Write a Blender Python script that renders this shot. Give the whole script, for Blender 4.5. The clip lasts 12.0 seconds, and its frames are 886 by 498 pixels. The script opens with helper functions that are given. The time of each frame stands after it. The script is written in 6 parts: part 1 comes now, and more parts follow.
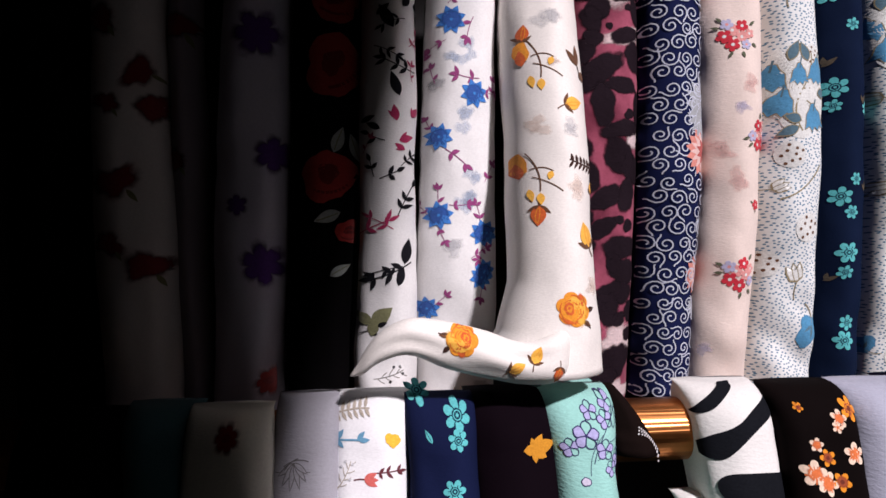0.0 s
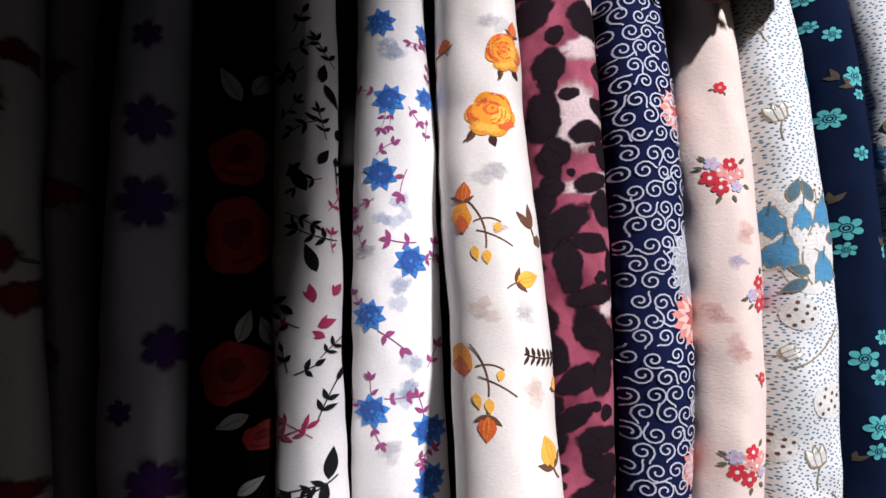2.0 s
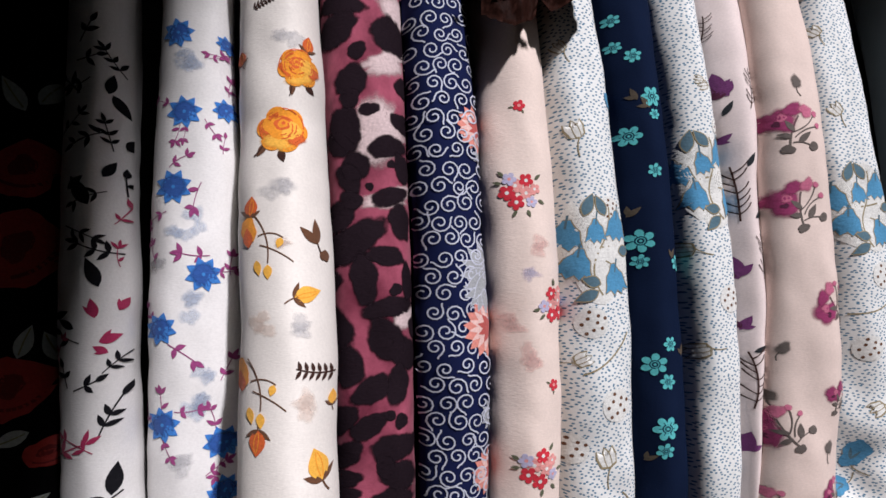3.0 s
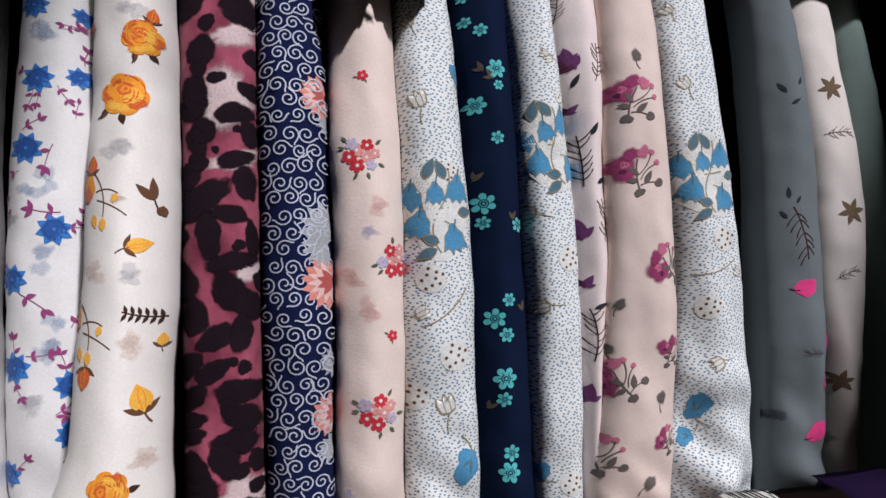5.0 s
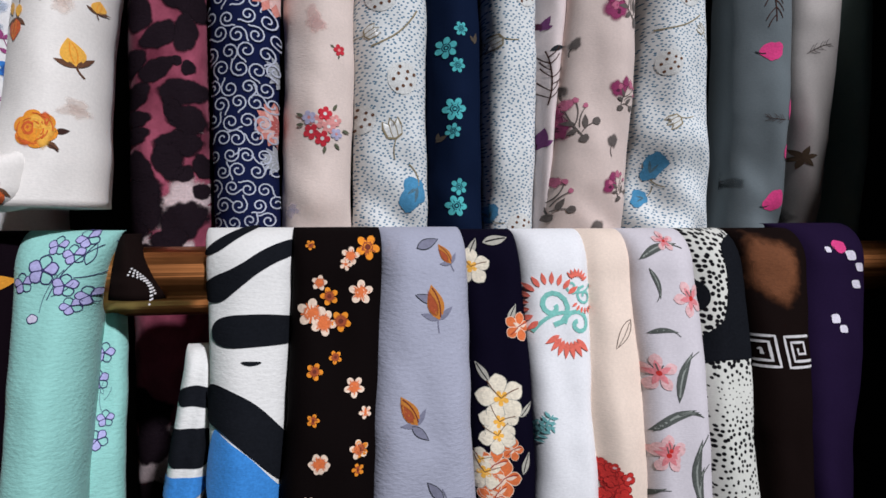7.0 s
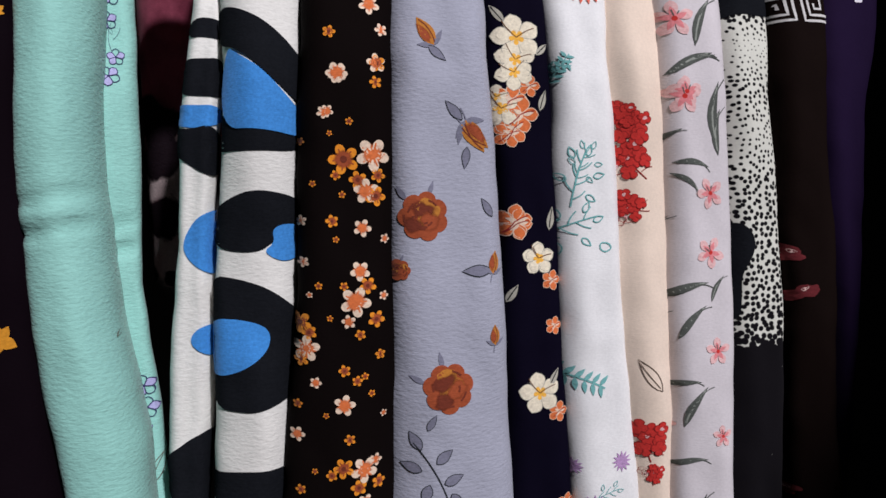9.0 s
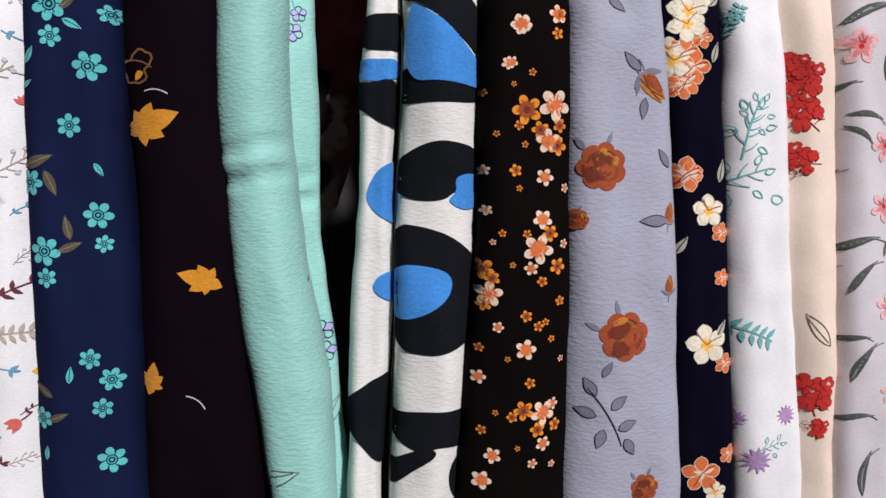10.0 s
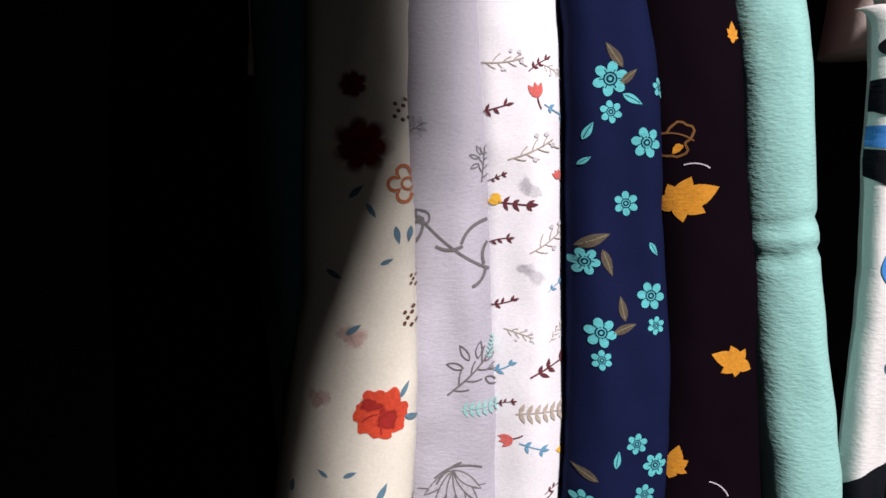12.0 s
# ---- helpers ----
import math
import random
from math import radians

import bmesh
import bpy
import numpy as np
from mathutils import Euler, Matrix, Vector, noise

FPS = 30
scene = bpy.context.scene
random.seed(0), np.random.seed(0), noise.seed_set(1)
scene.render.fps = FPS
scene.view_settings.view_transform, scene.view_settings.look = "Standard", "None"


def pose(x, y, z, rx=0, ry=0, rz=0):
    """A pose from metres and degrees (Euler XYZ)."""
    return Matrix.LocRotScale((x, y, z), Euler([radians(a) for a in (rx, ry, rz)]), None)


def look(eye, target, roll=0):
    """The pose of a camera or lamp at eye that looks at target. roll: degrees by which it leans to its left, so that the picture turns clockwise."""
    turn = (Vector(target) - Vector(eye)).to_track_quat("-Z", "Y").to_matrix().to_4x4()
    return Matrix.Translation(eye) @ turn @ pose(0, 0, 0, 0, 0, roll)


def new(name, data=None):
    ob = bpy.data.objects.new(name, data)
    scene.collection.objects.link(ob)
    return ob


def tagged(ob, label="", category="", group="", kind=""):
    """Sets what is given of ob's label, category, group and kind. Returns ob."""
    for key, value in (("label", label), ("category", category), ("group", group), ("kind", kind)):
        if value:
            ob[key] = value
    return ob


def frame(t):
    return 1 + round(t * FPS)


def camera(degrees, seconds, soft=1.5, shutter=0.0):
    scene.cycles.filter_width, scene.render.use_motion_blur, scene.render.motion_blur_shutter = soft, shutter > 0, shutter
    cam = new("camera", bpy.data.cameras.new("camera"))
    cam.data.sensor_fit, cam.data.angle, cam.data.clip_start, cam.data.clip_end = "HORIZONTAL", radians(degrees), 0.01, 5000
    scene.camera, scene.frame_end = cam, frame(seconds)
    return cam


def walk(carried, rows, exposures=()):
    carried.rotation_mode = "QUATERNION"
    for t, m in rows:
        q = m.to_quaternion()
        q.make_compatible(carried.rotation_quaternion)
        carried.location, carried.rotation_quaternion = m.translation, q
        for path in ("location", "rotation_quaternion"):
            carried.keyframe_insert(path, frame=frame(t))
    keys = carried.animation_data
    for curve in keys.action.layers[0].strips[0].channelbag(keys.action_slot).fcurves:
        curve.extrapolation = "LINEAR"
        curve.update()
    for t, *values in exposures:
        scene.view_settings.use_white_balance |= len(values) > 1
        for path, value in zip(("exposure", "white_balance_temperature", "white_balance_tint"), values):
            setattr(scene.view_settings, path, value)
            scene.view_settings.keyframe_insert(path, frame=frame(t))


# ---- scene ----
cam = camera(65.2, 12.0, soft=1.55)
PATH = [
    (0, (-0.001, 0.006, 1.456), (0.256, 1.989, 1.445), -0.2),
    (0.5, (-0.048, 0.08, 1.501), (0.193, 2.06, 1.649), 0.5),
    (1, (-0.048, 0.123, 1.537), (0.217, 2.098, 1.706), -0.4),
    (1.5, (0.0, 0.131, 1.563), (0.224, 2.11, 1.741), -1.6),
    (2, (0.081, 0.127, 1.576), (0.326, 2.105, 1.742), -2.2),
    (2.5, (0.152, 0.106, 1.585), (0.461, 2.075, 1.75), -2.6),
    (3, (0.205, 0.094, 1.59), (0.626, 2.045, 1.723), -2.4),
    (4.8, (0.337, 0.019, 1.561), (0.769, 1.969, 1.669), -1.9),
    (5, (0.345, 0.016, 1.549), (0.774, 1.966, 1.655), -2.3),
    (5.5, (0.383, 0.004, 1.507), (0.784, 1.961, 1.592), -2.9),
    (6, (0.409, -0.012, 1.464), (0.782, 1.952, 1.538), -2.1),
    (6.5, (0.411, -0.017, 1.413), (0.773, 1.949, 1.469), -2.4),
    (6.8, (0.423, -0.015, 1.37), (0.766, 1.955, 1.365), -1.4),
    (7, (0.411, 0.008, 1.312), (0.796, 1.97, 1.266), -0.3),
    (7.5, (0.413, 0.007, 1.261), (0.787, 1.968, 1.142), -0.8),
    (7.7, (0.426, 0.005, 1.23), (0.813, 1.961, 1.082), -0.9),
    (9.3, (0.362, 0.002, 1.03), (0.764, 1.948, 0.804), -1.6),
    (9.5, (0.344, 0.007, 1.023), (0.727, 1.955, 0.779), -1.4),
    (10, (0.279, 0.004, 1.031), (0.543, 1.97, 0.775), -1.6),
    (10.5, (0.177, 0.023, 1.041), (0.395, 1.996, 0.795), -2.0),
    (11, (0.075, 0.041, 1.054), (0.212, 2.022, 0.811), -1.8),
    (11.5, (-0.01, 0.049, 1.076), (0.059, 2.036, 0.864), -0.8),
    (12, (-0.063, 0.062, 1.091), (-0.002, 2.048, 0.858), -1.4),
]
walk(cam, [(t, look(eye, target, roll)) for t, eye, target, roll in PATH],
     exposures=[(0, 0.1, 6600, 17), (0.5, 0.25, 6600, 16), (1, 0.52, 6500, 13), (2, 0.36, 6450, 12), (2.5, 0.2, 6400, 9), (3, 0.0, 6500, 11), (5, -0.18, 6350, 10),
                (6.5, -0.17, 6150, 7), (7.5, -0.36, 6150, 7), (9.5, -0.2, 6500, 10), (10.5, 0.2, 6700, 11), (11, 0.3, 6900, 13), (12, 0.24, 6700, 15)])

# ---- light: sun through a slanted gap between two added panels, a little sky ----
world = bpy.data.worlds.new("sky")
scene.world = world
world.use_nodes = True
SUN_DIR = Vector((-0.40, 1.0, -0.95)).normalized()
wn = world.node_tree.nodes
sky = wn.new("ShaderNodeTexSky")
sky.sky_type, sky.sun_disc = "NISHITA", False
sky.sun_elevation = math.asin(-SUN_DIR.z)
sky.sun_rotation = math.atan2(-SUN_DIR.x, -SUN_DIR.y)
wn["Background"].inputs["Strength"].default_value = 0.006
world.node_tree.links.new(sky.outputs["Color"], wn["Background"].inputs["Color"])
sun = new("sun", bpy.data.lights.new("sun", "SUN"))
sun.data.energy, sun.data.angle, sun.data.color = 4.4, radians(3.4), (1.0, 0.96, 1.0)
sun.matrix_world = look((0, 0, 3), Vector((0, 0, 3)) + SUN_DIR)

# ---- materials ----
def mix_node(nt, blend="MIX"):
    n = nt.nodes.new("ShaderNodeMix")
    n.data_type, n.blend_type = "RGBA", blend
    return n


def fabric(name, rgb, weave=0.2, crepe=0.0, sheen=0.08, rough=0.85, vary=0.10, spec=0.25):
    """Woven cloth: mottled colour, a fine thread grain, and crepe ripples across the fold."""
    m = bpy.data.materials.new(name)
    m.use_nodes = True
    nt = m.node_tree
    b = nt.nodes["Principled BSDF"]
    if max(rgb) < 0.12:
        sheen, spec = 0.0, min(spec, 0.02)
    b.inputs["Roughness"].default_value = rough
    b.inputs["Sheen Weight"].default_value = sheen
    b.inputs["Sheen Roughness"].default_value = 0.5
    b.inputs["Specular IOR Level"].default_value = spec
    co = nt.nodes.new("ShaderNodeTexCoord")
    big = nt.nodes.new("ShaderNodeTexNoise")
    big.inputs["Scale"].default_value, big.inputs["Detail"].default_value = 14, 4
    fine = nt.nodes.new("ShaderNodeTexNoise")
    fine.inputs["Scale"].default_value, fine.inputs["Detail"].default_value = 420, 2
    add = nt.nodes.new("ShaderNodeMath")
    add.operation = "ADD"
    rng = nt.nodes.new("ShaderNodeMapRange")
    rng.inputs["From Min"].default_value, rng.inputs["From Max"].default_value = 0.6, 1.4
    rng.inputs["To Min"].default_value, rng.inputs["To Max"].default_value = 1 - vary, 1 + vary * 0.6
    mul = mix_node(nt, "MULTIPLY")
    mul.inputs["Factor"].default_value = 1
    mul.inputs["A"].default_value = (*rgb, 1)
    k = nt.links.new
    for n in (big, fine):
        k(co.outputs["Object"], n.inputs["Vector"])
    k(big.outputs["Fac"], add.inputs[0])
    k(fine.outputs["Fac"], add.inputs[1])
    k(add.outputs[0], rng.inputs["Value"])
    k(rng.outputs[0], mul.inputs["B"])
    k(mul.outputs["Result"], b.inputs["Base Color"])
    # thread grain and crepe relief
    mp = nt.nodes.new("ShaderNodeMapping")
    mp.inputs["Scale"].default_value = (260, 260, 900)
    k(co.outputs["Object"], mp.inputs["Vector"])
    thr = nt.nodes.new("ShaderNodeTexNoise")
    thr.inputs["Scale"].default_value, thr.inputs["Detail"].default_value = 1.0, 2
    k(mp.outputs[0], thr.inputs["Vector"])
    bump = nt.nodes.new("ShaderNodeBump")
    bump.inputs["Strength"].default_value, bump.inputs["Distance"].default_value = weave, 0.001
    k(thr.outputs["Fac"], bump.inputs["Height"])
    last = bump
    if crepe:
        mp2 = nt.nodes.new("ShaderNodeMapping")
        mp2.inputs["Scale"].default_value = (170, 170, 420)
        k(co.outputs["Object"], mp2.inputs["Vector"])
        cr = nt.nodes.new("ShaderNodeTexNoise")
        cr.inputs["Scale"].default_value, cr.inputs["Detail"].default_value = 1.0, 3
        k(mp2.outputs[0], cr.inputs["Vector"])
        b2 = nt.nodes.new("ShaderNodeBump")
        b2.inputs["Strength"].default_value, b2.inputs["Distance"].default_value = crepe, 0.002
        k(cr.outputs["Fac"], b2.inputs["Height"])
        k(bump.outputs[0], b2.inputs["Normal"])
        last = b2
    k(last.outputs[0], b.inputs["Normal"])
    m["mul"] = mul.name
    return m


def mottled(name, dark, light, scale=26.0):
    """Cloth dyed unevenly between two tones, in soft patches."""
    m = fabric(name, dark, vary=0.15)
    nt = m.node_tree
    k = nt.links.new
    mul = nt.nodes[m["mul"]]
    co = nt.nodes.new("ShaderNodeTexCoord")
    n = nt.nodes.new("ShaderNodeTexNoise")
    n.inputs["Scale"].default_value, n.inputs["Detail"].default_value = scale, 5
    mp = nt.nodes.new("ShaderNodeMapping")
    mp.inputs["Scale"].default_value = (1, 1, 0.8)
    rg = nt.nodes.new("ShaderNodeMapRange")
    rg.inputs["From Min"].default_value, rg.inputs["From Max"].default_value = 0.38, 0.66
    mx = mix_node(nt)
    mx.inputs["A"].default_value = (*dark, 1)
    mx.inputs["B"].default_value = (*light, 1)
    k(co.outputs["Object"], mp.inputs["Vector"])
    k(mp.outputs[0], n.inputs["Vector"])
    k(n.outputs["Fac"], rg.inputs["Value"])
    k(rg.outputs[0], mx.inputs["Factor"])
    k(mx.outputs["Result"], mul.inputs["A"])
    return m


def feathered(m, most=1.0, lo=0.04, hi=0.5):
    """Lets a print bleed out softly towards its rim, as dye does in thin cloth."""
    nt = m.node_tree
    k = nt.links.new
    at = nt.nodes.new("ShaderNodeAttribute")
    at.attribute_name = "rim"
    co = nt.nodes.new("ShaderNodeTexCoord")
    n = nt.nodes.new("ShaderNodeTexNoise")
    n.inputs["Scale"].default_value, n.inputs["Detail"].default_value = 120, 4
    ad = nt.nodes.new("ShaderNodeMath")
    ad.operation = "MULTIPLY_ADD"
    ad.inputs[1].default_value = 0.36
    sb = nt.nodes.new("ShaderNodeMath")
    sb.operation = "SUBTRACT"
    sb.inputs[1].default_value = 0.18
    rg = nt.nodes.new("ShaderNodeMapRange")
    rg.interpolation_type = "SMOOTHSTEP"
    rg.inputs["From Min"].default_value, rg.inputs["From Max"].default_value = lo, hi
    rg.inputs["To Max"].default_value = most
    k(co.outputs["Object"], n.inputs["Vector"])
    k(n.outputs["Fac"], ad.inputs[0])
    k(at.outputs["Fac"], ad.inputs[2])
    k(ad.outputs[0], sb.inputs[0])
    k(sb.outputs[0], rg.inputs["Value"])
    k(rg.outputs[0], nt.nodes["Principled BSDF"].inputs["Alpha"])
    return m


def speckled(name, base, ink, cell=0.0032, size=0.205, stretch=1.35, tilt=25.0, grade=None, loose=0.7):
    """Cloth printed all over with tiny dashes."""
    m = fabric(name, base, sheen=0.02, spec=0.06)
    nt = m.node_tree
    k = nt.links.new
    mul = nt.nodes[m["mul"]]
    co = nt.nodes.new("ShaderNodeTexCoord")
    wob = nt.nodes.new("ShaderNodeTexNoise")
    wob.inputs["Scale"].default_value = 25
    sc = nt.nodes.new("ShaderNodeVectorMath")
    sc.operation = "MULTIPLY_ADD"
    sc.inputs[1].default_value = (0.006, 0.006, 0.006)
    k(co.outputs["Object"], wob.inputs["Vector"])
    k(wob.outputs["Color"], sc.inputs[0])
    k(co.outputs["Object"], sc.inputs[2])
    sep = nt.nodes.new("ShaderNodeSeparateXYZ")
    com = nt.nodes.new("ShaderNodeCombineXYZ")
    k(sc.outputs[0], sep.inputs[0])
    k(sep.outputs["X"], com.inputs["X"])
    k(sep.outputs["Z"], com.inputs["Y"])
    mp = nt.nodes.new("ShaderNodeMapping")
    mp.inputs["Rotation"].default_value = (0, 0, radians(tilt))
    mp.inputs["Scale"].default_value = (1 / cell / stretch, 1 / cell, 1)
    k(com.outputs[0], mp.inputs["Vector"])
    v = nt.nodes.new("ShaderNodeTexVoronoi")
    v.voronoi_dimensions = "2D"
    v.inputs["Scale"].default_value = 1
    v.inputs["Randomness"].default_value = loose
    k(mp.outputs[0], v.inputs["Vector"])
    ramp = nt.nodes.new("ShaderNodeMapRange")
    ramp.inputs["From Min"].default_value, ramp.inputs["From Max"].default_value = size, size + 0.09
    k(v.outputs["Distance"], ramp.inputs["Value"])
    if grade:       # the dots swell and shrink with the height
        ht = nt.nodes.new("ShaderNodeMapRange")
        ht.inputs["From Max"].default_value = 0.8
        gr = nt.nodes.new("ShaderNodeValToRGB")
        el = gr.color_ramp.elements
        while len(el) < len(grade):
            el.new(0.5)
        for e, (h, q) in zip(el, grade):
            e.position, e.color = h / 0.8, (q, q, q, 1)
        hi = nt.nodes.new("ShaderNodeMath")
        hi.inputs[1].default_value = 0.09
        k(sep.outputs["Z"], ht.inputs["Value"])
        k(ht.outputs[0], gr.inputs["Fac"])
        k(gr.outputs["Color"], hi.inputs[0])
        k(gr.outputs["Color"], ramp.inputs["From Min"])
        k(hi.outputs[0], ramp.inputs["From Max"])
    mx = mix_node(nt)
    mx.inputs["A"].default_value = (*ink, 1)
    mx.inputs["B"].default_value = (*base, 1)
    k(ramp.outputs[0], mx.inputs["Factor"])
    k(mx.outputs["Result"], mul.inputs["A"])
    return m


def plain(name, rgb, rough=0.8, metal=0.0, scale=6.0, vary=0.3, bump=0.1):
    """Plaster, boards or metal with uneven colour and fine relief."""
    m = bpy.data.materials.new(name)
    m.use_nodes = True
    nt = m.node_tree
    b = nt.nodes["Principled BSDF"]
    b.inputs["Roughness"].default_value, b.inputs["Metallic"].default_value = rough, metal
    co = nt.nodes.new("ShaderNodeTexCoord")
    n = nt.nodes.new("ShaderNodeTexNoise")
    n.inputs["Scale"].default_value, n.inputs["Detail"].default_value = scale, 6
    mx = mix_node(nt)
    mx.inputs["A"].default_value = (*[c * (1 - vary) for c in rgb], 1)
    mx.inputs["B"].default_value = (*[min(1, c * (1 + vary)) for c in rgb], 1)
    bp = nt.nodes.new("ShaderNodeBump")
    bp.inputs["Strength"].default_value, bp.inputs["Distance"].default_value = bump, 0.002
    k = nt.links.new
    k(co.outputs["Object"], n.inputs["Vector"])
    k(n.outputs["Fac"], mx.inputs["Factor"])
    k(mx.outputs["Result"], b.inputs["Base Color"])
    k(n.outputs["Fac"], bp.inputs["Height"])
    k(bp.outputs[0], b.inputs["Normal"])
    return m


M_WALL = plain("dark_plaster", (0.03, 0.027, 0.027), 0.9)
M_FLOOR = plain("dark_boards", (0.05, 0.04, 0.035), 0.7)


def brushed(name, rgb, rough):
    """Polished metal with drawn lines along its length."""
    m = plain(name, rgb, rough, 1.0, 40, 0.25, 0.05)
    nt = m.node_tree
    co = nt.nodes.new("ShaderNodeTexCoord")
    mp = nt.nodes.new("ShaderNodeMapping")
    mp.inputs["Scale"].default_value = (1.2, 110, 110)
    n = nt.nodes.new("ShaderNodeTexNoise")
    n.inputs["Scale"].default_value, n.inputs["Detail"].default_value = 1.0, 3
    bp = nt.nodes.new("ShaderNodeBump")
    bp.inputs["Strength"].default_value, bp.inputs["Distance"].default_value = 0.5, 0.004
    k = nt.links.new
    k(co.outputs["Object"], mp.inputs["Vector"])
    k(mp.outputs[0], n.inputs["Vector"])
    k(n.outputs["Fac"], bp.inputs["Height"])
    k(bp.outputs[0], nt.nodes["Principled BSDF"].inputs["Normal"])
    return m


M_RAIL = brushed("copper_rail", (0.70, 0.27, 0.09), 0.28)
M_STEEL = plain("rail_bracket", (0.25, 0.22, 0.2), 0.35, 1.0, 30, 0.2)

# ---- helpers of the build ----
def part(name, bm, material, parent, label=""):
    """One bmesh as one mesh object under a thing."""
    me = bpy.data.meshes.new(name)
    bm.to_mesh(me)
    bm.free()
    for mt in (material if isinstance(material, (list, tuple)) else [material]):
        me.materials.append(mt)
    me.polygons.foreach_set("use_smooth", [True] * len(me.polygons))
    ob = new(name, me)
    ob.parent = parent
    if label:
        ob["label"] = label
    return ob


def box_bm(bm, a, b):
    r = bmesh.ops.create_cube(bm, size=1)
    for v in r["verts"]:
        v.co = Vector([a[i] + (b[i] - a[i]) * (v.co[i] + 0.5) for i in range(3)])


def slab(name, a, b, material, label, category):
    bm = bmesh.new()
    box_bm(bm, a, b)
    me = bpy.data.meshes.new(name)
    bm.to_mesh(me)
    bm.free()
    me.materials.append(material)
    return tagged(new(name, me), label, category, kind="structure")


def prism(name, outline, y0, y1, material, label, category):
    """A wall piece with a slanted outline in x and z."""
    n = len(outline)
    me = bpy.data.meshes.new(name)
    vs = [(x, y, z) for y in (y0, y1) for x, z in outline]
    fs = [tuple(range(n)), tuple(range(2 * n - 1, n - 1, -1))] + [(i, i + n, (i + 1) % n + n, (i + 1) % n) for i in range(n)]
    me.from_pydata(vs, [], fs)
    me.materials.append(material)
    return tagged(new(name, me), label, category, kind="structure")


# ---- the closed stall round the rails ----
X0, X1, YB, YF, ZC = -1.2, 2.4, 1.05, -0.35, 3.2
slab("floor", (X0 - 0.1, YF - 0.1, -0.1), (X1 + 0.1, YB + 0.1, 0), M_FLOOR, "dark worn floorboards of the stall", "floor")
slab("ceiling", (X0 - 0.1, YF - 0.1, ZC), (X1 + 0.1, YB + 0.1, ZC + 0.1), M_WALL, "dark plain stall ceiling", "ceiling")
slab("wall_back", (X0, YB, 0), (X1, YB + 0.1, ZC), M_WALL, "dark plaster wall behind the scarves", "wall")
slab("wall_left", (X0 - 0.1, YF, 0), (X0, YB, ZC), M_WALL, "dark plaster side wall", "wall")
slab("wall_right", (X1, YF, 0), (X1 + 0.1, YB, ZC), M_WALL, "dark plaster side wall", "wall")
# unseen front panels, added either side of a slanted gap to edge the sunlight
prism("sun_mask_left", [(X0, 0), (-0.145, 0), (0.242, 1.78), (0.326, 1.99), (0.352, 2.18), (0.384, 2.28), (0.459, 2.47), (0.647, ZC), (X0, ZC)], YF - 0.06, YF, M_WALL, "unseen dark panel added to shape the sunlight", "wall")
prism("sun_mask_right", [(0.60, 0), (X1, 0), (X1, ZC), (1.66, ZC), (1.49, 2.51), (1.235, 1.73)], YF - 0.06, YF, M_WALL, "unseen dark panel added to shape the sunlight", "wall")


def rail(name, y, z, r, label):
    thing = tagged(new(name), label, "rail")
    thing.location = (0.6, y, z)
    bm = bmesh.new()
    n = 40
    L = 1.785
    rings = [(-L, r), (L, r)]
    loops = [[bm.verts.new((x, q * math.cos(2 * math.pi * i / n), q * math.sin(2 * math.pi * i / n))) for i in range(n)] for x, q in rings]
    for a, b in zip(loops, loops[1:]):
        for i in range(n):
            bm.faces.new((a[i], a[(i + 1) % n], b[(i + 1) % n], b[i]))
    part("tube", bm, M_RAIL, thing)
    for sx in (-1, 1):
        bm = bmesh.new()
        bmesh.ops.create_cone(bm, cap_ends=True, segments=32, radius1=r * 1.9, radius2=r * 1.4, depth=0.025,
                              matrix=Matrix.Translation((sx * (L + 0.006), 0, 0)) @ Matrix.Rotation(-sx * math.pi / 2, 4, "Y"))
        part("end_flange", bm, M_STEEL, thing)
    return thing


rail("clothes_rail", 0.672, 1.270, 0.031, "polished copper tube rail carrying the front scarves")
rail("clothes_rail", 0.768, 1.985, 0.029, "polished copper tube rail high behind, hung with scarves")

# ---- folded scarves ----
def interp(rows, z, c):
    """Straight interpolation in rows (z, a, b, ...), carried on past the ends with little slope."""
    rows = sorted(rows)
    if z <= rows[0][0]:
        a, b = rows[0], rows[1]
        z = rows[0][0] + (z - rows[0][0]) * 0.4
    elif z >= rows[-1][0]:
        a, b = rows[-2], rows[-1]
        z = rows[-1][0] + (z - rows[-1][0]) * 0.4
    else:
        for a, b in zip(rows, rows[1:]):
            if a[0] <= z <= b[0]:
                break
    t = (z - a[0]) / (b[0] - a[0])
    return a[c] + (b[c] - a[c]) * t


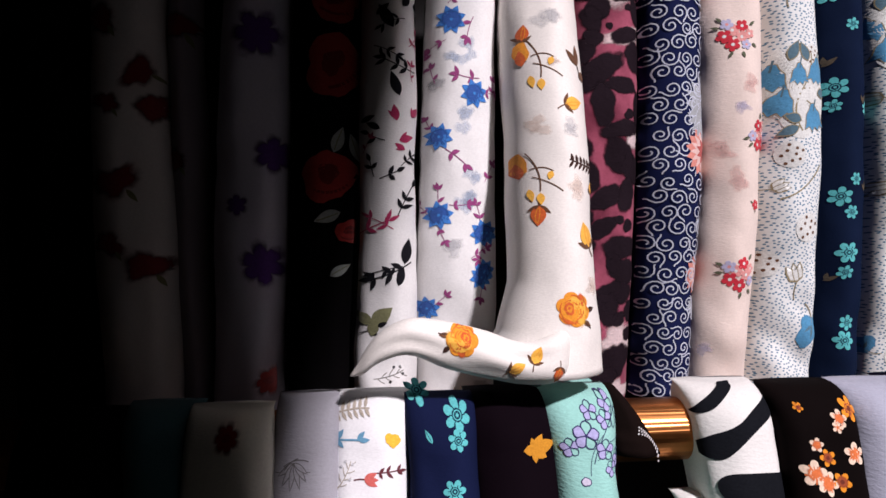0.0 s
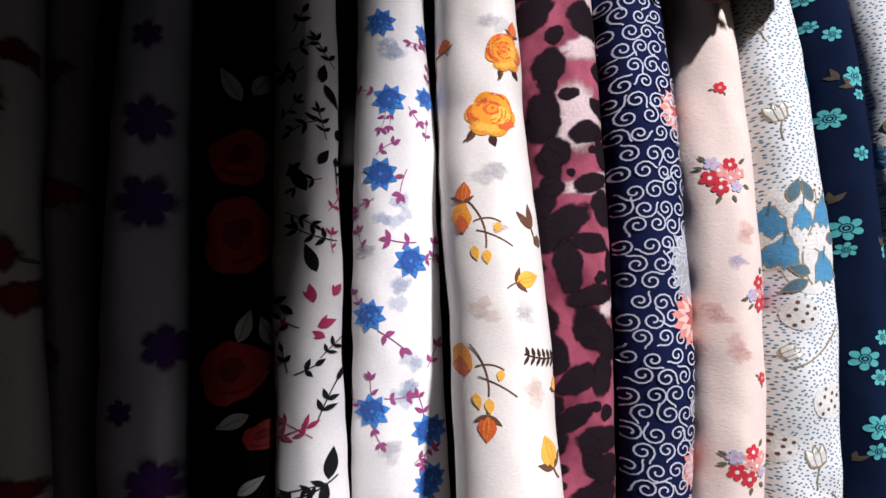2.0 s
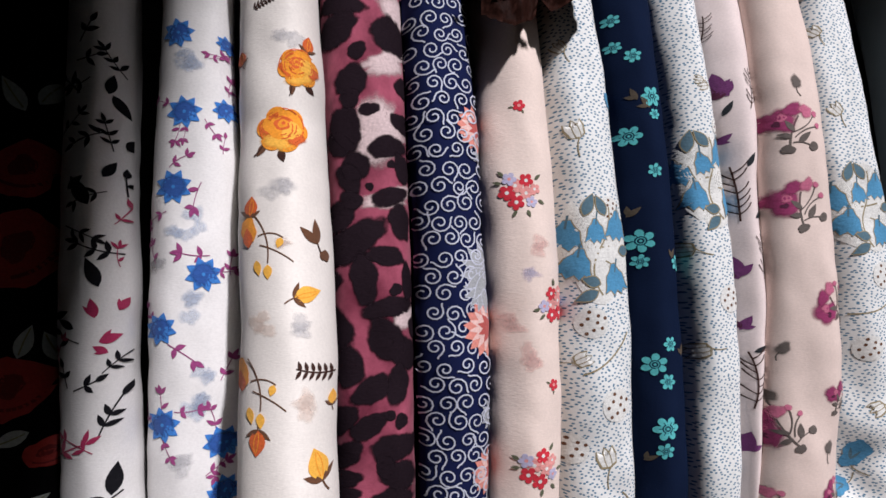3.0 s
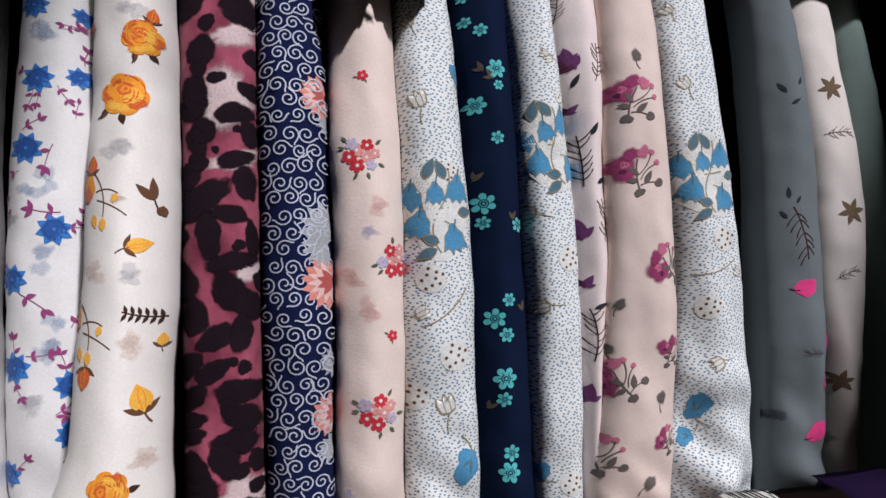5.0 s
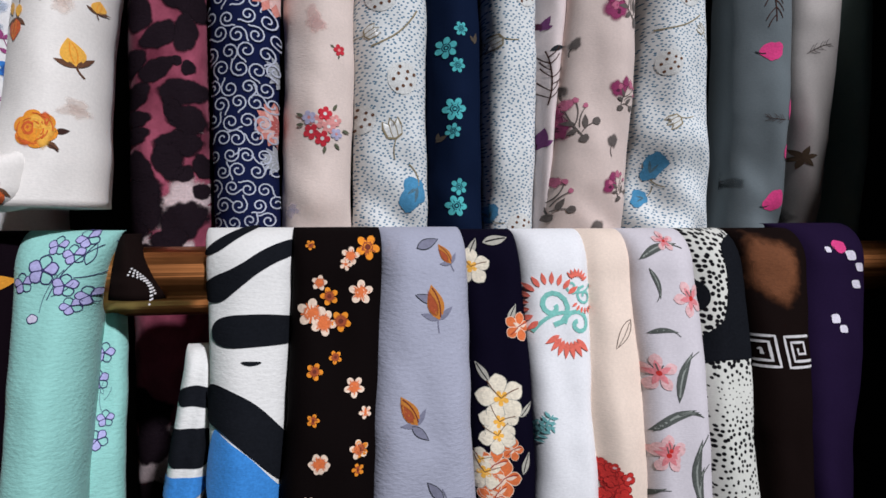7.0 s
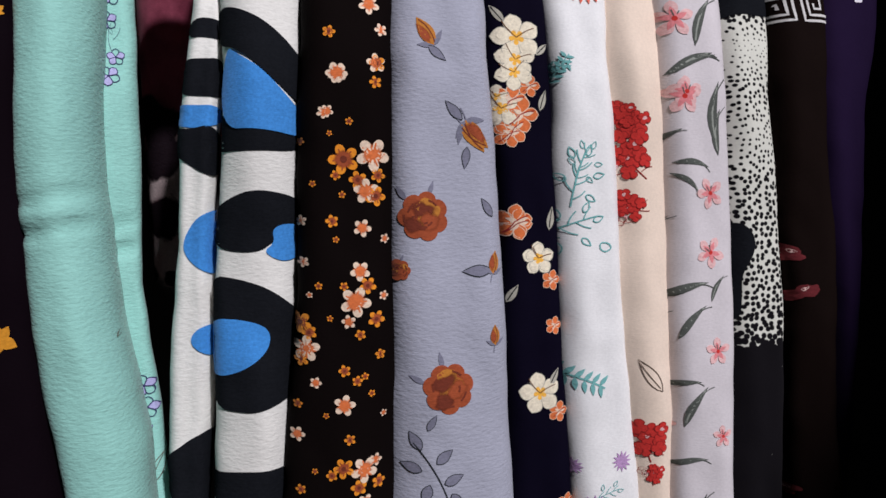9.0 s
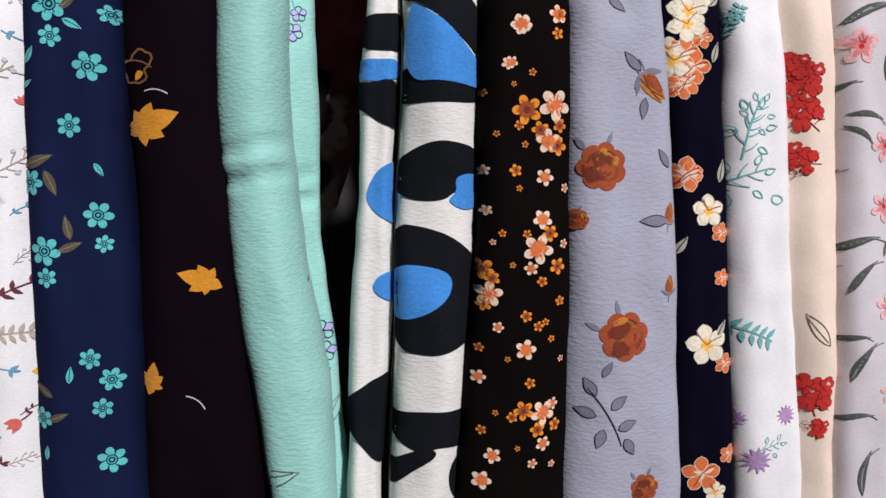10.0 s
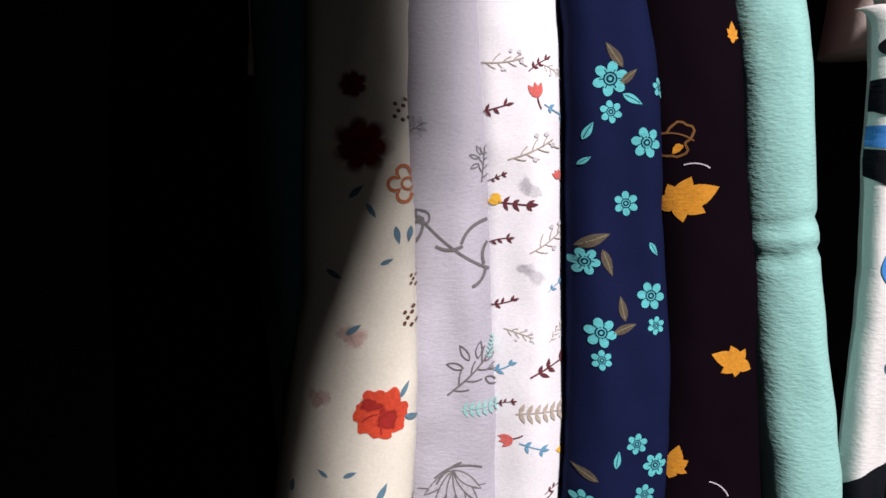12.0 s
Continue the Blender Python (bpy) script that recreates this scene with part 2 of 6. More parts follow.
class Scarf:
    """A scarf folded lengthwise into a soft roll that hangs from a rail: edges holds rows (z, left x, right x),
    front the depth of its face, by height; top is where it bends over the rail."""

    def __init__(self, label, material, edges, front, bottom, top, bulge=0.040, thick=0.09, ripple=0.0016, folds=1.3,
                 wave=0.004, round_top=0.03, crease=(), seed=0, hem=0.0, slump=0.0, spread=0.0, power=2.05):
        self.edges, self.front, self.bottom, self.top = edges, front, bottom, top
        self.bulge, self.thick, self.ripple, self.folds, self.wave = bulge, thick, ripple, folds, wave
        self.round_top, self.crease, self.seed, self.hem, self.power = round_top, crease, seed, hem, power
        self.slump, self.spread = slump, spread
        self.thing = tagged(new("scarf"), label, "scarf", "scarves on the rails")
        self.x0 = sum(self.edge(0.5 * (bottom + top))) / 2
        self.thing.location = (self.x0, front(bottom) + thick / 2, bottom)
        self.origin = Vector(self.thing.location)
        self.material = material
        self.cloth()

    def edge(self, z):
        s = self.seed * 7.3
        w = self.wave
        a = interp(self.edges, z, 1) - self.spread + w * noise.noise((s, z * 9, 1.5)) + 0.3 * w * noise.noise((s, z * 37, 8.5))
        b = interp(self.edges, z, 2) + self.spread + w * noise.noise((s, z * 9, 4.5)) + 0.3 * w * noise.noise((s, z * 37, 2.5))
        return a, b

    def at(self, x, z):
        """The point of the face at this x and height."""
        a, b = self.edge(z)
        h = (b - a) / 2
        u = max(-0.999, min(0.999, (x - (a + b) / 2) / h))
        s = self.seed * 3.7
        n = self.power
        y = self.front(z) + self.bulge * (1 - (1 - abs(u) ** n) ** (1 / n))
        fade = 1 - abs(u) ** 4
        drift = 0.5 * noise.noise((s, z * 3.1, 0.3))
        y += self.ripple * math.sin(2 * math.pi * (self.folds * u * 0.5 + drift) + s) * fade
        y += 0.005 * noise.noise((x * 16 + s, z * 6, s)) * fade
        if self.slump:      # the loose end crumples above the lower rail
            y += self.slump * math.exp(-max(0, z - 1.3) / 0.09) * noise.noise((x * 14 + z * 17 + s, z * 10 - x * 9, s)) * fade
        y += 0.0012 * noise.noise((x * 55 + s, z * 38, s)) * fade
        y += 0.0030 * noise.noise((x * 26 + z * 8 + s, z * 11 - x * 5, s + 9)) * fade
        for cz, deep, wide in self.crease:
            d = (z - cz - 0.12 * (x - self.x0)) / wide
            y += deep * math.exp(-d * d) * (0.25 + 0.75 * fade)
        rt = self.round_top
        if z > self.top - rt:
            q = min(1.0, (z - self.top + rt) / rt)
            y += rt * (1 - math.sqrt(max(0, 1 - q * q)))
        return Vector((h * u + (a + b) / 2, y, z))

    def normal(self, x, z):
        e = 0.001
        a, b = self.edge(z)
        x = max(a + 0.0015, min(b - 0.0015, x))
        dx = self.at(x + e, z) - self.at(x - e, z)
        dz = self.at(x, z + e) - self.at(x, z - e)
        n = dz.cross(dx)
        n = n.normalized() if n.length > 1e-9 else Vector((0, -1, 0))
        return n if n.y < 0 else -n

    def cloth(self):
        bm = bmesh.new()
        nu, o = 36, self.origin
        rt = self.round_top
        zs = list(np.arange(self.bottom, self.top - rt, 0.006)) + [self.top - rt * (1 - math.sin(i * math.pi / 16)) for i in range(9)]
        rows = []
        for j, z in enumerate(zs):
            z = float(z)
            a, b = self.edge(z)
            c, h = (a + b) / 2, (b - a) / 2
            row = [self.at(c + h * math.sin(math.pi * (i / nu - 0.5)), z) for i in range(nu + 1)]
            back = self.front(z) + self.thick
            if z > self.top - rt:
                back -= rt * 0.55 * (1 - math.sqrt(max(0, 1 - ((z - self.top + rt) / rt) ** 2)))
            ends = (row[-1].y, row[0].y)
            row += [Vector((b - 0.001, max(ends[0], back - 0.018), z)), Vector((c + h * 0.5, max(ends[0], back), z)),
                    Vector((c - h * 0.5, max(ends[1], back), z)), Vector((a + 0.001, max(ends[1], back - 0.018), z))]
            if j == 0:
                for p in row:
                    p.z += self.hem * noise.noise((p.x * 30, self.seed, 3.0))
            rows.append([bm.verts.new(p - o) for p in row])
        m = len(rows[0])
        for r, s in zip(rows, rows[1:]):
            for i in range(m):
                bm.faces.new((r[i], r[(i + 1) % m], s[(i + 1) % m], s[i]))
        bm.faces.new(rows[-1])
        bm.faces.new(rows[0][::-1])
        bmesh.ops.recalc_face_normals(bm, faces=bm.faces)
        part("cloth", bm, self.material, self.thing)


def lin(y, bow=0.28):
    """The back row's faces bow: they lean back towards the rail and tuck in towards their ends."""
    return lambda z: y + bow * (z - 1.62) ** 2


LEAN = [(.75, .524, 0), (.86, .527, 0), (.94, .527, 0), (1.06, .539, 0), (1.16, .551, 0), (1.25, .581, 0), (1.3, .599, 0)]


def low(off):
    """The front row hangs almost upright and bends back over the rail at its top."""
    return lambda z: sum(interp(LEAN, z + d, 1) for d in (-.03, 0, .03)) / 3 + off


def tail_front(z):
    return 0.617 + (z - 1.4) * 0.237 if z < 1.75 else 0.70

# how large the black dots are up the honeycomb scarf, from its end: height, size
DOT_SIZES = [(0, .95), (.335, .95), (.352, .44), (.40, .33), (.46, .33), (.50, .29), (.53, .17), (.553, .22), (.578, .29), (.60, .16), (.617, .06), (.63, .18), (.645, .38), (.70, .31)]
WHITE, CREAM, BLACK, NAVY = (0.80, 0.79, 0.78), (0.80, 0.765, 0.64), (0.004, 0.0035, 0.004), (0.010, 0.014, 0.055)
M = {
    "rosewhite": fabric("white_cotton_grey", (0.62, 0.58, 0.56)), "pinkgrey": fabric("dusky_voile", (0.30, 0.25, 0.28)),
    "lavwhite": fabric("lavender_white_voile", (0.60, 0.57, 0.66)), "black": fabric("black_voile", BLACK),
    "white": fabric("white_cotton", WHITE), "cream": fabric("cream_cotton", CREAM), "ivory": fabric("ivory_silk", (0.82, 0.78, 0.73), sheen=0.15, rough=0.7),
    "plum": mottled("plum_chiffon", (0.14, 0.018, 0.040), (0.40, 0.085, 0.14)), "navy": fabric("navy_cotton", NAVY), "peach": fabric("pale_peach_crepe", (0.80, 0.67, 0.60), crepe=0.12),
    "speck": speckled("white_cotton_blue_dashes", (0.78, 0.80, 0.79), (0.07, 0.19, 0.30), cell=0.0035, size=0.195, stretch=1.5), "midnight": fabric("midnight_voile", (0.006, 0.012, 0.034)),
    "blush": fabric("blush_cotton", (0.76, 0.66, 0.64)), "beige": fabric("pink_beige_cotton", (0.74, 0.61, 0.55)), "slate": fabric("slate_chiffon", (0.13, 0.155, 0.165)),
    "sand": fabric("sand_white_voile", (0.70, 0.64, 0.60)), "sage": fabric("sage_voile", (0.25, 0.34, 0.31)), "teal": fabric("deep_teal_voile", (0.06, 0.16, 0.18)),
    "lilac": fabric("lilac_grey_crepe", (0.45, 0.44, 0.49), crepe=0.25), "indigo": fabric("indigo_cotton", (0.008, 0.012, 0.044)), "aubergine": fabric("aubergine_chiffon", (0.005, 0.0025, 0.0045)),
    "mint": fabric("mint_crepe", (0.30, 0.60, 0.54), crepe=0.4), "bold": fabric("white_crepe", (0.74, 0.73, 0.70), crepe=0.3), "soot": fabric("soot_brown_chiffon", (0.005, 0.0032, 0.0032)),
    "periwinkle": fabric("periwinkle_crepe", (0.37, 0.38, 0.465), crepe=0.35), "ink": fabric("ink_crepe", (0.004, 0.003, 0.010)), "snow": fabric("snow_voile", (0.80, 0.80, 0.81)),
    "shell": fabric("shell_cotton", (0.80, 0.66, 0.55)), "pearl": fabric("pearl_lilac_cotton", (0.64, 0.60, 0.63)), "umber": fabric("umber_chiffon", (0.008, 0.0045, 0.004)),
    "dotted": speckled("white_cloth_black_honeycomb", (0.66, 0.66, 0.60), (0.006, 0.005, 0.007), cell=0.0054, size=0.2, stretch=1.0, grade=DOT_SIZES, loose=0.75, tilt=0.0), "violet": fabric("dark_violet_chiffon", (0.014, 0.007, 0.028)),
}
UT, LT = 2.018, 1.316   # where the cloth turns over the upper and the lower rail

S = {}
def hang(key, label, mat, edges, front, bottom, top, **kw):
    if key[0] == "L":      # the front row hangs flatter, each scarf lapping over the next
        kw = {"bulge": .030, "spread": .0025, "power": 2.3, "round_top": .038, **kw}
    S[key] = Scarf(label, M[mat], edges, front, bottom, top, seed=len(S) + 1, **kw)


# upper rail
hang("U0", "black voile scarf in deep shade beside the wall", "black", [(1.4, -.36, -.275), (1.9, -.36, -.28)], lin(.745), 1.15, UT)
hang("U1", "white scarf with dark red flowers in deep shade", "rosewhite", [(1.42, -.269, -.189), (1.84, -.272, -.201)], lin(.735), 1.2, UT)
hang("U1b", "dusky voile scarf with dark red flowers, tucked behind", "pinkgrey", [(1.41, -.195, -.158), (1.86, -.203, -.165)], lin(.765), 1.2, UT, thick=.05)
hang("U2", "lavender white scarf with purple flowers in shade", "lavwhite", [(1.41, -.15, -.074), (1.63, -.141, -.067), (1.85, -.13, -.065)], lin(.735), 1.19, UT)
hang("U3", "black scarf with large red roses in shade", "black", [(1.41, -.072, -.002), (1.63, -.066, .006), (1.84, -.064, .006)], lin(.73), 1.2, UT)
hang("U4", "white scarf with black leaf sprigs and crimson buds", "white", [(1.36, -.001, .069), (1.53, .007, .067), (1.87, .013, .069)], lin(.712), 1.2, UT, slump=.010)
hang("U5", "white scarf with bright blue flowers and magenta sprigs", "white", [(1.37, .070, .16), (1.55, .074, .156), (1.88, .088, .154)], lin(.73), 1.2, UT, slump=.010)
hang("U6", "ivory scarf with orange roses, its end thrown over the lower rail", "ivory", [(1.335, .105, .240), (1.37, .140, .239), (1.42, .155, .237), (1.59, .156, .239), (1.79, .160, .236)], tail_front, 1.335, UT, bulge=.058, thick=.10, ripple=.002)
hang("U7", "plum scarf with black leopard spots", "plum", [(0.98, .214, .264), (1.08, .221, .300), (1.17, .228, .318), (1.35, .232, .313), (1.58, .238, .316), (1.88, .239, .320)], lin(.722), 0.977, UT)
hang("U8", "navy scarf covered in white spirals", "navy", [(1.35, .315, .382), (1.6, .317, .386), (1.87, .318, .382)], lin(.71), 1.285, UT, slump=.010)
hang("U9", "pale peach scarf with little red flower bunches", "peach", [(1.32, .384, .459), (1.6, .391, .463), (1.88, .387, .462)], lin(.72), 1.2, UT, slump=.010)
hang("U10", "white scarf with blue dashes, bluebells and outlined tulips", "speck", [(1.32, .460, .543), (1.6, .464, .539), (1.88, .464, .528)], lin(.725), 1.2, UT, slump=.032)
hang("U11", "midnight blue scarf with small turquoise flowers", "midnight", [(1.3, .546, .611), (1.56, .543, .604), (1.82, .538, .600)], lin(.735), 1.2, UT, slump=.010)
hang("U12", "white scarf with blue dashes and bluebells, narrowly folded", "speck", [(1.31, .614, .673), (1.57, .604, .668), (1.82, .600, .660)], lin(.735), 1.2, UT, slump=.010)
hang("U13", "blush scarf with purple leaves and fine dark twigs", "blush", [(1.40, .672, .699), (1.62, .667, .711), (1.83, .660, .719)], lin(.745), 1.2, UT, slump=.010)
hang("U14", "pink beige scarf with plum blossom sprays", "beige", [(1.32, .676, .776), (1.42, .688, .780), (1.57, .698, .783), (1.82, .706, .781)], lin(.718), 1.2, UT, slump=.030)
hang("U15", "white scarf with blue dashes and bluebells, flaring at its end", "speck", [(1.3, .790, .915), (1.42, .798, .905), (1.57, .804, .893), (1.84, .799, .878)], lin(.755), 1.2, UT, slump=.042, ripple=.003)
hang("U16", "slate grey chiffon scarf with pink buds", "slate", [(1.32, .922, 1.006), (1.58, .924, 1.008), (1.84, .936, 1.002)], lin(.75), 1.2, UT, slump=.032)
hang("U17", "sand white scarf with brown flowers", "sand", [(1.4, 1.02, 1.082), (1.63, 1.02, 1.094), (1.85, 1.01, 1.086)], lin(.775), 1.2, UT, slump=.010)
hang("U18", "sage green scarf at the end of the upper rail", "sage", [(1.4, 1.10, 1.17), (1.89, 1.10, 1.158)], lin(.80), 1.25, UT)
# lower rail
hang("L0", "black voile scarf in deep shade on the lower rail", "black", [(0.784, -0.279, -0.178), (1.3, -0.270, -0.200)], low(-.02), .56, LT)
hang("L1", "deep teal voile scarf in shade", "teal", [(0.853, -0.162, -0.090), (1.21, -0.181, -0.103), (1.3, -0.195, -0.132)], low(.0), .56, LT)
hang("L2", "cream scarf with red flowers and small blue leaves", "cream", [(0.842, -0.175, -0.079), (1.01, -0.146, -0.070), (1.18, -0.139, -0.071), (1.3, -0.140, -0.073)], low(-.02), .55, LT)
hang("L3", "lilac grey crepe scarf with grey line flowers", "lilac", [(0.807, -0.086, -0.011), (1, -0.076, -0.012), (1.2, -0.075, -0.016), (1.3, -0.070, -0.016)], low(.02), .55, LT)
hang("L4", "white scarf with tiny sprigs in red, blue and maroon", "snow", [(0.784, -0.015, 0.037), (1, -0.014, 0.043), (1.2, -0.018, 0.046), (1.3, -0.017, 0.050)], low(.022), .55, LT)
hang("L5", "indigo scarf with turquoise flowers", "indigo", [(0.807, 0.039, 0.112), (1, 0.046, 0.113), (1.19, 0.048, 0.108), (1.3, 0.048, 0.106)], low(0), .55, LT)
hang("L6", "dark aubergine chiffon scarf with ochre flowers", "aubergine", [(0.786, 0.105, 0.194), (0.99, 0.117, 0.188), (1.19, 0.111, 0.181), (1.3, 0.107, 0.183)], low(.02), .55, LT)
hang("L7", "mint crepe scarf with violet blossom branches", "mint", [(0.763, 0.206, 0.254), (0.854, 0.196, 0.252), (0.94, 0.188, 0.242), (1.05, 0.181, 0.234), (1.15, 0.184, 0.235), (1.25, 0.181, 0.236), (1.3, 0.176, 0.245)], low(.012), .55, LT, bulge=.042, crease=((1.022, .0065, .003), (1.046, .005, .003), (1.034, -.002, .006)))
hang("L7b", "mint crepe scarf layer folded behind", "mint", [(0.751, 0.224, 0.266), (0.97, 0.218, 0.251), (1.16, 0.220, 0.255), (1.3, 0.220, 0.247)], low(.075), .55, LT - .004, bulge=.015, thick=.04, crease=((1.0, .006, .0035), (1.02, .006, .0035)))
hang("L7c", "dark umber cloth end with dotted lines, tucked over the rail", "umber", [(1.26, 0.246, 0.286), (1.28, 0.248, 0.278), (1.31, 0.250, 0.262)], low(.04), 1.257, LT - .003, thick=.05, bulge=.02)
hang("L8a", "narrow tail of a black, white and blue scarf", "bold", [(0.753, 0.269, 0.297), (0.97, 0.286, 0.314), (1.09, 0.295, 0.322), (1.2, 0.308, 0.332)], low(.048), .55, 1.215, thick=.035, bulge=.02, round_top=.02)
hang("L8", "white crepe scarf with bold black and blue shapes", "bold", [(0.753, 0.304, 0.359), (0.96, 0.321, 0.382), (1.14, 0.334, 0.392), (1.3, 0.327, 0.402)], low(.02), .55, LT + .002)
hang("L9", "sooty chiffon scarf with orange and cream flowers", "soot", [(0.764, 0.359, 0.448), (0.97, 0.383, 0.456), (1.15, 0.396, 0.464), (1.3, 0.402, 0.475)], low(0), .55, LT + .002)
hang("L10", "periwinkle crepe scarf with russet roses", "periwinkle", [(0.753, 0.447, 0.553), (0.97, 0.457, 0.548), (1.15, 0.464, 0.543), (1.3, 0.474, 0.550)], low(0), .55, LT + .002)
hang("L11", "ink blue crepe scarf with cream and orange blossoms", "ink", [(0.72, 0.557, 0.615), (0.96, 0.554, 0.607), (1.15, 0.550, 0.606), (1.3, 0.552, 0.611)], low(.025), .55, LT)
hang("L12", "snow white scarf with teal branches and coral scrolls", "snow", [(0.72, 0.613, 0.679), (0.96, 0.603, 0.659), (1.15, 0.604, 0.659), (1.31, 0.609, 0.674)], low(.018), .55, LT)
hang("L13", "shell coloured scarf with red blossom heads", "shell", [(0.72, 0.676, 0.711), (0.95, 0.655, 0.707), (1.14, 0.657, 0.709), (1.31, 0.672, 0.718)], low(.02), .55, LT)
hang("L14", "pearl lilac scarf with pink lilies and grey green leaves", "pearl", [(0.709, 0.706, 0.767), (0.95, 0.704, 0.763), (1.13, 0.705, 0.765), (1.3, 0.714, 0.778)], low(.01), .55, LT)
hang("L15", "white scarf with black honeycomb dots and black panels", "dotted", [(0.699, 0.771, 0.828), (0.95, 0.767, 0.822), (1.13, 0.768, 0.820), (1.3, 0.782, 0.836)], low(.02), .55, LT)
hang("L16", "umber chiffon scarf with a white key pattern", "umber", [(0.699, 0.833, 0.887), (0.95, 0.823, 0.871), (1.13, 0.819, 0.872), (1.3, 0.834, 0.905)], low(.012), .55, LT)
hang("L17", "dark violet chiffon scarf with white dots", "violet", [(0.94, 0.878, 0.915), (1.12, 0.876, 0.933), (1.3, 0.905, 0.992)], low(.03), .60, LT + .005, round_top=.04)

class Tail:
    """The end of the ivory scarf, twisted and thrown sideways over the rail: a soft roll along x."""

    def __init__(self, thing, material, spine):
        self.thing, self.origin, self.spine, self.material = thing, Vector(thing.location), sorted(spine), material
        bm = bmesh.new()
        rows, n = [], 28
        x0, x1 = self.spine[0][0], self.spine[-1][0]
        for k in range(61):
            x = x0 + (x1 - x0) * k / 60
            c, r, y = self.mid(x)
            end = min(1.0, math.sin(math.pi * (k + 0.6) / 61.2) * 5)
            rows.append([bm.verts.new(Vector((x, y - 0.85 * r * end * math.cos(2 * math.pi * i / n) + self.fold(x, math.sin(2 * math.pi * i / n)),
                                              c + r * end * math.sin(2 * math.pi * i / n))) - self.origin) for i in range(n)])
        for a, b in zip(rows, rows[1:]):
            for i in range(n):
                bm.faces.new((a[i], b[i], b[(i + 1) % n], a[(i + 1) % n]))
        bm.faces.new(rows[0])
        bm.faces.new(rows[-1][::-1])
        bmesh.ops.recalc_face_normals(bm, faces=bm.faces)
        part("twisted_end", bm, material, thing)

    def smooth(self, x, c):
        p = self.spine
        x = max(p[0][0], min(p[-1][0], x))
        for i in range(len(p) - 1):
            if p[i][0] <= x <= p[i + 1][0]:
                break
        t = (x - p[i][0]) / (p[i + 1][0] - p[i][0])
        a, b = p[i][c], p[i + 1][c]
        m0 = (p[i + 1][c] - p[max(0, i - 1)][c]) / 2
        m1 = (p[min(len(p) - 1, i + 2)][c] - p[i][c]) / 2
        return (2 * t**3 - 3 * t**2 + 1) * a + (t**3 - 2 * t**2 + t) * m0 + (3 * t**2 - 2 * t**3) * b + (t**3 - t**2) * m1

    def mid(self, x):
        return self.smooth(x, 1), self.smooth(x, 2), self.smooth(x, 3)

    def fold(self, x, v):
        return 0.0012 * math.sin(5 * v + x * 40) + 0.003 * noise.noise((x * 20, v * 2, 5))

    def at(self, x, z):
        c, r, y = self.mid(x)
        v = max(-0.97, min(0.97, (z - c) / r))
        return Vector((x, y - 0.85 * r * math.sqrt(1 - v * v) + self.fold(x, v), c + r * v))

    def normal(self, x, z):
        c, r, y = self.mid(x)
        v = max(-0.97, min(0.97, (z - c) / r))
        return Vector((0, -math.sqrt(1 - v * v), v))


S["tail"] = Tail(S["U6"].thing, M["ivory"], [(-.004, 1.342, .008, .618), (.02, 1.366, .013, .612), (.046, 1.376, .016, .61), (.08, 1.368, .021, .612),
                                             (.115, 1.359, .021, .612), (.15, 1.350, .019, .612), (.18, 1.354, .023, .616), (.205, 1.364, .024, .640)])

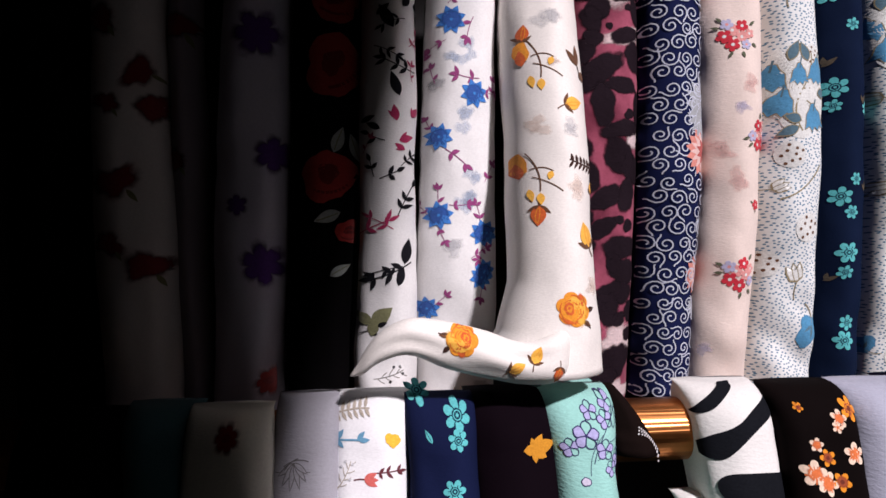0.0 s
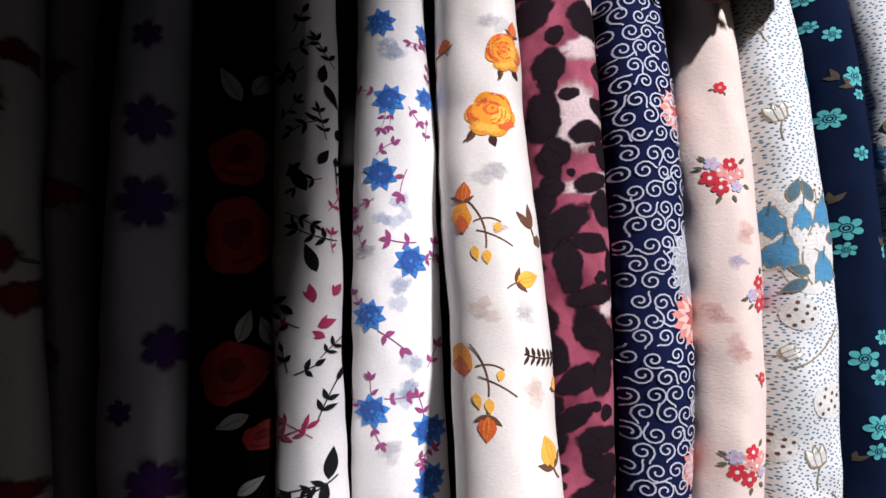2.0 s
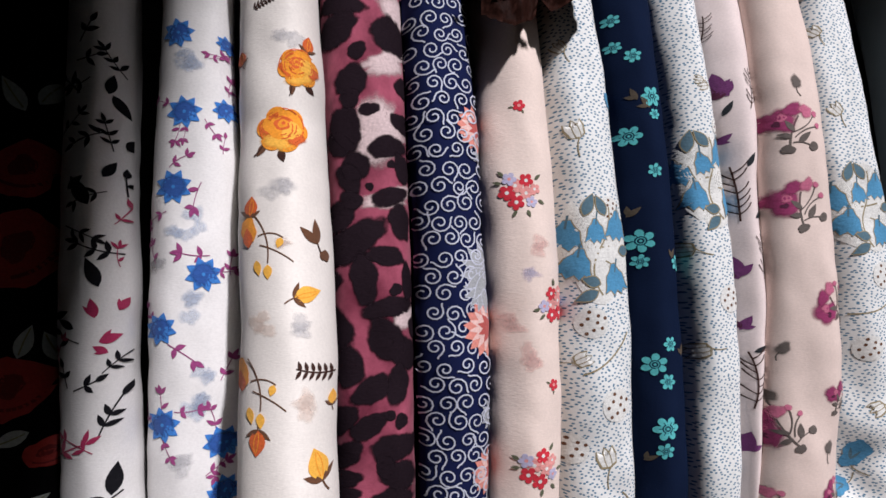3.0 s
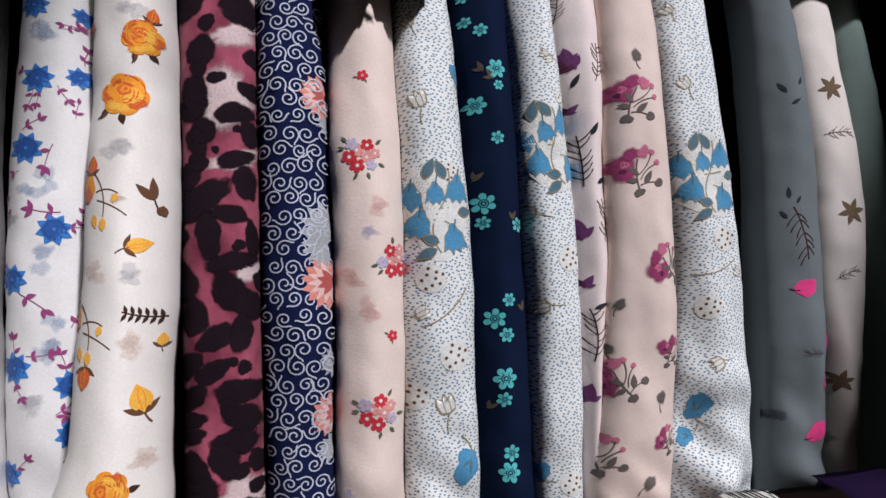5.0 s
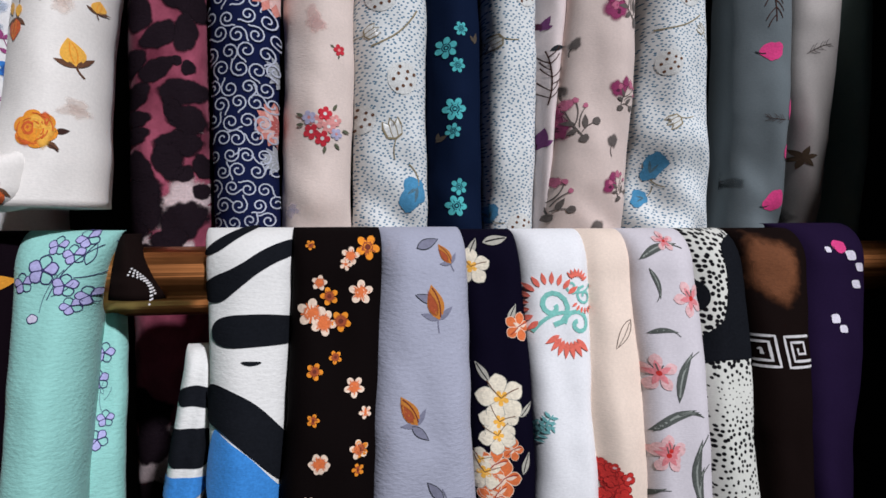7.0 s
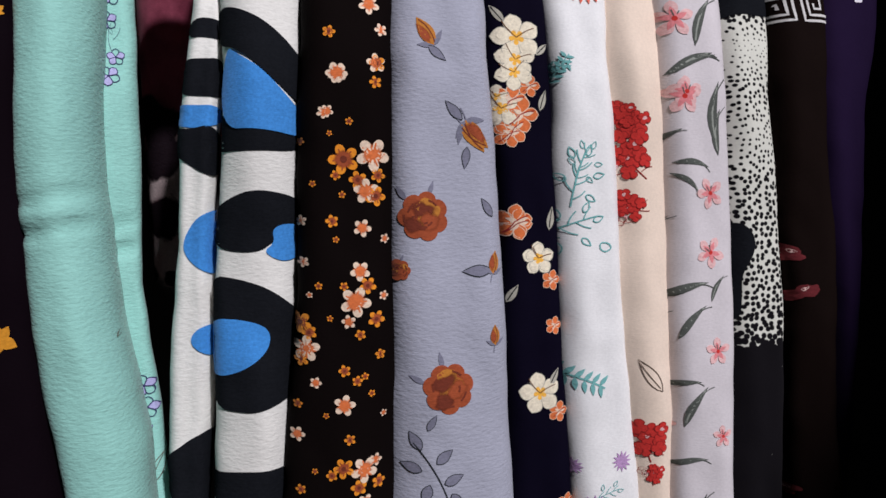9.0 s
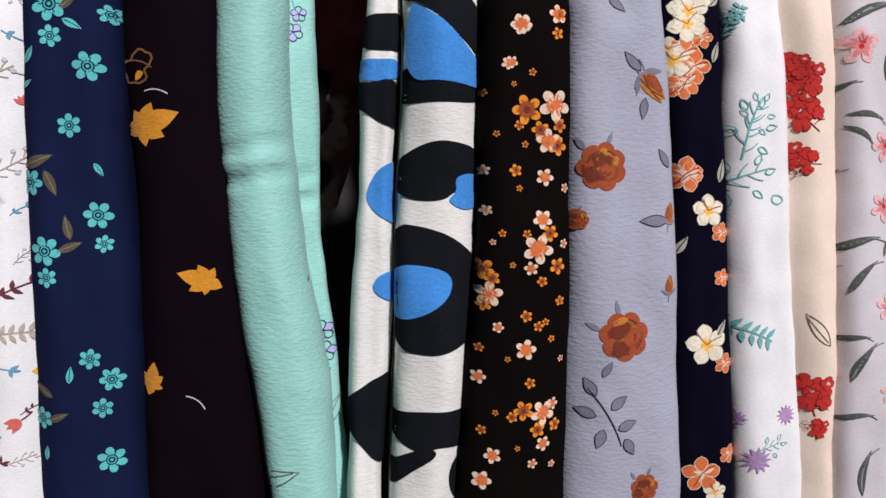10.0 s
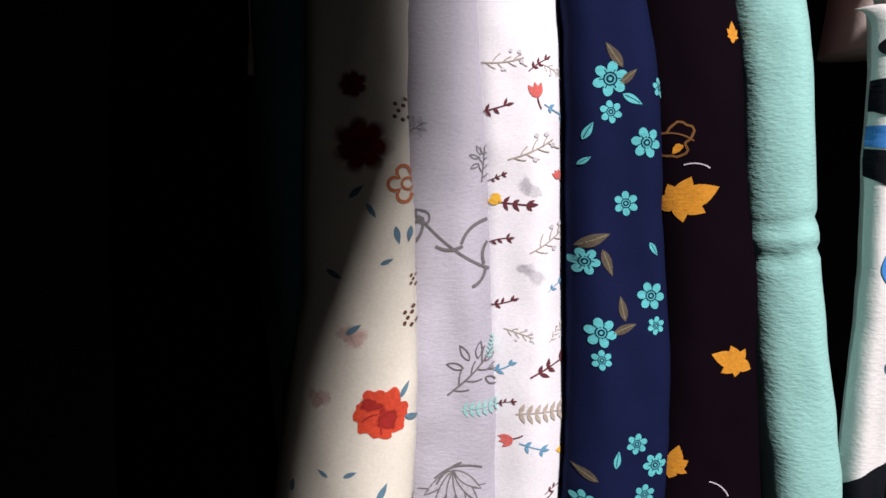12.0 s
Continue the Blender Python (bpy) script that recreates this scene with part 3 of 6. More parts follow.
# ---- printed shapes, in units of the motif's size ----
INKS = {
    "blue": (.05, .22, .62), "blue_d": (.03, .10, .36), "magenta": (.32, .06, .20), "orange": (.86, .32, .03), "amber": (.90, .47, .07), "vermilion": (.70, .13, .03),
    "brown": (.14, .06, .03), "umberink": (.06, .03, .025), "peachpale": (.80, .66, .58), "greypale": (.60, .60, .62), "bluepale": (.48, .56, .70), "pinkpale": (.80, .54, .50), "lilpale": (.62, .58, .72),
    "maroon": (.20, .02, .025), "purple": (.12, .04, .24), "redrose": (.36, .03, .025), "redrose_d": (.16, .012, .012), "greyleaf": (.34, .37, .35), "black": (.012, .012, .015),
    "crimson": (.40, .03, .10), "olive": (.20, .20, .10), "swirl": (.56, .59, .70), "coral": (.72, .27, .22), "coral_d": (.50, .10, .09), "dullgrey": (.36, .38, .40),
    "red": (.60, .03, .05), "pink": (.76, .32, .30), "lilac": (.50, .48, .66), "mauve": (.16, .04, .15), "green": (.12, .13, .08), "steel": (.08, .29, .50), "steel_d": (.09, .17, .22), "tan": (.30, .25, .15),
    "lilpale2": (.44, .43, .47), "paper": (.76, .77, .74), "turq": (.10, .50, .52), "midn": (.01, .03, .06), "oliveleaf": (.10, .08, .06), "plum": (.30, .04, .13), "plum_d": (.10, .03, .06), "rosepink": (.55, .15, .25),
    "moss": (.13, .11, .10), "fuchsia": (.70, .05, .22), "brownflower": (.15, .10, .06), "slatedark": (.03, .035, .04), "leop": (.016, .010, .014), "leoppale": (.66, .52, .52),
    "scarlet": (.66, .07, .03), "scarlet_d": (.38, .025, .02), "darkred": (.22, .015, .012), "orangeline": (.62, .20, .08), "blueleaf": (.12, .23, .30), "greyline": (.16, .15, .15), "aquapale": (.30, .58, .55),
    "maroonline": (.13, .03, .04), "softred": (.66, .14, .12), "softblue": (.14, .34, .50), "tanline": (.46, .40, .33), "yellow": (.85, .48, .05), "ochre": (.60, .25, .02), "ochreline": (.16, .07, .02),
    "thread": (.60, .55, .60), "violet": (.44, .42, .70), "violetline": (.04, .04, .12), "azure": (.05, .25, .66), "jet": (.009, .010, .013), "cream": (.80, .62, .48), "tangerine": (.82, .28, .02),
    "rust": (.34, .07, .025), "rust_d": (.16, .03, .015), "rustgold": (.50, .19, .03), "greyblue": (.20, .20, .27), "ivorypetal": (.82, .74, .58), "orangered": (.70, .17, .05), "leafwhite": (.42, .40, .34),
    "tealline": (.18, .45, .45), "lilacflower": (.46, .28, .52), "coralscroll": (.80, .17, .12), "mintscroll": (.22, .55, .48), "redhead": (.58, .03, .025), "redhead_d": (.30, .012, .012), "sepia": (.12, .08, .06),
    "lilypink": (.74, .24, .26), "lilypale": (.78, .48, .48), "greengrey": (.10, .11, .10), "greengrey_l": (.30, .32, .29), "keywhite": (.62, .60, .60), "rustband": (.16, .055, .02), "whitesq": (.70, .66, .74), "winered": (.14, .015, .02),
}
DARK = {"black", "midn", "leop", "jet", "slatedark", "umberink", "violetline"}
INK = {}
def ink(key):
    if key not in INK:
        soft = key.startswith("~") or key.startswith("^")
        base = key.lstrip("~^")
        INK[key] = fabric(("bleeding_" if soft else "printed_") + base, INKS[base], vary=0.28, sheen=0.03 if base in DARK else 0.1, crepe=0.2, spec=0.1 if base in DARK else 0.2)
        if soft:
            feathered(INK[key], 0.38 if key[0] == "^" else 1.0, 0.04, 0.26 if key == "~leop" else 0.5)
    return INK[key]


def petals(x, y, r, n, inner=0.5, sharp=0.6, rot=0.0, k=8):
    out = []
    for i in range(n * k):
        a = 2 * math.pi * i / (n * k)
        q = r * (inner + (1 - inner) * abs(math.sin(n * a / 2)) ** sharp)
        out.append((x + q * math.cos(a + rot), y + q * math.sin(a + rot)))
    return out


def leaf(x, y, L, W, deg, k=7):
    a = radians(deg)
    ca, sa = math.cos(a), math.sin(a)
    side = [(L * i / k, W / 2 * math.sin(math.pi * (i / k) ** 0.8)) for i in range(k + 1)]
    pts = side + [(u, -v) for u, v in side[-2:0:-1]]
    return [(x + u * ca - v * sa, y + u * sa + v * ca) for u, v in pts]


def petal(x, y, L, W, deg, k=8):
    """A petal, broad and blunt at its tip."""
    a = radians(deg)
    ca, sa = math.cos(a), math.sin(a)
    side = [(L * i / k, W / 2 * max(0.0, math.sin(math.pi * (i / k) ** 1.5)) ** 0.75) for i in range(k + 1)]
    pts = side + [(u, -v) for u, v in side[-2:0:-1]]
    return [(x + u * ca - v * sa, y + u * sa + v * ca) for u, v in pts]


def arc(x0, y0, x1, y1, bend=0.2, k=8):
    mx, my = (x0 + x1) / 2 - bend * (y1 - y0), (y0 + y1) / 2 + bend * (x1 - x0)
    return [((1 - t)**2 * x0 + 2 * t * (1 - t) * mx + t * t * x1, (1 - t)**2 * y0 + 2 * t * (1 - t) * my + t * t * y1) for t in [i / k for i in range(k + 1)]]


def disc(x, y, r, k=12):
    return [(x + r * math.cos(2 * math.pi * i / k), y + r * math.sin(2 * math.pi * i / k)) for i in range(k)]


def blob(x, y, rx, ry, rng, rough=0.15, k=26, power=2.0):
    ph = [rng.uniform(0, 6.28) for _ in range(4)]
    out = []
    for i in range(k):
        a = 2 * math.pi * i / k
        c, s = math.cos(a), math.sin(a)
        e = (abs(c) ** power + abs(s) ** power) ** (-1 / power)
        q = e * (1 + rough * (0.6 * math.sin(2 * a + ph[0]) + 0.5 * math.sin(3 * a + ph[1]) + 0.35 * math.sin(5 * a + ph[2]) + 0.2 * math.sin(9 * a + ph[3])))
        out.append((x + rx * q * c, y + ry * q * s))
    return out


def loop(pts):
    return pts + pts[:1]


def spiral(x, y, r, rot, turns, sense, k=16):
    return [(x + r * (1 - 0.82 * i / k) * math.cos(rot + sense * turns * 2 * math.pi * i / k), y + r * (1 - 0.82 * i / k) * math.sin(rot + sense * turns * 2 * math.pi * i / k)) for i in range(k + 1)]


def sprig(stem, lf, rng, pairs=3, L=0.3, W=0.12, w=0.03, tip=True):
    """A bent stem with leaves on both sides."""
    sp = arc(-0.5, 0, 0.45, 0.05, rng.uniform(-.15, .15))
    out = [("line", stem, sp, w)]
    for i in range(pairs):
        px, py = sp[2 + i * 5 // max(1, pairs - 1) if pairs > 1 else 4]
        for sd in (-1, 1):
            if rng.random() < 0.85:
                out.append(("poly", lf, leaf(px, py, L * rng.uniform(.8, 1.15), W, sd * rng.uniform(38, 62))))
    if tip:
        out.append(("poly", lf, leaf(0.38, 0.04, L, W, rng.uniform(-10, 15))))
    return out


def outlined(fill, line, pts, w=0.03):
    return [("poly", fill, pts), ("line", line, loop(pts), w)]


def k_blue(g):
    o = [("poly", "blue", leaf(.06 * math.cos(radians(a)), .06 * math.sin(radians(a)), .46, .27, a)) for a in range(10, 370, 45)]
    o += [("poly", "~blue_d", disc(0, 0, .42)), ("poly", "blue_d", petals(0, 0, .13, 7, .4, .7, .2)), ("poly", "azure", disc(0, 0, .05))]
    return o + [("line", "blue_d", [(0.1 * math.cos(a), .1 * math.sin(a)), (.36 * math.cos(a), .36 * math.sin(a))], .025) for a in [2 * math.pi * (i + .5) / 7 for i in range(7)]]


def k_rose(g):
    o = [("poly", "brown", leaf(-.3, -.25, .3, .14, 235)), ("poly", "umberink", leaf(-.05, -.4, .26, .15, 285)), ("line", "umberink", arc(-.3, -.1, -.52, -.48, .2), .03),
         ("poly", "orange", petals(0, 0, .47, 6, .82, .7, g.uniform(0, 1))), ("poly", "~vermilion", blob(-.2, .1, .26, .3, g, .15)), ("poly", "~amber", blob(-.05, -.2, .42, .26, g, .15)), ("poly", "~vermilion", blob(.25, -.2, .2, .16, g, .15)), ("poly", "orange", blob(-.02, .08, .31, .27, g, .12)), ("poly", "amber", blob(.16, -.02, .16, .2, g, .15)), ("poly", "vermilion", blob(.02, .12, .16, .13, g, .15)), ("poly", "orange", blob(.02, .12, .10, .08, g, .1)), ("poly", "vermilion", blob(.03, .13, .04, .035, g, .1))]
    for i in range(15):
        a, r = g.uniform(0, 6.28), g.uniform(.12, .42)
        o.append(("line", "vermilion", [(r * math.cos(a + d), .05 + r * math.sin(a + d)) for d in (-.45, -.2, .05, .3)], .022))
    return o


def k_bud(fill, line, sep, g):
    return [("line", sep, arc(-.5, -.1, -.1, 0, .15), .035), ("poly", sep, leaf(-.25, 0, .45, .15, 60)), ("poly", sep, leaf(-.25, 0, .42, .13, -50)), ("poly", fill, leaf(-.22, 0, .72, .46, 4)),
            ("line", line, arc(-.15, .02, .4, .03, .12), .025), ("line", line, arc(-.15, -.02, .38, .0, -.2), .025)]


def k_twig(g):
    return [("line", "brown", arc(-.1, .45, .1, -.35, .2), .022), ("line", "brown", arc(-.05, .1, .35, .05, .3), .018), ("line", "brown", arc(-.02, -.05, .5, -.35, .1), .018),
            ("poly", "orange", blob(-.2, .22, .13, .2, g)), ("poly", "vermilion", leaf(-.2, -.08, .34, .16, 95)), ("poly", "amber", leaf(.1, -.38, .24, .14, 270)), ("poly", "amber", leaf(-.08, -.3, .26, .12, 280)), ("poly", "amber", leaf(.32, .05, .18, .12, 250))]


def k_fern(inkname, g):
    o = [("line", inkname, arc(-.5, 0, .5, 0, .1), .035)]
    for i in range(6):
        x = -.42 + i * .16
        o += [("poly", inkname, leaf(x, .03, .24, .09, 65)), ("poly", inkname, leaf(x, .03, .24, .09, -65))]
    return o


def k_redcl(g):
    o = []
    for x, y, r, c in ((-.1, .1, .15, "pink"), (.12, .2, .15, "red"), (-.26, -.04, .16, "red"), (.1, -.06, .15, "pink"), (-.1, -.24, .16, "red"), (.28, .02, .12, "pink"), (.2, -.24, .12, "lilac"), (-.2, .24, .14, "lilac")):
        o += [("poly", c, petals(x, y, r, 5, .6, .6, g.uniform(0, 2))), ("poly", "paper" if c != "lilac" else "pink", disc(x, y, r * .25, 8))]
    for x, y, a in ((-.3, .3, 130), (.3, .22, 40), (.34, -.2, 330), (-.1, -.4, 240), (.1, -.4, 290), (-.34, .15, 160)):
        o.append(("poly", "green", leaf(x, y, .16, .07, a)))
    return o


def k_bells(g):
    """A spray of hanging bells and leaves on a bare patch of the ground."""
    o = [("poly", "^paper", blob(0, 0, .36, .52, g, .1)), ("poly", "paper", blob(0, 0, .30, .45, g, .12))]
    o += [("line", "tan", arc(-.30, .06, .24, .05, -.12), .016), ("line", "tan", arc(.02, .02, .02, -.40, -.35), .016), ("line", "tan", arc(.02, .02, .12, .38, -.2), .014), ("line", "tan", arc(.06, -.1, .18, -.2, .2), .014)]
    for x, y, d in ((-.24, .20, -8), (-.02, .22, 4), (.20, .27, -4), (-.17, -.06, -14), (.15, -.2, 10)):
        k = 1.0 if x != -.02 else .8
        bell = [(-.02, .12), (.02, .12), (.05, .06), (.09, .02), (.105, -.06), (.13, -.13), (.07, -.11), (.04, -.16), (0, -.12), (-.04, -.16), (-.07, -.11), (-.13, -.13), (-.105, -.06), (-.09, .02), (-.05, .06)]
        ca, sa = math.cos(radians(d)) * k, math.sin(radians(d)) * k
        q = [(x + u * ca - v * sa, y - .04 + u * sa + v * ca) for u, v in bell]
        o += [("poly", "steel", q), ("line", "tan", loop(q), .009), ("line", "steel_d", [(x, y), (x + .02, y + .12)], .014)]
    for x, y, a, L in ((-.12, .30, 65, .22), (.08, .30, 115, .2), (-.02, -.36, 205, .2), (.2, -.02, 10, .15), (.0, -.3, 160, .16)):
        q = leaf(x, y, L, .1, a)
        o += [("poly", "steel_d", q), ("line", "tan", loop(q), .009)]
    return o


def k_bell(g):
    return [("line", "tan", arc(-.5, -.3, -.05, .1, .3), .03), ("poly", "steel", blob(.08, .0, .34, .3, g, .22)), ("poly", "steel_d", leaf(-.1, .05, .35, .08, 10)), ("poly", "steel_d", leaf(-.1, .05, .3, .07, -35))]


def k_tulip(g):
    pts = [(-.2, .05), (-.24, .3), (-.2, .46), (-.08, .34), (0, .5), (.09, .34), (.2, .46), (.23, .28), (.17, .04), (0, -.02)]
    return outlined("paper", "tan", pts, .05) + [("line", "tan", arc(-.06, 0, -.05, .36, .1), .025), ("line", "tan", arc(.06, 0, .08, .34, -.1), .025), ("line", "tan", arc(0, -.02, -.2, -.5, -.15), .03)]


def k_dots(c, n, g):
    return [("poly", "^paper", disc(0, 0, .62, 16)), ("poly", "paper", disc(0, 0, .5, 16))] + [("poly", c, disc(.34 * math.cos(i * 2.4) * math.sqrt((i + 1) / n) * 1.2, .34 * math.sin(i * 2.4) * math.sqrt((i + 1) / n) * 1.2, .06, 7)) for i in range(n)]


def k_teal(g):
    return [("poly", "turq", petals(0, 0, .5, 6, .5, .7, g.uniform(0, 1))), ("line", "midn", loop(disc(0, 0, .18, 12)), .05), ("poly", "midn", disc(0, 0, .12)), ("poly", "turq", disc(.0, .0, .055, 8))] + \
        [("line", "midn", [(.2 * math.cos(a), .2 * math.sin(a)), (.3 * math.cos(a), .3 * math.sin(a))], .03) for a in [1.05 * i for i in range(6)]]


def k_plum(g):
    o = [("line", "moss", arc(-.1, -.45, .1, .2, .15), .03), ("line", "moss", arc(-.02, -.1, .38, .2, -.2), .022), ("line", "moss", arc(0, -.2, .42, -.02, .2), .022), ("line", "moss", arc(-.05, -.3, .3, -.38, .2), .022)]
    o += [("poly", "~plum", blob(-.22, .12, .32, .30, g, .2)), ("poly", "~rosepink", blob(-.16, .18, .12, .1, g, .2)), ("poly", "~plum_d", blob(-.24, .06, .07, .06, g, .2)), ("poly", "~plum", blob(.02, .32, .2, .17, g, .2)), ("poly", "~rosepink", blob(.24, .28, .16, .15, g, .2)), ("poly", "moss", leaf(.05, -.3, .3, .12, 40)), ("poly", "moss", leaf(.0, -.1, .26, .1, 120))]
    o += [("poly", "~rosepink", blob(.4, .22, .07, .08, g, .1)), ("poly", "~rosepink", blob(.43, -.0, .07, .07, g, .1)), ("poly", "moss", blob(.32, -.38, .09, .08, g, .1)), ("poly", "moss", blob(-.12, -.42, .1, .08, g, .15)), ("poly", "moss", leaf(-.05, -.2, .22, .1, 160))]
    return o


def k_branch(c, g, n=6, w=.02):
    sp = arc(-.5, 0, .5, .05, g.uniform(-.15, .15))
    o = [("line", c, sp, w)]
    for i in range(n):
        x, y = sp[1 + i * 7 // n]
        s = 1 if i % 2 else -1
        o.append(("line", c, arc(x, y, x + .2, y + s * g.uniform(.12, .22), s * .15, 4), w * .8))
    return o


def k_oflow(fill, line, ctr, g):
    pt = petals(0, 0, .5, 5, .38, .7, g.uniform(0, 2))
    o = [("poly", fill, pt), ("poly", "~" + line, disc(0, 0, .36))]
    rot = g.uniform(0, 2)
    o += [("line", line, [(.12 * math.cos(a + rot), .12 * math.sin(a + rot)), (.36 * math.cos(a + rot), .36 * math.sin(a + rot))], .045) for a in [1.2566 * i + .63 for i in range(5)]]
    return o + [("poly", ctr, disc(0, 0, .12, 9))]


def k_russet(g):
    o = [("poly", "greyblue", leaf(-.3, .3, .3, .1, 120)), ("poly", "greyblue", leaf(.1, .36, .3, .09, 70)), ("poly", "rust", petals(0, 0, .45, 7, .84, .7, g.uniform(0, 1))), ("poly", "rustgold", blob(.06, .05, .24, .24, g, .25)), ("poly", "~rust_d", blob(-.02, .12, .26, .18, g, .2)), ("poly", "~rust", blob(.1, -.1, .24, .2, g, .2)), ("poly", "~rust_d", blob(-.2, -.15, .22, .16, g, .2))]
    for i in range(10):
        a, r = g.uniform(0, 6.28), g.uniform(.12, .36)
        o.append(("line", "rust_d", [(r * math.cos(a + d), r * math.sin(a + d)) for d in (-.4, -.1, .2)], .035))
    return o


def k_violet(g):
    o = []
    for i in range(5):
        a = i * 72 + 10
        q = petal(0, 0, .46, .36, a)
        o += outlined("violet", "violetline", q, .04) if i in (0, 2, 3) else [("line", "violetline", loop(q), .04)]
    return o + [("poly", "violetline", disc(0, 0, .06, 8))]


def k_gwleaf(g):
    p = leaf(-.5, 0, 1.0, .17, 0)
    p = [(x, y + .10 * math.sin(3 * (x + .5))) for x, y in p]
    return [("poly", "greengrey", p), ("line", "greengrey_l", [(x, .10 * math.sin(3 * (x + .5))) for x in (-.4, -.2, 0, .2, .4)], .03), ("line", "greengrey", arc(.1, .1, .55, -.12, .2), .02)]


def k_lily(g):
    o = [("poly", "lilypale", petal(0, 0, .5, .28, a)) for a in (20, 95, 160, 235, 300)]
    o += [("poly", "lilypink", leaf(0, 0, .34, .15, a)) for a in (25, 100, 165, 240, 305)]
    return o + [("line", "greengrey", [(0, 0), (.12, .2)], .03), ("line", "greengrey", [(0, 0), (-.05, .24)], .03), ("poly", "redhead", disc(0, 0, .07, 8))]


def k_key(g):
    w = .075
    return [("line", "keywhite", [(-.45, -.42), (.38, -.42), (.38, .45), (-.45, .45)], w), ("line", "keywhite", [(-.45, .28), (.2, .28), (.2, -.25), (-.22, -.25), (-.22, .08), (.02, .08), (.02, -.08)], w)]


def k_scroll(g):
    o = [("line", "mintscroll", spiral(-.1, .15, .26, -1.6, 1.3, 1), .07), ("line", "mintscroll", spiral(.25, -.1, .2, 3.1, 1.2, -1), .06), ("line", "mintscroll", arc(-.4, -.2, .2, .05, .3), .05)]
    for i in range(12):
        a = .6 + i * .3
        o.append(("poly", "coralscroll", leaf(-.1 + .3 * math.cos(a), .15 + .3 * math.sin(a), .18, .07, math.degrees(a))))
    for i in range(7):
        a = 3.6 + i * .3
        o.append(("poly", "coralscroll", leaf(.1 + .16 * math.cos(a), -.18 + .16 * math.sin(a), .24, .08, math.degrees(a))))
    return o


def k_gflower(g):
    o = [("line", "greyline", arc(-.55, .02, .45, .04, .05), .018)]
    for a, L in ((-140, .46), (-118, .55), (-98, .6), (-76, .58), (-55, .5), (-38, .4)):
        q = leaf(-.02, .3, L * 1.25, .14, a)
        o += [("poly", "lilpale2", q), ("line", "greyline", loop(q), .022)]
    return o + [("line", "greyline", arc(-.3, .2, .4, .32, .3), .03), ("line", "greyline", arc(-.28, .1, .1, .42, .2), .03)]


def k_glily(g):
    o = [("line", "greyline", arc(-.45, .12, .5, -.2, -.12), .03)]
    for x, y, a, L in ((-.4, .12, 215, .3), (-.4, .12, 265, .36), (.1, -.02, 60, .4), (.12, -.04, 200, .3), (.42, -.16, 100, .25), (.45, -.2, 250, .25)):
        o.append(("line", "greyline", arc(x, y, x + L * math.cos(radians(a)), y + L * math.sin(radians(a)), .3), .035))
    return o + [("line", "greyline", loop(leaf(-.32, .08, .2, .14, 150)), .025)]


def k_ochre(g):
    o = [("poly", "ochre", leaf(-.15, 0, .66, .34, 0))]
    return o + [("poly", "ochre", leaf(-.12, 0, L, W, a)) for a, L, W in ((45, .42, .26), (-45, .4, .26), (95, .3, .2), (-100, .32, .2), (170, .32, .26))]


def k_rhead(g):
    """A head of small red blossoms, some only drawn in outline, on a thin stalk."""
    o = [("line", "redhead_d", arc(0, -.5, 0, .1, .1), .025), ("line", "redhead_d", arc(.02, -.3, .3, -.4, .2), .02)]
    for i in range(11):
        a, r = i * 2.4 + g.uniform(-.2, .2), .13 * math.sqrt(i)
        x, y, q = r * math.cos(a), .1 + r * .85 * math.sin(a), g.uniform(.14, .19)
        p = petals(x, y, q, 4, .62, .5, a)
        if i % 5 != 4:
            o.append(("poly", "redhead", p))
        o += [("line", "redhead_d", loop(p), .016), ("line", "redhead_d", arc(x, y, x + .6 * q * math.cos(a), y + .6 * q * math.sin(a), .2, 4), .02)]
        if i % 4 == 0:
            o.append(("poly", "lilypale", blob(x, y, .05, .04, g, .2, 12)))
    return o


def k_pinkfl(g):
    o = [("poly", "coral", leaf(0, 0, .52, .26, a)) for a in range(100, 290, 24)]
    o += [("poly", "pinkpale", leaf(0, 0, .42, .12, a)) for a in range(112, 290, 24)]
    return o + [("poly", "coral_d", leaf(.05, 0, .3, .12, a)) for a in (130, 165, 200, 235)]


def k_greyfan(g):
    return [q for a in range(-75, 76, 25) for q in outlined("dullgrey", "swirl", leaf(0, 0, .5, .17, a), .012)]


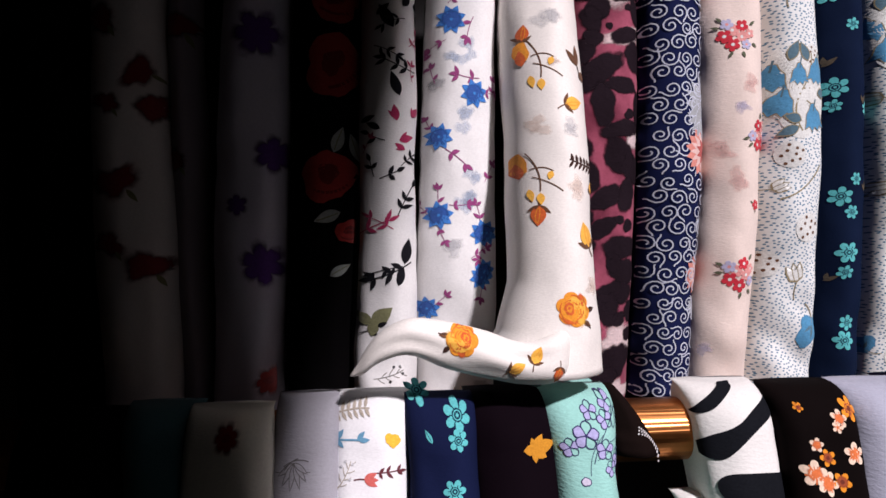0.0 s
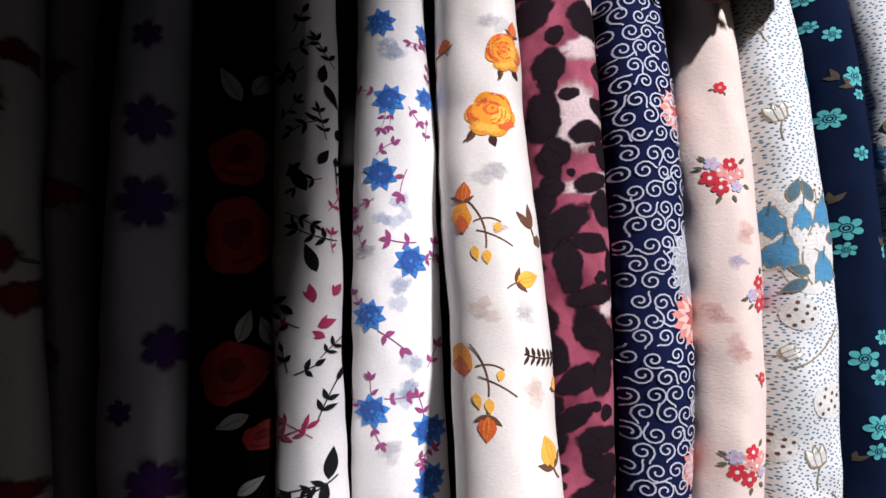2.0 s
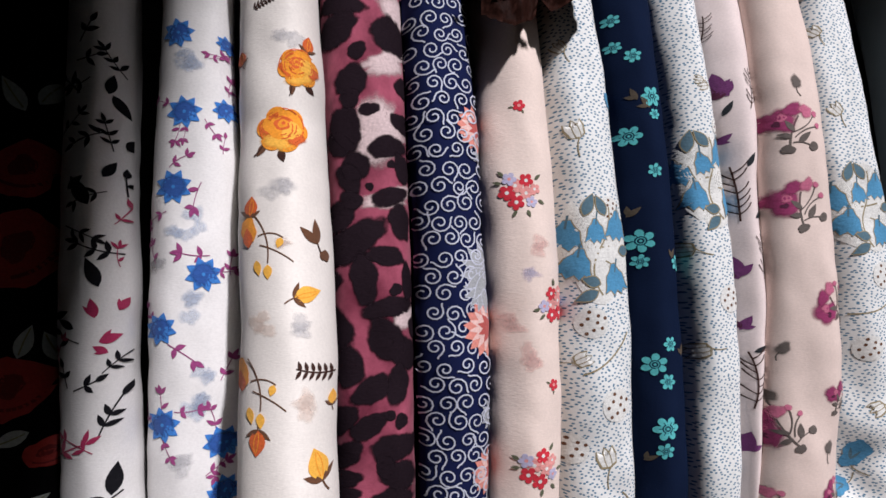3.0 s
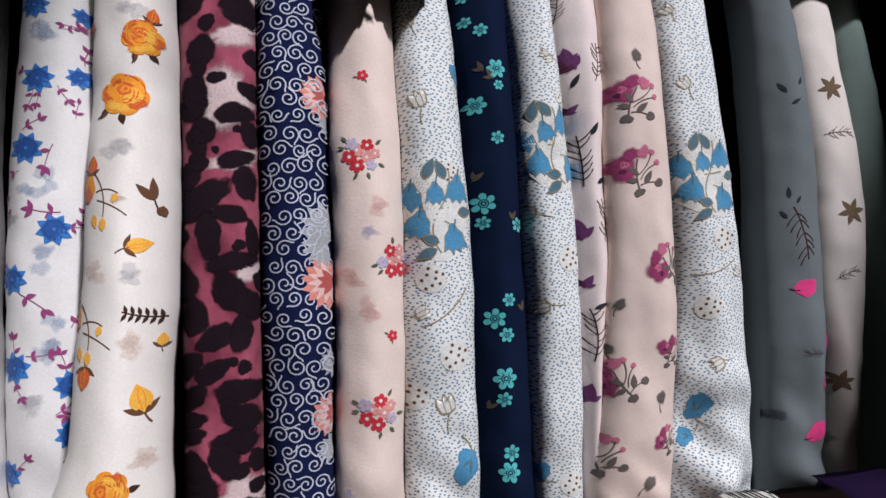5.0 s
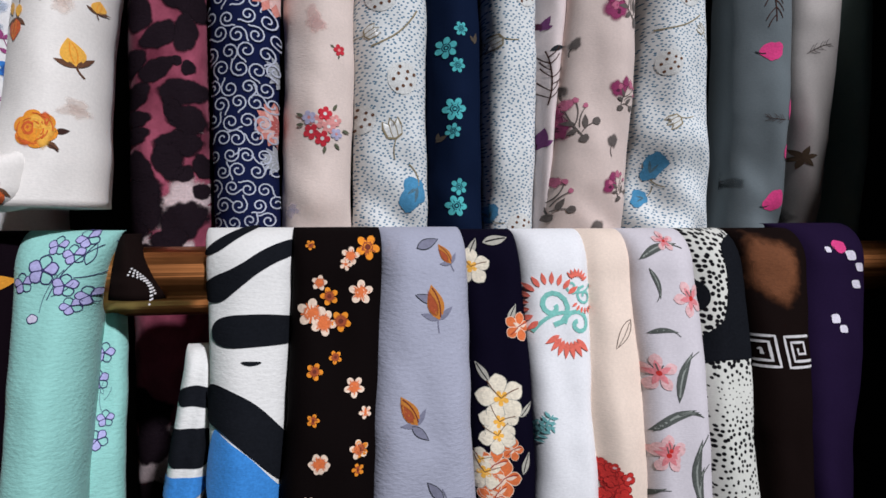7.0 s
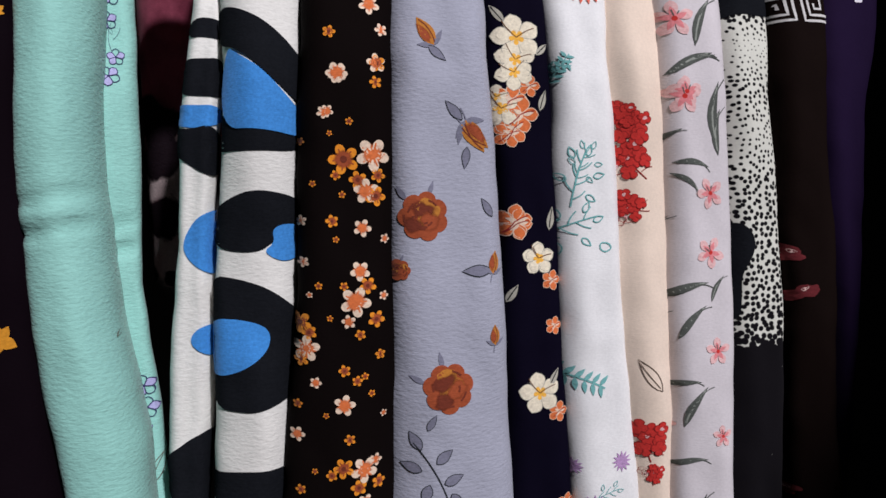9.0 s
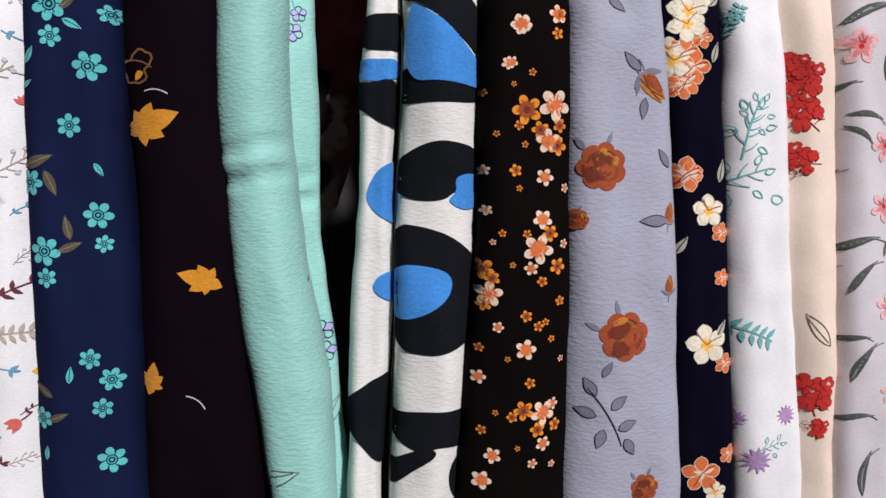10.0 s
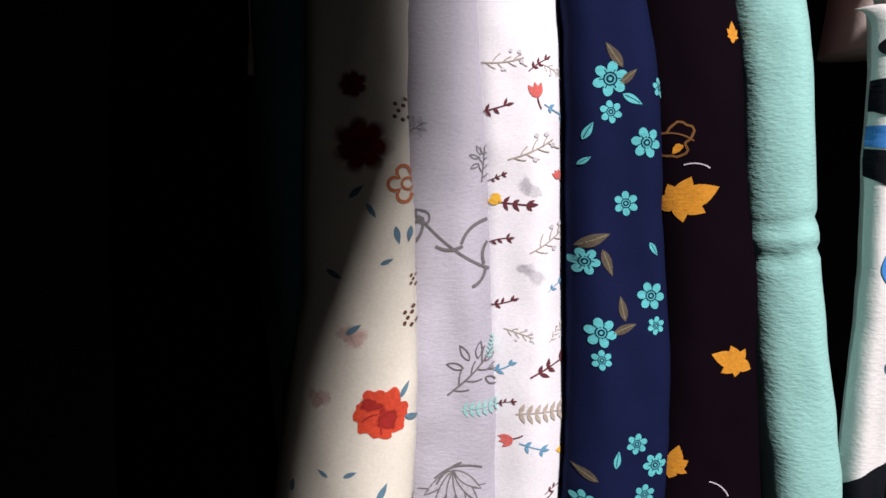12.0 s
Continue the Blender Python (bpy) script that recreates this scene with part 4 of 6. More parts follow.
SHAPES = {"spot": ("spot_print", "~leop", .0006, .12), "pale": ("pale_patch_print", "~leoppale", .0004, .3)}
KINDS = {
    "dotarc": ("dotted_line_print", lambda g: [("poly", "keywhite", disc(x, y, .028, 6)) for b in (.15, .3, .45) for x, y in arc(-.4, .3 - b * .6, .4, -.1 - b, b, 11)]),
    "blue": ("blue_flower_print", k_blue), "rose": ("rose_print", k_rose), "teal": ("turquoise_flower_print", k_teal), "redcl": ("flower_bunch_print", k_redcl), "bells": ("bluebell_print", k_bells),
    "bell": ("blue_blossom_print", k_bell), "tulip": ("tulip_print", k_tulip), "twig": ("bud_twig_print", k_twig), "plum": ("plum_blossom_print", k_plum), "russet": ("russet_rose_print", k_russet), "violet": ("violet_blossom_print", k_violet),
    "gwleaf": ("leaf_print", k_gwleaf), "lily": ("lily_print", k_lily), "key": ("key_pattern_print", k_key), "scroll": ("scroll_print", k_scroll), "gflower": ("line_flower_print", k_gflower), "glily": ("line_lily_print", k_glily), "ochre": ("ochre_flower_print", k_ochre),
    "rhead": ("red_blossom_print", k_rhead), "pinkfl": ("pink_flower_print", k_pinkfl), "greyfan": ("grey_leaf_print", k_greyfan),
    "msprig": ("magenta_sprig_print", lambda g: sprig("magenta", "magenta", g, 2, .34, .16, .03)), "obud": ("bud_print", lambda g: k_bud("vermilion", "orange", "brown", g)), "ybud": ("bud_print", lambda g: k_bud("amber", "orange", "brown", g)),
    "brleaf": ("leaf_print", lambda g: [("poly", "brown", leaf(-.1, 0, .55, .2, 35)), ("poly", "brown", leaf(-.1, 0, .6, .18, -5)), ("line", "umberink", arc(-.5, -.1, -.1, 0, .1), .03), ("poly", "brown", blob(-.38, -.1, .14, .1, g))]),
    "fern": ("fern_print", lambda g: k_fern("umberink", g)), "redone": ("flower_print", lambda g: [("poly", "red", petals(0, 0, .36, 5, .6)), ("poly", "pink", disc(0, 0, .1, 8)), ("poly", "green", leaf(-.3, .1, .3, .12, 150)), ("poly", "green", leaf(0, -.3, .26, .1, 260))]),
    "dots": ("dot_cluster_print", lambda g: k_dots("brown", 9, g)), "dotk": ("dot_cluster_print", lambda g: k_dots("brown", 13, g)[2:]), "vine": ("vine_print", lambda g: [("line", "tan", arc(-.5, -.15, .5, .2, -.2), .028)]),
    "dkleaf": ("leaf_print", lambda g: [("poly", "oliveleaf", leaf(-.4, 0, .7, .26, 0)), ("poly", "oliveleaf", leaf(-.3, 0, .5, .2, 55))]), "olleaf": ("leaf_print", lambda g: [("poly", "oliveleaf", leaf(-.5, 0, 1, .34, 0)), ("line", "olive", arc(-.4, 0, .4, 0, .03), .03)]),
    "tlleaf": ("leaf_print", lambda g: [("poly", "turq", leaf(-.5, 0, .9, .34, 0)), ("line", "midn", arc(-.4, 0, .3, 0, .05), .04)]), "pleaf": ("leaf_print", lambda g: [("poly", "mauve", leaf(-.4, 0, .8, .36, 0)), ("poly", "plum_d", leaf(-.3, 0, .5, .26, 60)), ("poly", "mauve", leaf(-.3, 0, .45, .22, -50))]),
    "kbr2": ("twig_print", lambda g: k_branch("umberink", g, 11, .022)), "kleaf2": ("leaf_print", lambda g: [("poly", "slatedark", leaf(-.5, 0, 1, .32, 0))]), "pbud": ("bud_print", lambda g: [("line", "moss", arc(-.5, 0, 0, .1, .3), .04), ("poly", "~moss", blob(.15, .1, .36, .3, g, .15))]),
    "pinkbud": ("pink_bud_print", lambda g: [("poly", "fuchsia", blob(0, 0, .46, .36, g, .14)), ("line", "slatedark", arc(-.3, .0, -.6, .2, .2), .05)]), "brownfl": ("brown_flower_print", lambda g: [("poly", "brownflower", leaf(0, 0, .5, .2, a + 10)) for a in range(0, 360, 60)]),
    "redfl": ("red_flower_print", lambda g: [("poly", "scarlet", blob(.25 * math.cos(a), .25 * math.sin(a), .17, .16, g, .2, 26, 3)) for a in (0.1, 1.0, 1.9, 2.8, 3.7, 4.6, 5.5)] + [("poly", "scarlet", disc(0, 0, .2))] + [("poly", "~scarlet_d", blob(.1, -.12, .22, .16, g, .3)), ("poly", "~scarlet_d", blob(-.16, .16, .2, .12, g, .3)), ("poly", "scarlet_d", blob(.04, .02, .07, .06, g, .3)), ("poly", "blueleaf", leaf(.3, .2, .3, .08, 60)), ("poly", "blueleaf", leaf(.36, -.1, .25, .1, 330)), ("line", "scarlet_d", arc(-.3, -.1, -.05, 0, .2), .025), ("line", "scarlet_d", arc(0, -.35, .03, -.1, .2), .025)]),
    "dredfl": ("red_flower_print", lambda g: [("poly", "~darkred", petals(0, 0, .56, 7, .75, .6)), ("poly", "darkred", petals(0, 0, .36, 7, .75, .6)), ("poly", "redrose_d", blob(0, .03, .16, .13, g, .25))]), "orfl": ("orange_flower_print", lambda g: [("line", "orangeline", loop(petals(0, 0, .45, 5, .5, .6)), .08), ("line", "orangeline", loop(disc(0, 0, .14)), .06)]),
    "bluleaf": ("leaf_print", lambda g: [("poly", "blueleaf", leaf(-.4, 0, .8, .26, 0))]), "sred": ("bud_print", lambda g: [("poly", "softred", blob(0, 0, .42, .3, g, .2))]), "gsprig": ("line_sprig_print", lambda g: [q for q in k_branch("greyline", g, 6, .03)] + [("line", "greyline", loop(leaf(.1 + .2 * math.cos(a), .2 * math.sin(a), .28, .1, math.degrees(a))), .02) for a in (0, .7, 1.4, -.7, -1.4, 2.2)]),
    "tealfern": ("fern_print", lambda g: k_fern("aquapale", g)), "msp": ("sprig_print", lambda g: sprig("maroonline", "maroonline", g, 3, .26, .1, .04)), "bsp": ("sprig_print", lambda g: sprig("softblue", "softblue", g, 2, .32, .14, .05)), "tsp": ("sprig_print", lambda g: k_branch("tanline", g, 7, .028) + [("poly", "greypale", disc(x, y, .05, 7)) for x, y in ((.4, .2), (.2, .24), (.0, -.2), (.45, -.05))]),
    "tfern": ("fern_print", lambda g: k_fern("tanline", g)), "rtulip": ("tulip_print", lambda g: [("poly", "softred", leaf(-.1, 0, .56, .24, a)) for a in (-24, 0, 26)] + [("line", "maroonline", arc(-.5, -.05, -.1, 0, .1), .05)]), "ybd": ("bud_print", lambda g: [("poly", "yellow", blob(0, 0, .4, .34, g, .2))]),
    "ochline": ("line_flower_print", lambda g: [("line", "ochreline", loop(blob(0, 0, .4, .4, g, .3)), .06), ("poly", "ochre", blob(-.1, -.2, .13, .1, g, .2)), ("line", "ochreline", arc(-.3, .4, .3, -.3, .3), .04)]), "thread": ("thread_print", lambda g: [("line", "thread", arc(-.5, .1, .5, -.05, .25), .05)]),
    "vstem": ("stem_print", lambda g: [("line", "violetline", arc(-.5, 0, .5, .1, .2), .012), ("line", "violetline", arc(-.1, .0, .35, -.2, -.2), .012), ("line", "violetline", loop(leaf(.1, .04, .3, .1, 30)), .010)]), "vdrop": ("bud_print", lambda g: outlined("lilpale", "violetline", blob(0, 0, .4, .36, g, .1), .08)), "vdrop2": ("bud_print", lambda g: [("line", "tealline", loop(blob(0, 0, .4, .3, g, .1)), .1)]),
    "oflow": ("orange_flower_print", lambda g: k_oflow("tangerine", "rust", "rust_d", g)), "wflow": ("cream_flower_print", lambda g: k_oflow("cream", "orangered", "orangered", g)),
    "rbud": ("rosebud_print", lambda g: [("line", "greyblue", arc(-.5, .05, -.2, 0, .1), .025), ("poly", "greyblue", leaf(-.25, 0, .4, .13, 60)), ("poly", "greyblue", leaf(-.25, 0, .4, .13, -60)), ("poly", "rustgold", leaf(-.25, 0, .72, .36, 0)), ("poly", "~rust", leaf(-.24, .04, .66, .26, 5)), ("line", "rust_d", arc(-.2, -.04, .4, -.0, -.2), .03)]),
    "gleaf": ("leaf_print", lambda g: outlined("greyblue", "slatedark", leaf(-.5, 0, .9, .34, 0), .03)), "gleaves": ("leaf_spray_print", lambda g: [q for x, y, a in ((-.2, .3, 120), (0, .1, 40), (-.2, .0, 160), (.1, -.2, 20), (-.1, -.2, 250), (.2, -.35, 300)) for q in outlined("greyblue", "slatedark", leaf(x, y, .3, .15, a), .012)] + [("line", "slatedark", arc(-.3, .4, .15, -.45, .1), .015)]),
    "plumeria": ("cream_blossom_print", lambda g: [q for a in (18, 90, 162, 234, 306) for q in outlined("ivorypetal", "leafwhite", petal(0, 0, .5, .38, a), .014)] + [("poly", "ivorypetal", petal(0, 0, .4, .2, a)) for a in (18, 90, 162, 234, 306)] + [("poly", "amber", petals(0, 0, .16, 5, .4)), ("line", "brown", arc(0, 0, .4, .12, .1), .02), ("line", "brown", arc(0, 0, -.2, .4, .1), .02)]),
    "ored": ("orange_blossom_print", lambda g: [q for a in (0, 72, 144, 216, 288) for q in outlined("orangered", "cream", petal(0, 0, .5, .36, a), .018)] + [("poly", "cream", leaf(.08, 0, .3, .12, a)) for a in (10, 150, 220)] + [("line", "redhead_d", arc(0, 0, .4, .1, .1), .03), ("line", "redhead_d", arc(0, 0, -.3, -.25, .1), .03)]),
    "wleaf": ("leaf_print", lambda g: [("poly", "leafwhite", leaf(-.5, 0, 1, .34, 0)), ("line", "jet", arc(-.4, 0, .4, 0, .05), .05)]), "tbranch": ("branch_print", lambda g: k_branch("tealline", g, 6, .025) + [("line", "tealline", loop(leaf(x, y, .2, .1, a)), .02) for x, y, a in ((.3, .2, 40), (.1, -.2, 300), (.4, .0, 0), (-.1, .2, 70), (-.25, -.16, 260))]),
    "tfern2": ("fern_print", lambda g: k_fern("tealline", g)), "lilfl": ("lilac_flower_print", lambda g: [("poly", "lilacflower", leaf(0, 0, .48, .13, a)) for a in range(0, 360, 30)]), "lleaf": ("line_leaf_print", lambda g: [("line", "sepia", loop(leaf(-.5, 0, 1, .3, 0)), .022), ("line", "sepia", arc(-.4, 0, .4, .02, .05), .018)]),
    "dkred": ("dark_red_print", lambda g: [("poly", "winered", blob(0, 0, .45, .25, g, .3)), ("poly", "pinkpale", blob(.1, .1, .1, .06, g, .3))]), "wsq": ("square_dot_print", lambda g: [("poly", "whitesq", blob(0, 0, .4, .36, g, .05, 20, 5))]),
    "maroon": ("red_flower_print", lambda g: [("poly", "~maroon", blob(0, 0, .55, .46, g, .28)), ("poly", "olive", leaf(.2, -.2, .35, .12, 300))]), "purple": ("purple_flower_print", lambda g: [("poly", "~purple", petals(0, 0, .6, 6, .65, .6))]),
    "redrose": ("red_rose_print", lambda g: [("poly", "redrose", blob(0, 0, .46, .46, g, .14)), ("poly", "redrose_d", blob(0, .05, .2, .16, g, .2)), ("line", "redrose_d", arc(-.3, -.2, .3, -.2, -.3), .05)]), "greyleaf": ("leaf_print", lambda g: [("poly", "greyleaf", leaf(-.5, 0, 1, .44, 0)), ("line", "olive", arc(-.4, 0, .4, 0, .04), .04)]),
    "kleaf": ("leaf_print", lambda g: [("poly", "black", leaf(-.5, 0, 1, .42, 0))]), "kbranch": ("branch_print", lambda g: sprig("black", "black", g, 3, .3, .11, .03)), "ksprig": ("sprig_print", lambda g: sprig("black", "black", g, 1, .5, .22, .05)), "cbud": ("bud_print", lambda g: [("poly", "crimson", leaf(-.4, 0, .85, .42, 0)), ("poly", "crimson", leaf(-.3, 0, .6, .2, 35))]),
    "csprig": ("sprig_print", lambda g: sprig("crimson", "crimson", g, 2, .36, .12, .03)), "olive": ("leaf_print", lambda g: [("poly", "olive", leaf(-.3, 0, .7, .4, 0)), ("poly", "olive", leaf(-.3, 0, .5, .3, 100)), ("poly", "olive", leaf(-.2, 0, .4, .3, 220))]),
}
for _k, _c in (("sm_blue", "bluepale"), ("sm_grey", "greypale"), ("sm_peach", "peachpale"), ("sm_pink", "pinkpale"), ("sm_lil", "lilpale"), ("sm_dark", "slatedark")):
    KINDS[_k] = ("faded_print", lambda g, c=_c: [("poly", "^" + c, blob(g.uniform(-.2, .2), g.uniform(-.2, .2), g.uniform(.2, .34), g.uniform(.16, .3), g, .25)) for _ in range(3)])


def decal(cloth, name, prims, lift=0.0004, kind=""):
    """One printed motif, laid on the cloth's face as its own thin mesh."""
    verts, faces, mats, slots, rims = [], [], [], [], []
    turned = isinstance(cloth, Scarf)

    def put(x, z, h, rim=1.0):
        p = cloth.at(x, z)
        if turned:
            a, b = cloth.edge(z)
            u = min(1.0, abs(2 * x - a - b) / (b - a))
            h *= 1 + 0.6 * u ** 3
        verts.append(p + cloth.normal(x, z) * h - cloth.origin)
        rims.append(rim)
        return len(verts) - 1

    for layer, (shape, inkname, pts, *w) in enumerate(prims):
        if inkname not in slots:
            slots.append(inkname)
        m = slots.index(inkname)
        h = lift + 0.00002 * layer
        if shape == "poly":
            dense = []
            for (ax, az), (bx, bz) in zip(pts, pts[1:] + pts[:1]):
                k = max(1, int(math.hypot(bx - ax, bz - az) / 0.006))
                dense += [(ax + (bx - ax) * i / k, az + (bz - az) * i / k) for i in range(k)]
            cx, cz = sum(p[0] for p in pts) / len(pts), sum(p[1] for p in pts) / len(pts)
            far = max(math.hypot(x - cx, z - cz) for x, z in dense)
            rings = max(1, math.ceil(far / 0.004))
            mid = put(cx, cz, h)
            prev = None
            for r in range(1, rings + 1):
                t = r / rings
                ring = [put(cx + (x - cx) * t, cz + (z - cz) * t, h, 1 - t) for x, z in dense]
                n = len(ring)
                for i in range(n):
                    j = (i + 1) % n
                    faces.append((mid, ring[i], ring[j]) if prev is None else (prev[i], ring[i], ring[j], prev[j]))
                    mats.append(m)
                prev = ring
        else:
            line = []
            for (ax, az), (bx, bz) in zip(pts, pts[1:]):
                k = max(1, int(math.hypot(bx - ax, bz - az) / 0.004))
                line += [(ax + (bx - ax) * i / k, az + (bz - az) * i / k) for i in range(k)]
            line.append(pts[-1])
            last = None
            for i, (x, z) in enumerate(line):
                a, b = line[max(0, i - 1)], line[min(len(line) - 1, i + 1)]
                dx, dz = b[0] - a[0], b[1] - a[1]
                q = w[0] / 2 / (math.hypot(dx, dz) or 1)
                pair = (put(x - dz * q, z + dx * q, h), put(x + dz * q, z - dx * q, h))
                if last:
                    faces.append((last[0], last[1], pair[1], pair[0]))
                    mats.append(m)
                last = pair
    me = bpy.data.meshes.new(name)
    me.from_pydata([tuple(v) for v in verts], [], faces)
    for s in slots:
        me.materials.append(ink(s))
    me.attributes.new("rim", "FLOAT", "POINT").data.foreach_set("value", rims)
    me.polygons.foreach_set("material_index", mats)
    me.polygons.foreach_set("use_smooth", [True] * len(faces))
    ob = new(name, me)
    ob.parent = cloth.thing
    if kind:
        ob["kind"] = kind
    return ob


def placed(prims, x, z, size, deg):
    ca, sa = math.cos(radians(deg)) * size, math.sin(radians(deg)) * size
    return [(s, c, [(x + u * ca - v * sa, z + u * sa + v * ca) for u, v in pts], *[q * size for q in w]) for s, c, pts, *w in prims]


RNG = random.Random(11)
def prints(key, rows):
    for kind, x, z, size, deg, *asp in rows:
        if kind in SHAPES:
            name, c, lift, rough = SHAPES[kind]
            prims = [("poly", c, blob(0, 0, .49, .5 * min(1, 1.4 * asp[0]), RNG, rough, 30, 2.0))]
        else:
            name, f = KINDS[kind]
            prims, lift = f(RNG), (0.00025 if kind.startswith("sm_") else 0.0005)
        decal(S[key], name, placed(prims, x, z, size, deg), lift)


def rounded(pts, times=3):
    """A shape with its corners cut round."""
    for _ in range(times):
        pts = [q for a, b in zip(pts, pts[1:] + pts[:1]) for q in ((a[0] * .75 + b[0] * .25, a[1] * .75 + b[1] * .25), (a[0] * .25 + b[0] * .75, a[1] * .25 + b[1] * .75))]
    return pts


def patches(key, rows):
    """Broad flat areas of one ink, each given by its corners."""
    for i, (inkname, *corners) in enumerate(rows):
        pts = list(zip(corners[::2], corners[1::2]))
        decal(S[key], "shape_print", [("poly", inkname, rounded(pts))], .0005 + .00015 * i)


# ---- where each print lies: kind, x, z, size, turn, proportion ----
prints("U1", [("maroon", -0.212, 1.813, 0.0345, 0), ("maroon", -0.239, 1.773, 0.0468, 20), ("maroon", -0.251, 1.685, 0.0394, 0), ("maroon", -0.216, 1.632, 0.037, 40), ("maroon", -0.202, 1.599, 0.0394, 0), ("maroon", -0.239, 1.521, 0.0468, 10), ("maroon", -0.211, 1.436, 0.0443, 0), ("maroon", -0.245, 1.6, 0.0296, 0), ("maroon", -0.246, 1.458, 0.0345, 0)])
prints("U1b", [("maroon", -0.189, 1.803, 0.0308, 0), ("maroon", -0.186, 1.69, 0.0462, 0), ("maroon", -0.188, 1.546, 0.0308, 0)])
prints("U2", [("purple", -0.096, 1.747, 0.0468, 0), ("purple", -0.099, 1.675, 0.0542, 30), ("purple", -0.083, 1.551, 0.0419, 0), ("purple", -0.095, 1.437, 0.0493, 10), ("purple", -0.098, 1.826, 0.0296, 0), ("purple", -0.12, 1.498, 0.0246, 0)])
prints("U3", [("redrose", -0.018, 1.712, 0.0533, 0), ("redrose", -0.019, 1.643, 0.0678, 40), ("redrose", -0.026, 1.528, 0.0581, 10), ("redrose", -0.005, 1.471, 0.0291, 0), ("greyleaf", -0.016, 1.566, 0.0291, 70), ("greyleaf", 0.001, 1.56, 0.0291, 110), ("greyleaf", -0.028, 1.486, 0.0291, 200), ("greyleaf", -0.025, 1.777, 0.0339, 120), ("greyleaf", 0.0, 1.782, 0.0291, 60), ("greyleaf", -0.015, 1.43, 0.0242, 30)])
prints("U4", [("kleaf", 0.042, 1.621, 0.0261, 110), ("kbranch", 0.045, 1.643, 0.0379, 160), ("kleaf", 0.033, 1.689, 0.0284, 120), ("kbranch", 0.039, 1.684, 0.0284, 200), ("cbud", 0.042, 1.591, 0.0199, 100), ("cbud", 0.053, 1.566, 0.019, 20), ("cbud", 0.047, 1.557, 0.0142, 150), ("ksprig", 0.036, 1.528, 0.0209, 20), ("ksprig", 0.019, 1.536, 0.019, 100), ("kbranch", 0.054, 1.503, 0.0403, 60), ("csprig", 0.023, 1.475, 0.0355, 20), ("kleaf", 0.054, 1.45, 0.0275, 80), ("kleaf", 0.048, 1.424, 0.0209, 75), ("kbranch", 0.032, 1.431, 0.0355, 190), ("kleaf", 0.055, 1.783, 0.019, 80), ("ksprig", 0.024, 1.783, 0.0237, 130)])
prints("U4", [("ksprig", 0.037, 1.806, 0.019, 10), ("kbranch", 0.054, 1.738, 0.0284, 100), ("kleaf", 0.054, 1.708, 0.0171, 60), ("kbranch", 0.026, 1.748, 0.0284, 40), ("csprig", 0.015, 1.56, 0.019, 60), ("csprig", 0.06, 1.635, 0.019, 90), ("kleaf", 0.02, 1.579, 0.0161, 150)])
prints("U4", [("ksprig", 0.036, 1.83, 0.0218, 60), ("kbranch", 0.057, 1.805, 0.0297, 120), ("kleaf", 0.061, 1.765, 0.0198, 300), ("ksprig", 0.031, 1.784, 0.0198, 200), ("kbranch", 0.04, 1.735, 0.0346, 200), ("ksprig", 0.064, 1.696, 0.0178, 90), ("kleaf", 0.03, 1.696, 0.0168, 40), ("csprig", 0.062, 1.671, 0.0218, 60), ("kbranch", 0.034, 1.653, 0.0297, 330), ("kleaf", 0.068, 1.735, 0.0168, 60), ("ksprig", 0.023, 1.568, 0.0198, 150), ("kbranch", 0.059, 1.547, 0.0297, 40), ("cbud", 0.062, 1.594, 0.0148, 60), ("csprig", 0.027, 1.48, 0.0297, 150), ("kleaf", 0.015, 1.587, 0.0148, 20)])
prints("U4", [("kbranch", 0.036, 1.43, 0.049, 200), ("olive", 0.027, 1.381, 0.0403, 40), ("ksprig", 0.016, 1.367, 0.023, 20)])
prints("U5", [("blue", 0.108, 1.838, 0.0283, 0), ("blue", 0.113, 1.763, 0.0303, 0), ("blue", 0.103, 1.695, 0.0313, 10), ("blue", 0.127, 1.617, 0.0303, 5), ("blue", 0.09, 1.571, 0.0283, 20), ("blue", 0.09, 1.488, 0.0303, 0), ("blue", 0.142, 1.469, 0.0274, 15), ("blue", 0.139, 1.426, 0.0244, 0), ("msprig", 0.106, 1.743, 0.0195, 250), ("msprig", 0.135, 1.748, 0.0195, 300), ("msprig", 0.109, 1.718, 0.0215, 30), ("msprig", 0.122, 1.686, 0.0274, 250), ("msprig", 0.088, 1.67, 0.0195, 200), ("msprig", 0.119, 1.636, 0.0274, 170), ("msprig", 0.145, 1.618, 0.0176, 0), ("msprig", 0.108, 1.548, 0.0303, 320)])
prints("U5", [("msprig", 0.081, 1.585, 0.0176, 110), ("msprig", 0.09, 1.508, 0.0215, 90), ("msprig", 0.112, 1.499, 0.0235, 0), ("msprig", 0.093, 1.467, 0.0215, 290), ("msprig", 0.135, 1.447, 0.0215, 240), ("msprig", 0.145, 1.534, 0.0244, 60), ("msprig", 0.141, 1.82, 0.0195, 180), ("msprig", 0.146, 1.734, 0.0176, 80), ("msprig", 0.075, 1.651, 0.0244, 70), ("msprig", 0.075, 1.495, 0.0166, 120)])
prints("U5", [("sm_blue", 0.12, 1.664, 0.0342, 0), ("sm_blue", 0.115, 1.587, 0.0391, 30), ("sm_blue", 0.125, 1.532, 0.0293, 0), ("sm_blue", 0.124, 1.505, 0.0293, 50), ("sm_blue", 0.112, 1.812, 0.0293, 0), ("sm_grey", 0.091, 1.627, 0.0293, 0), ("sm_grey", 0.105, 1.451, 0.0391, 0)])
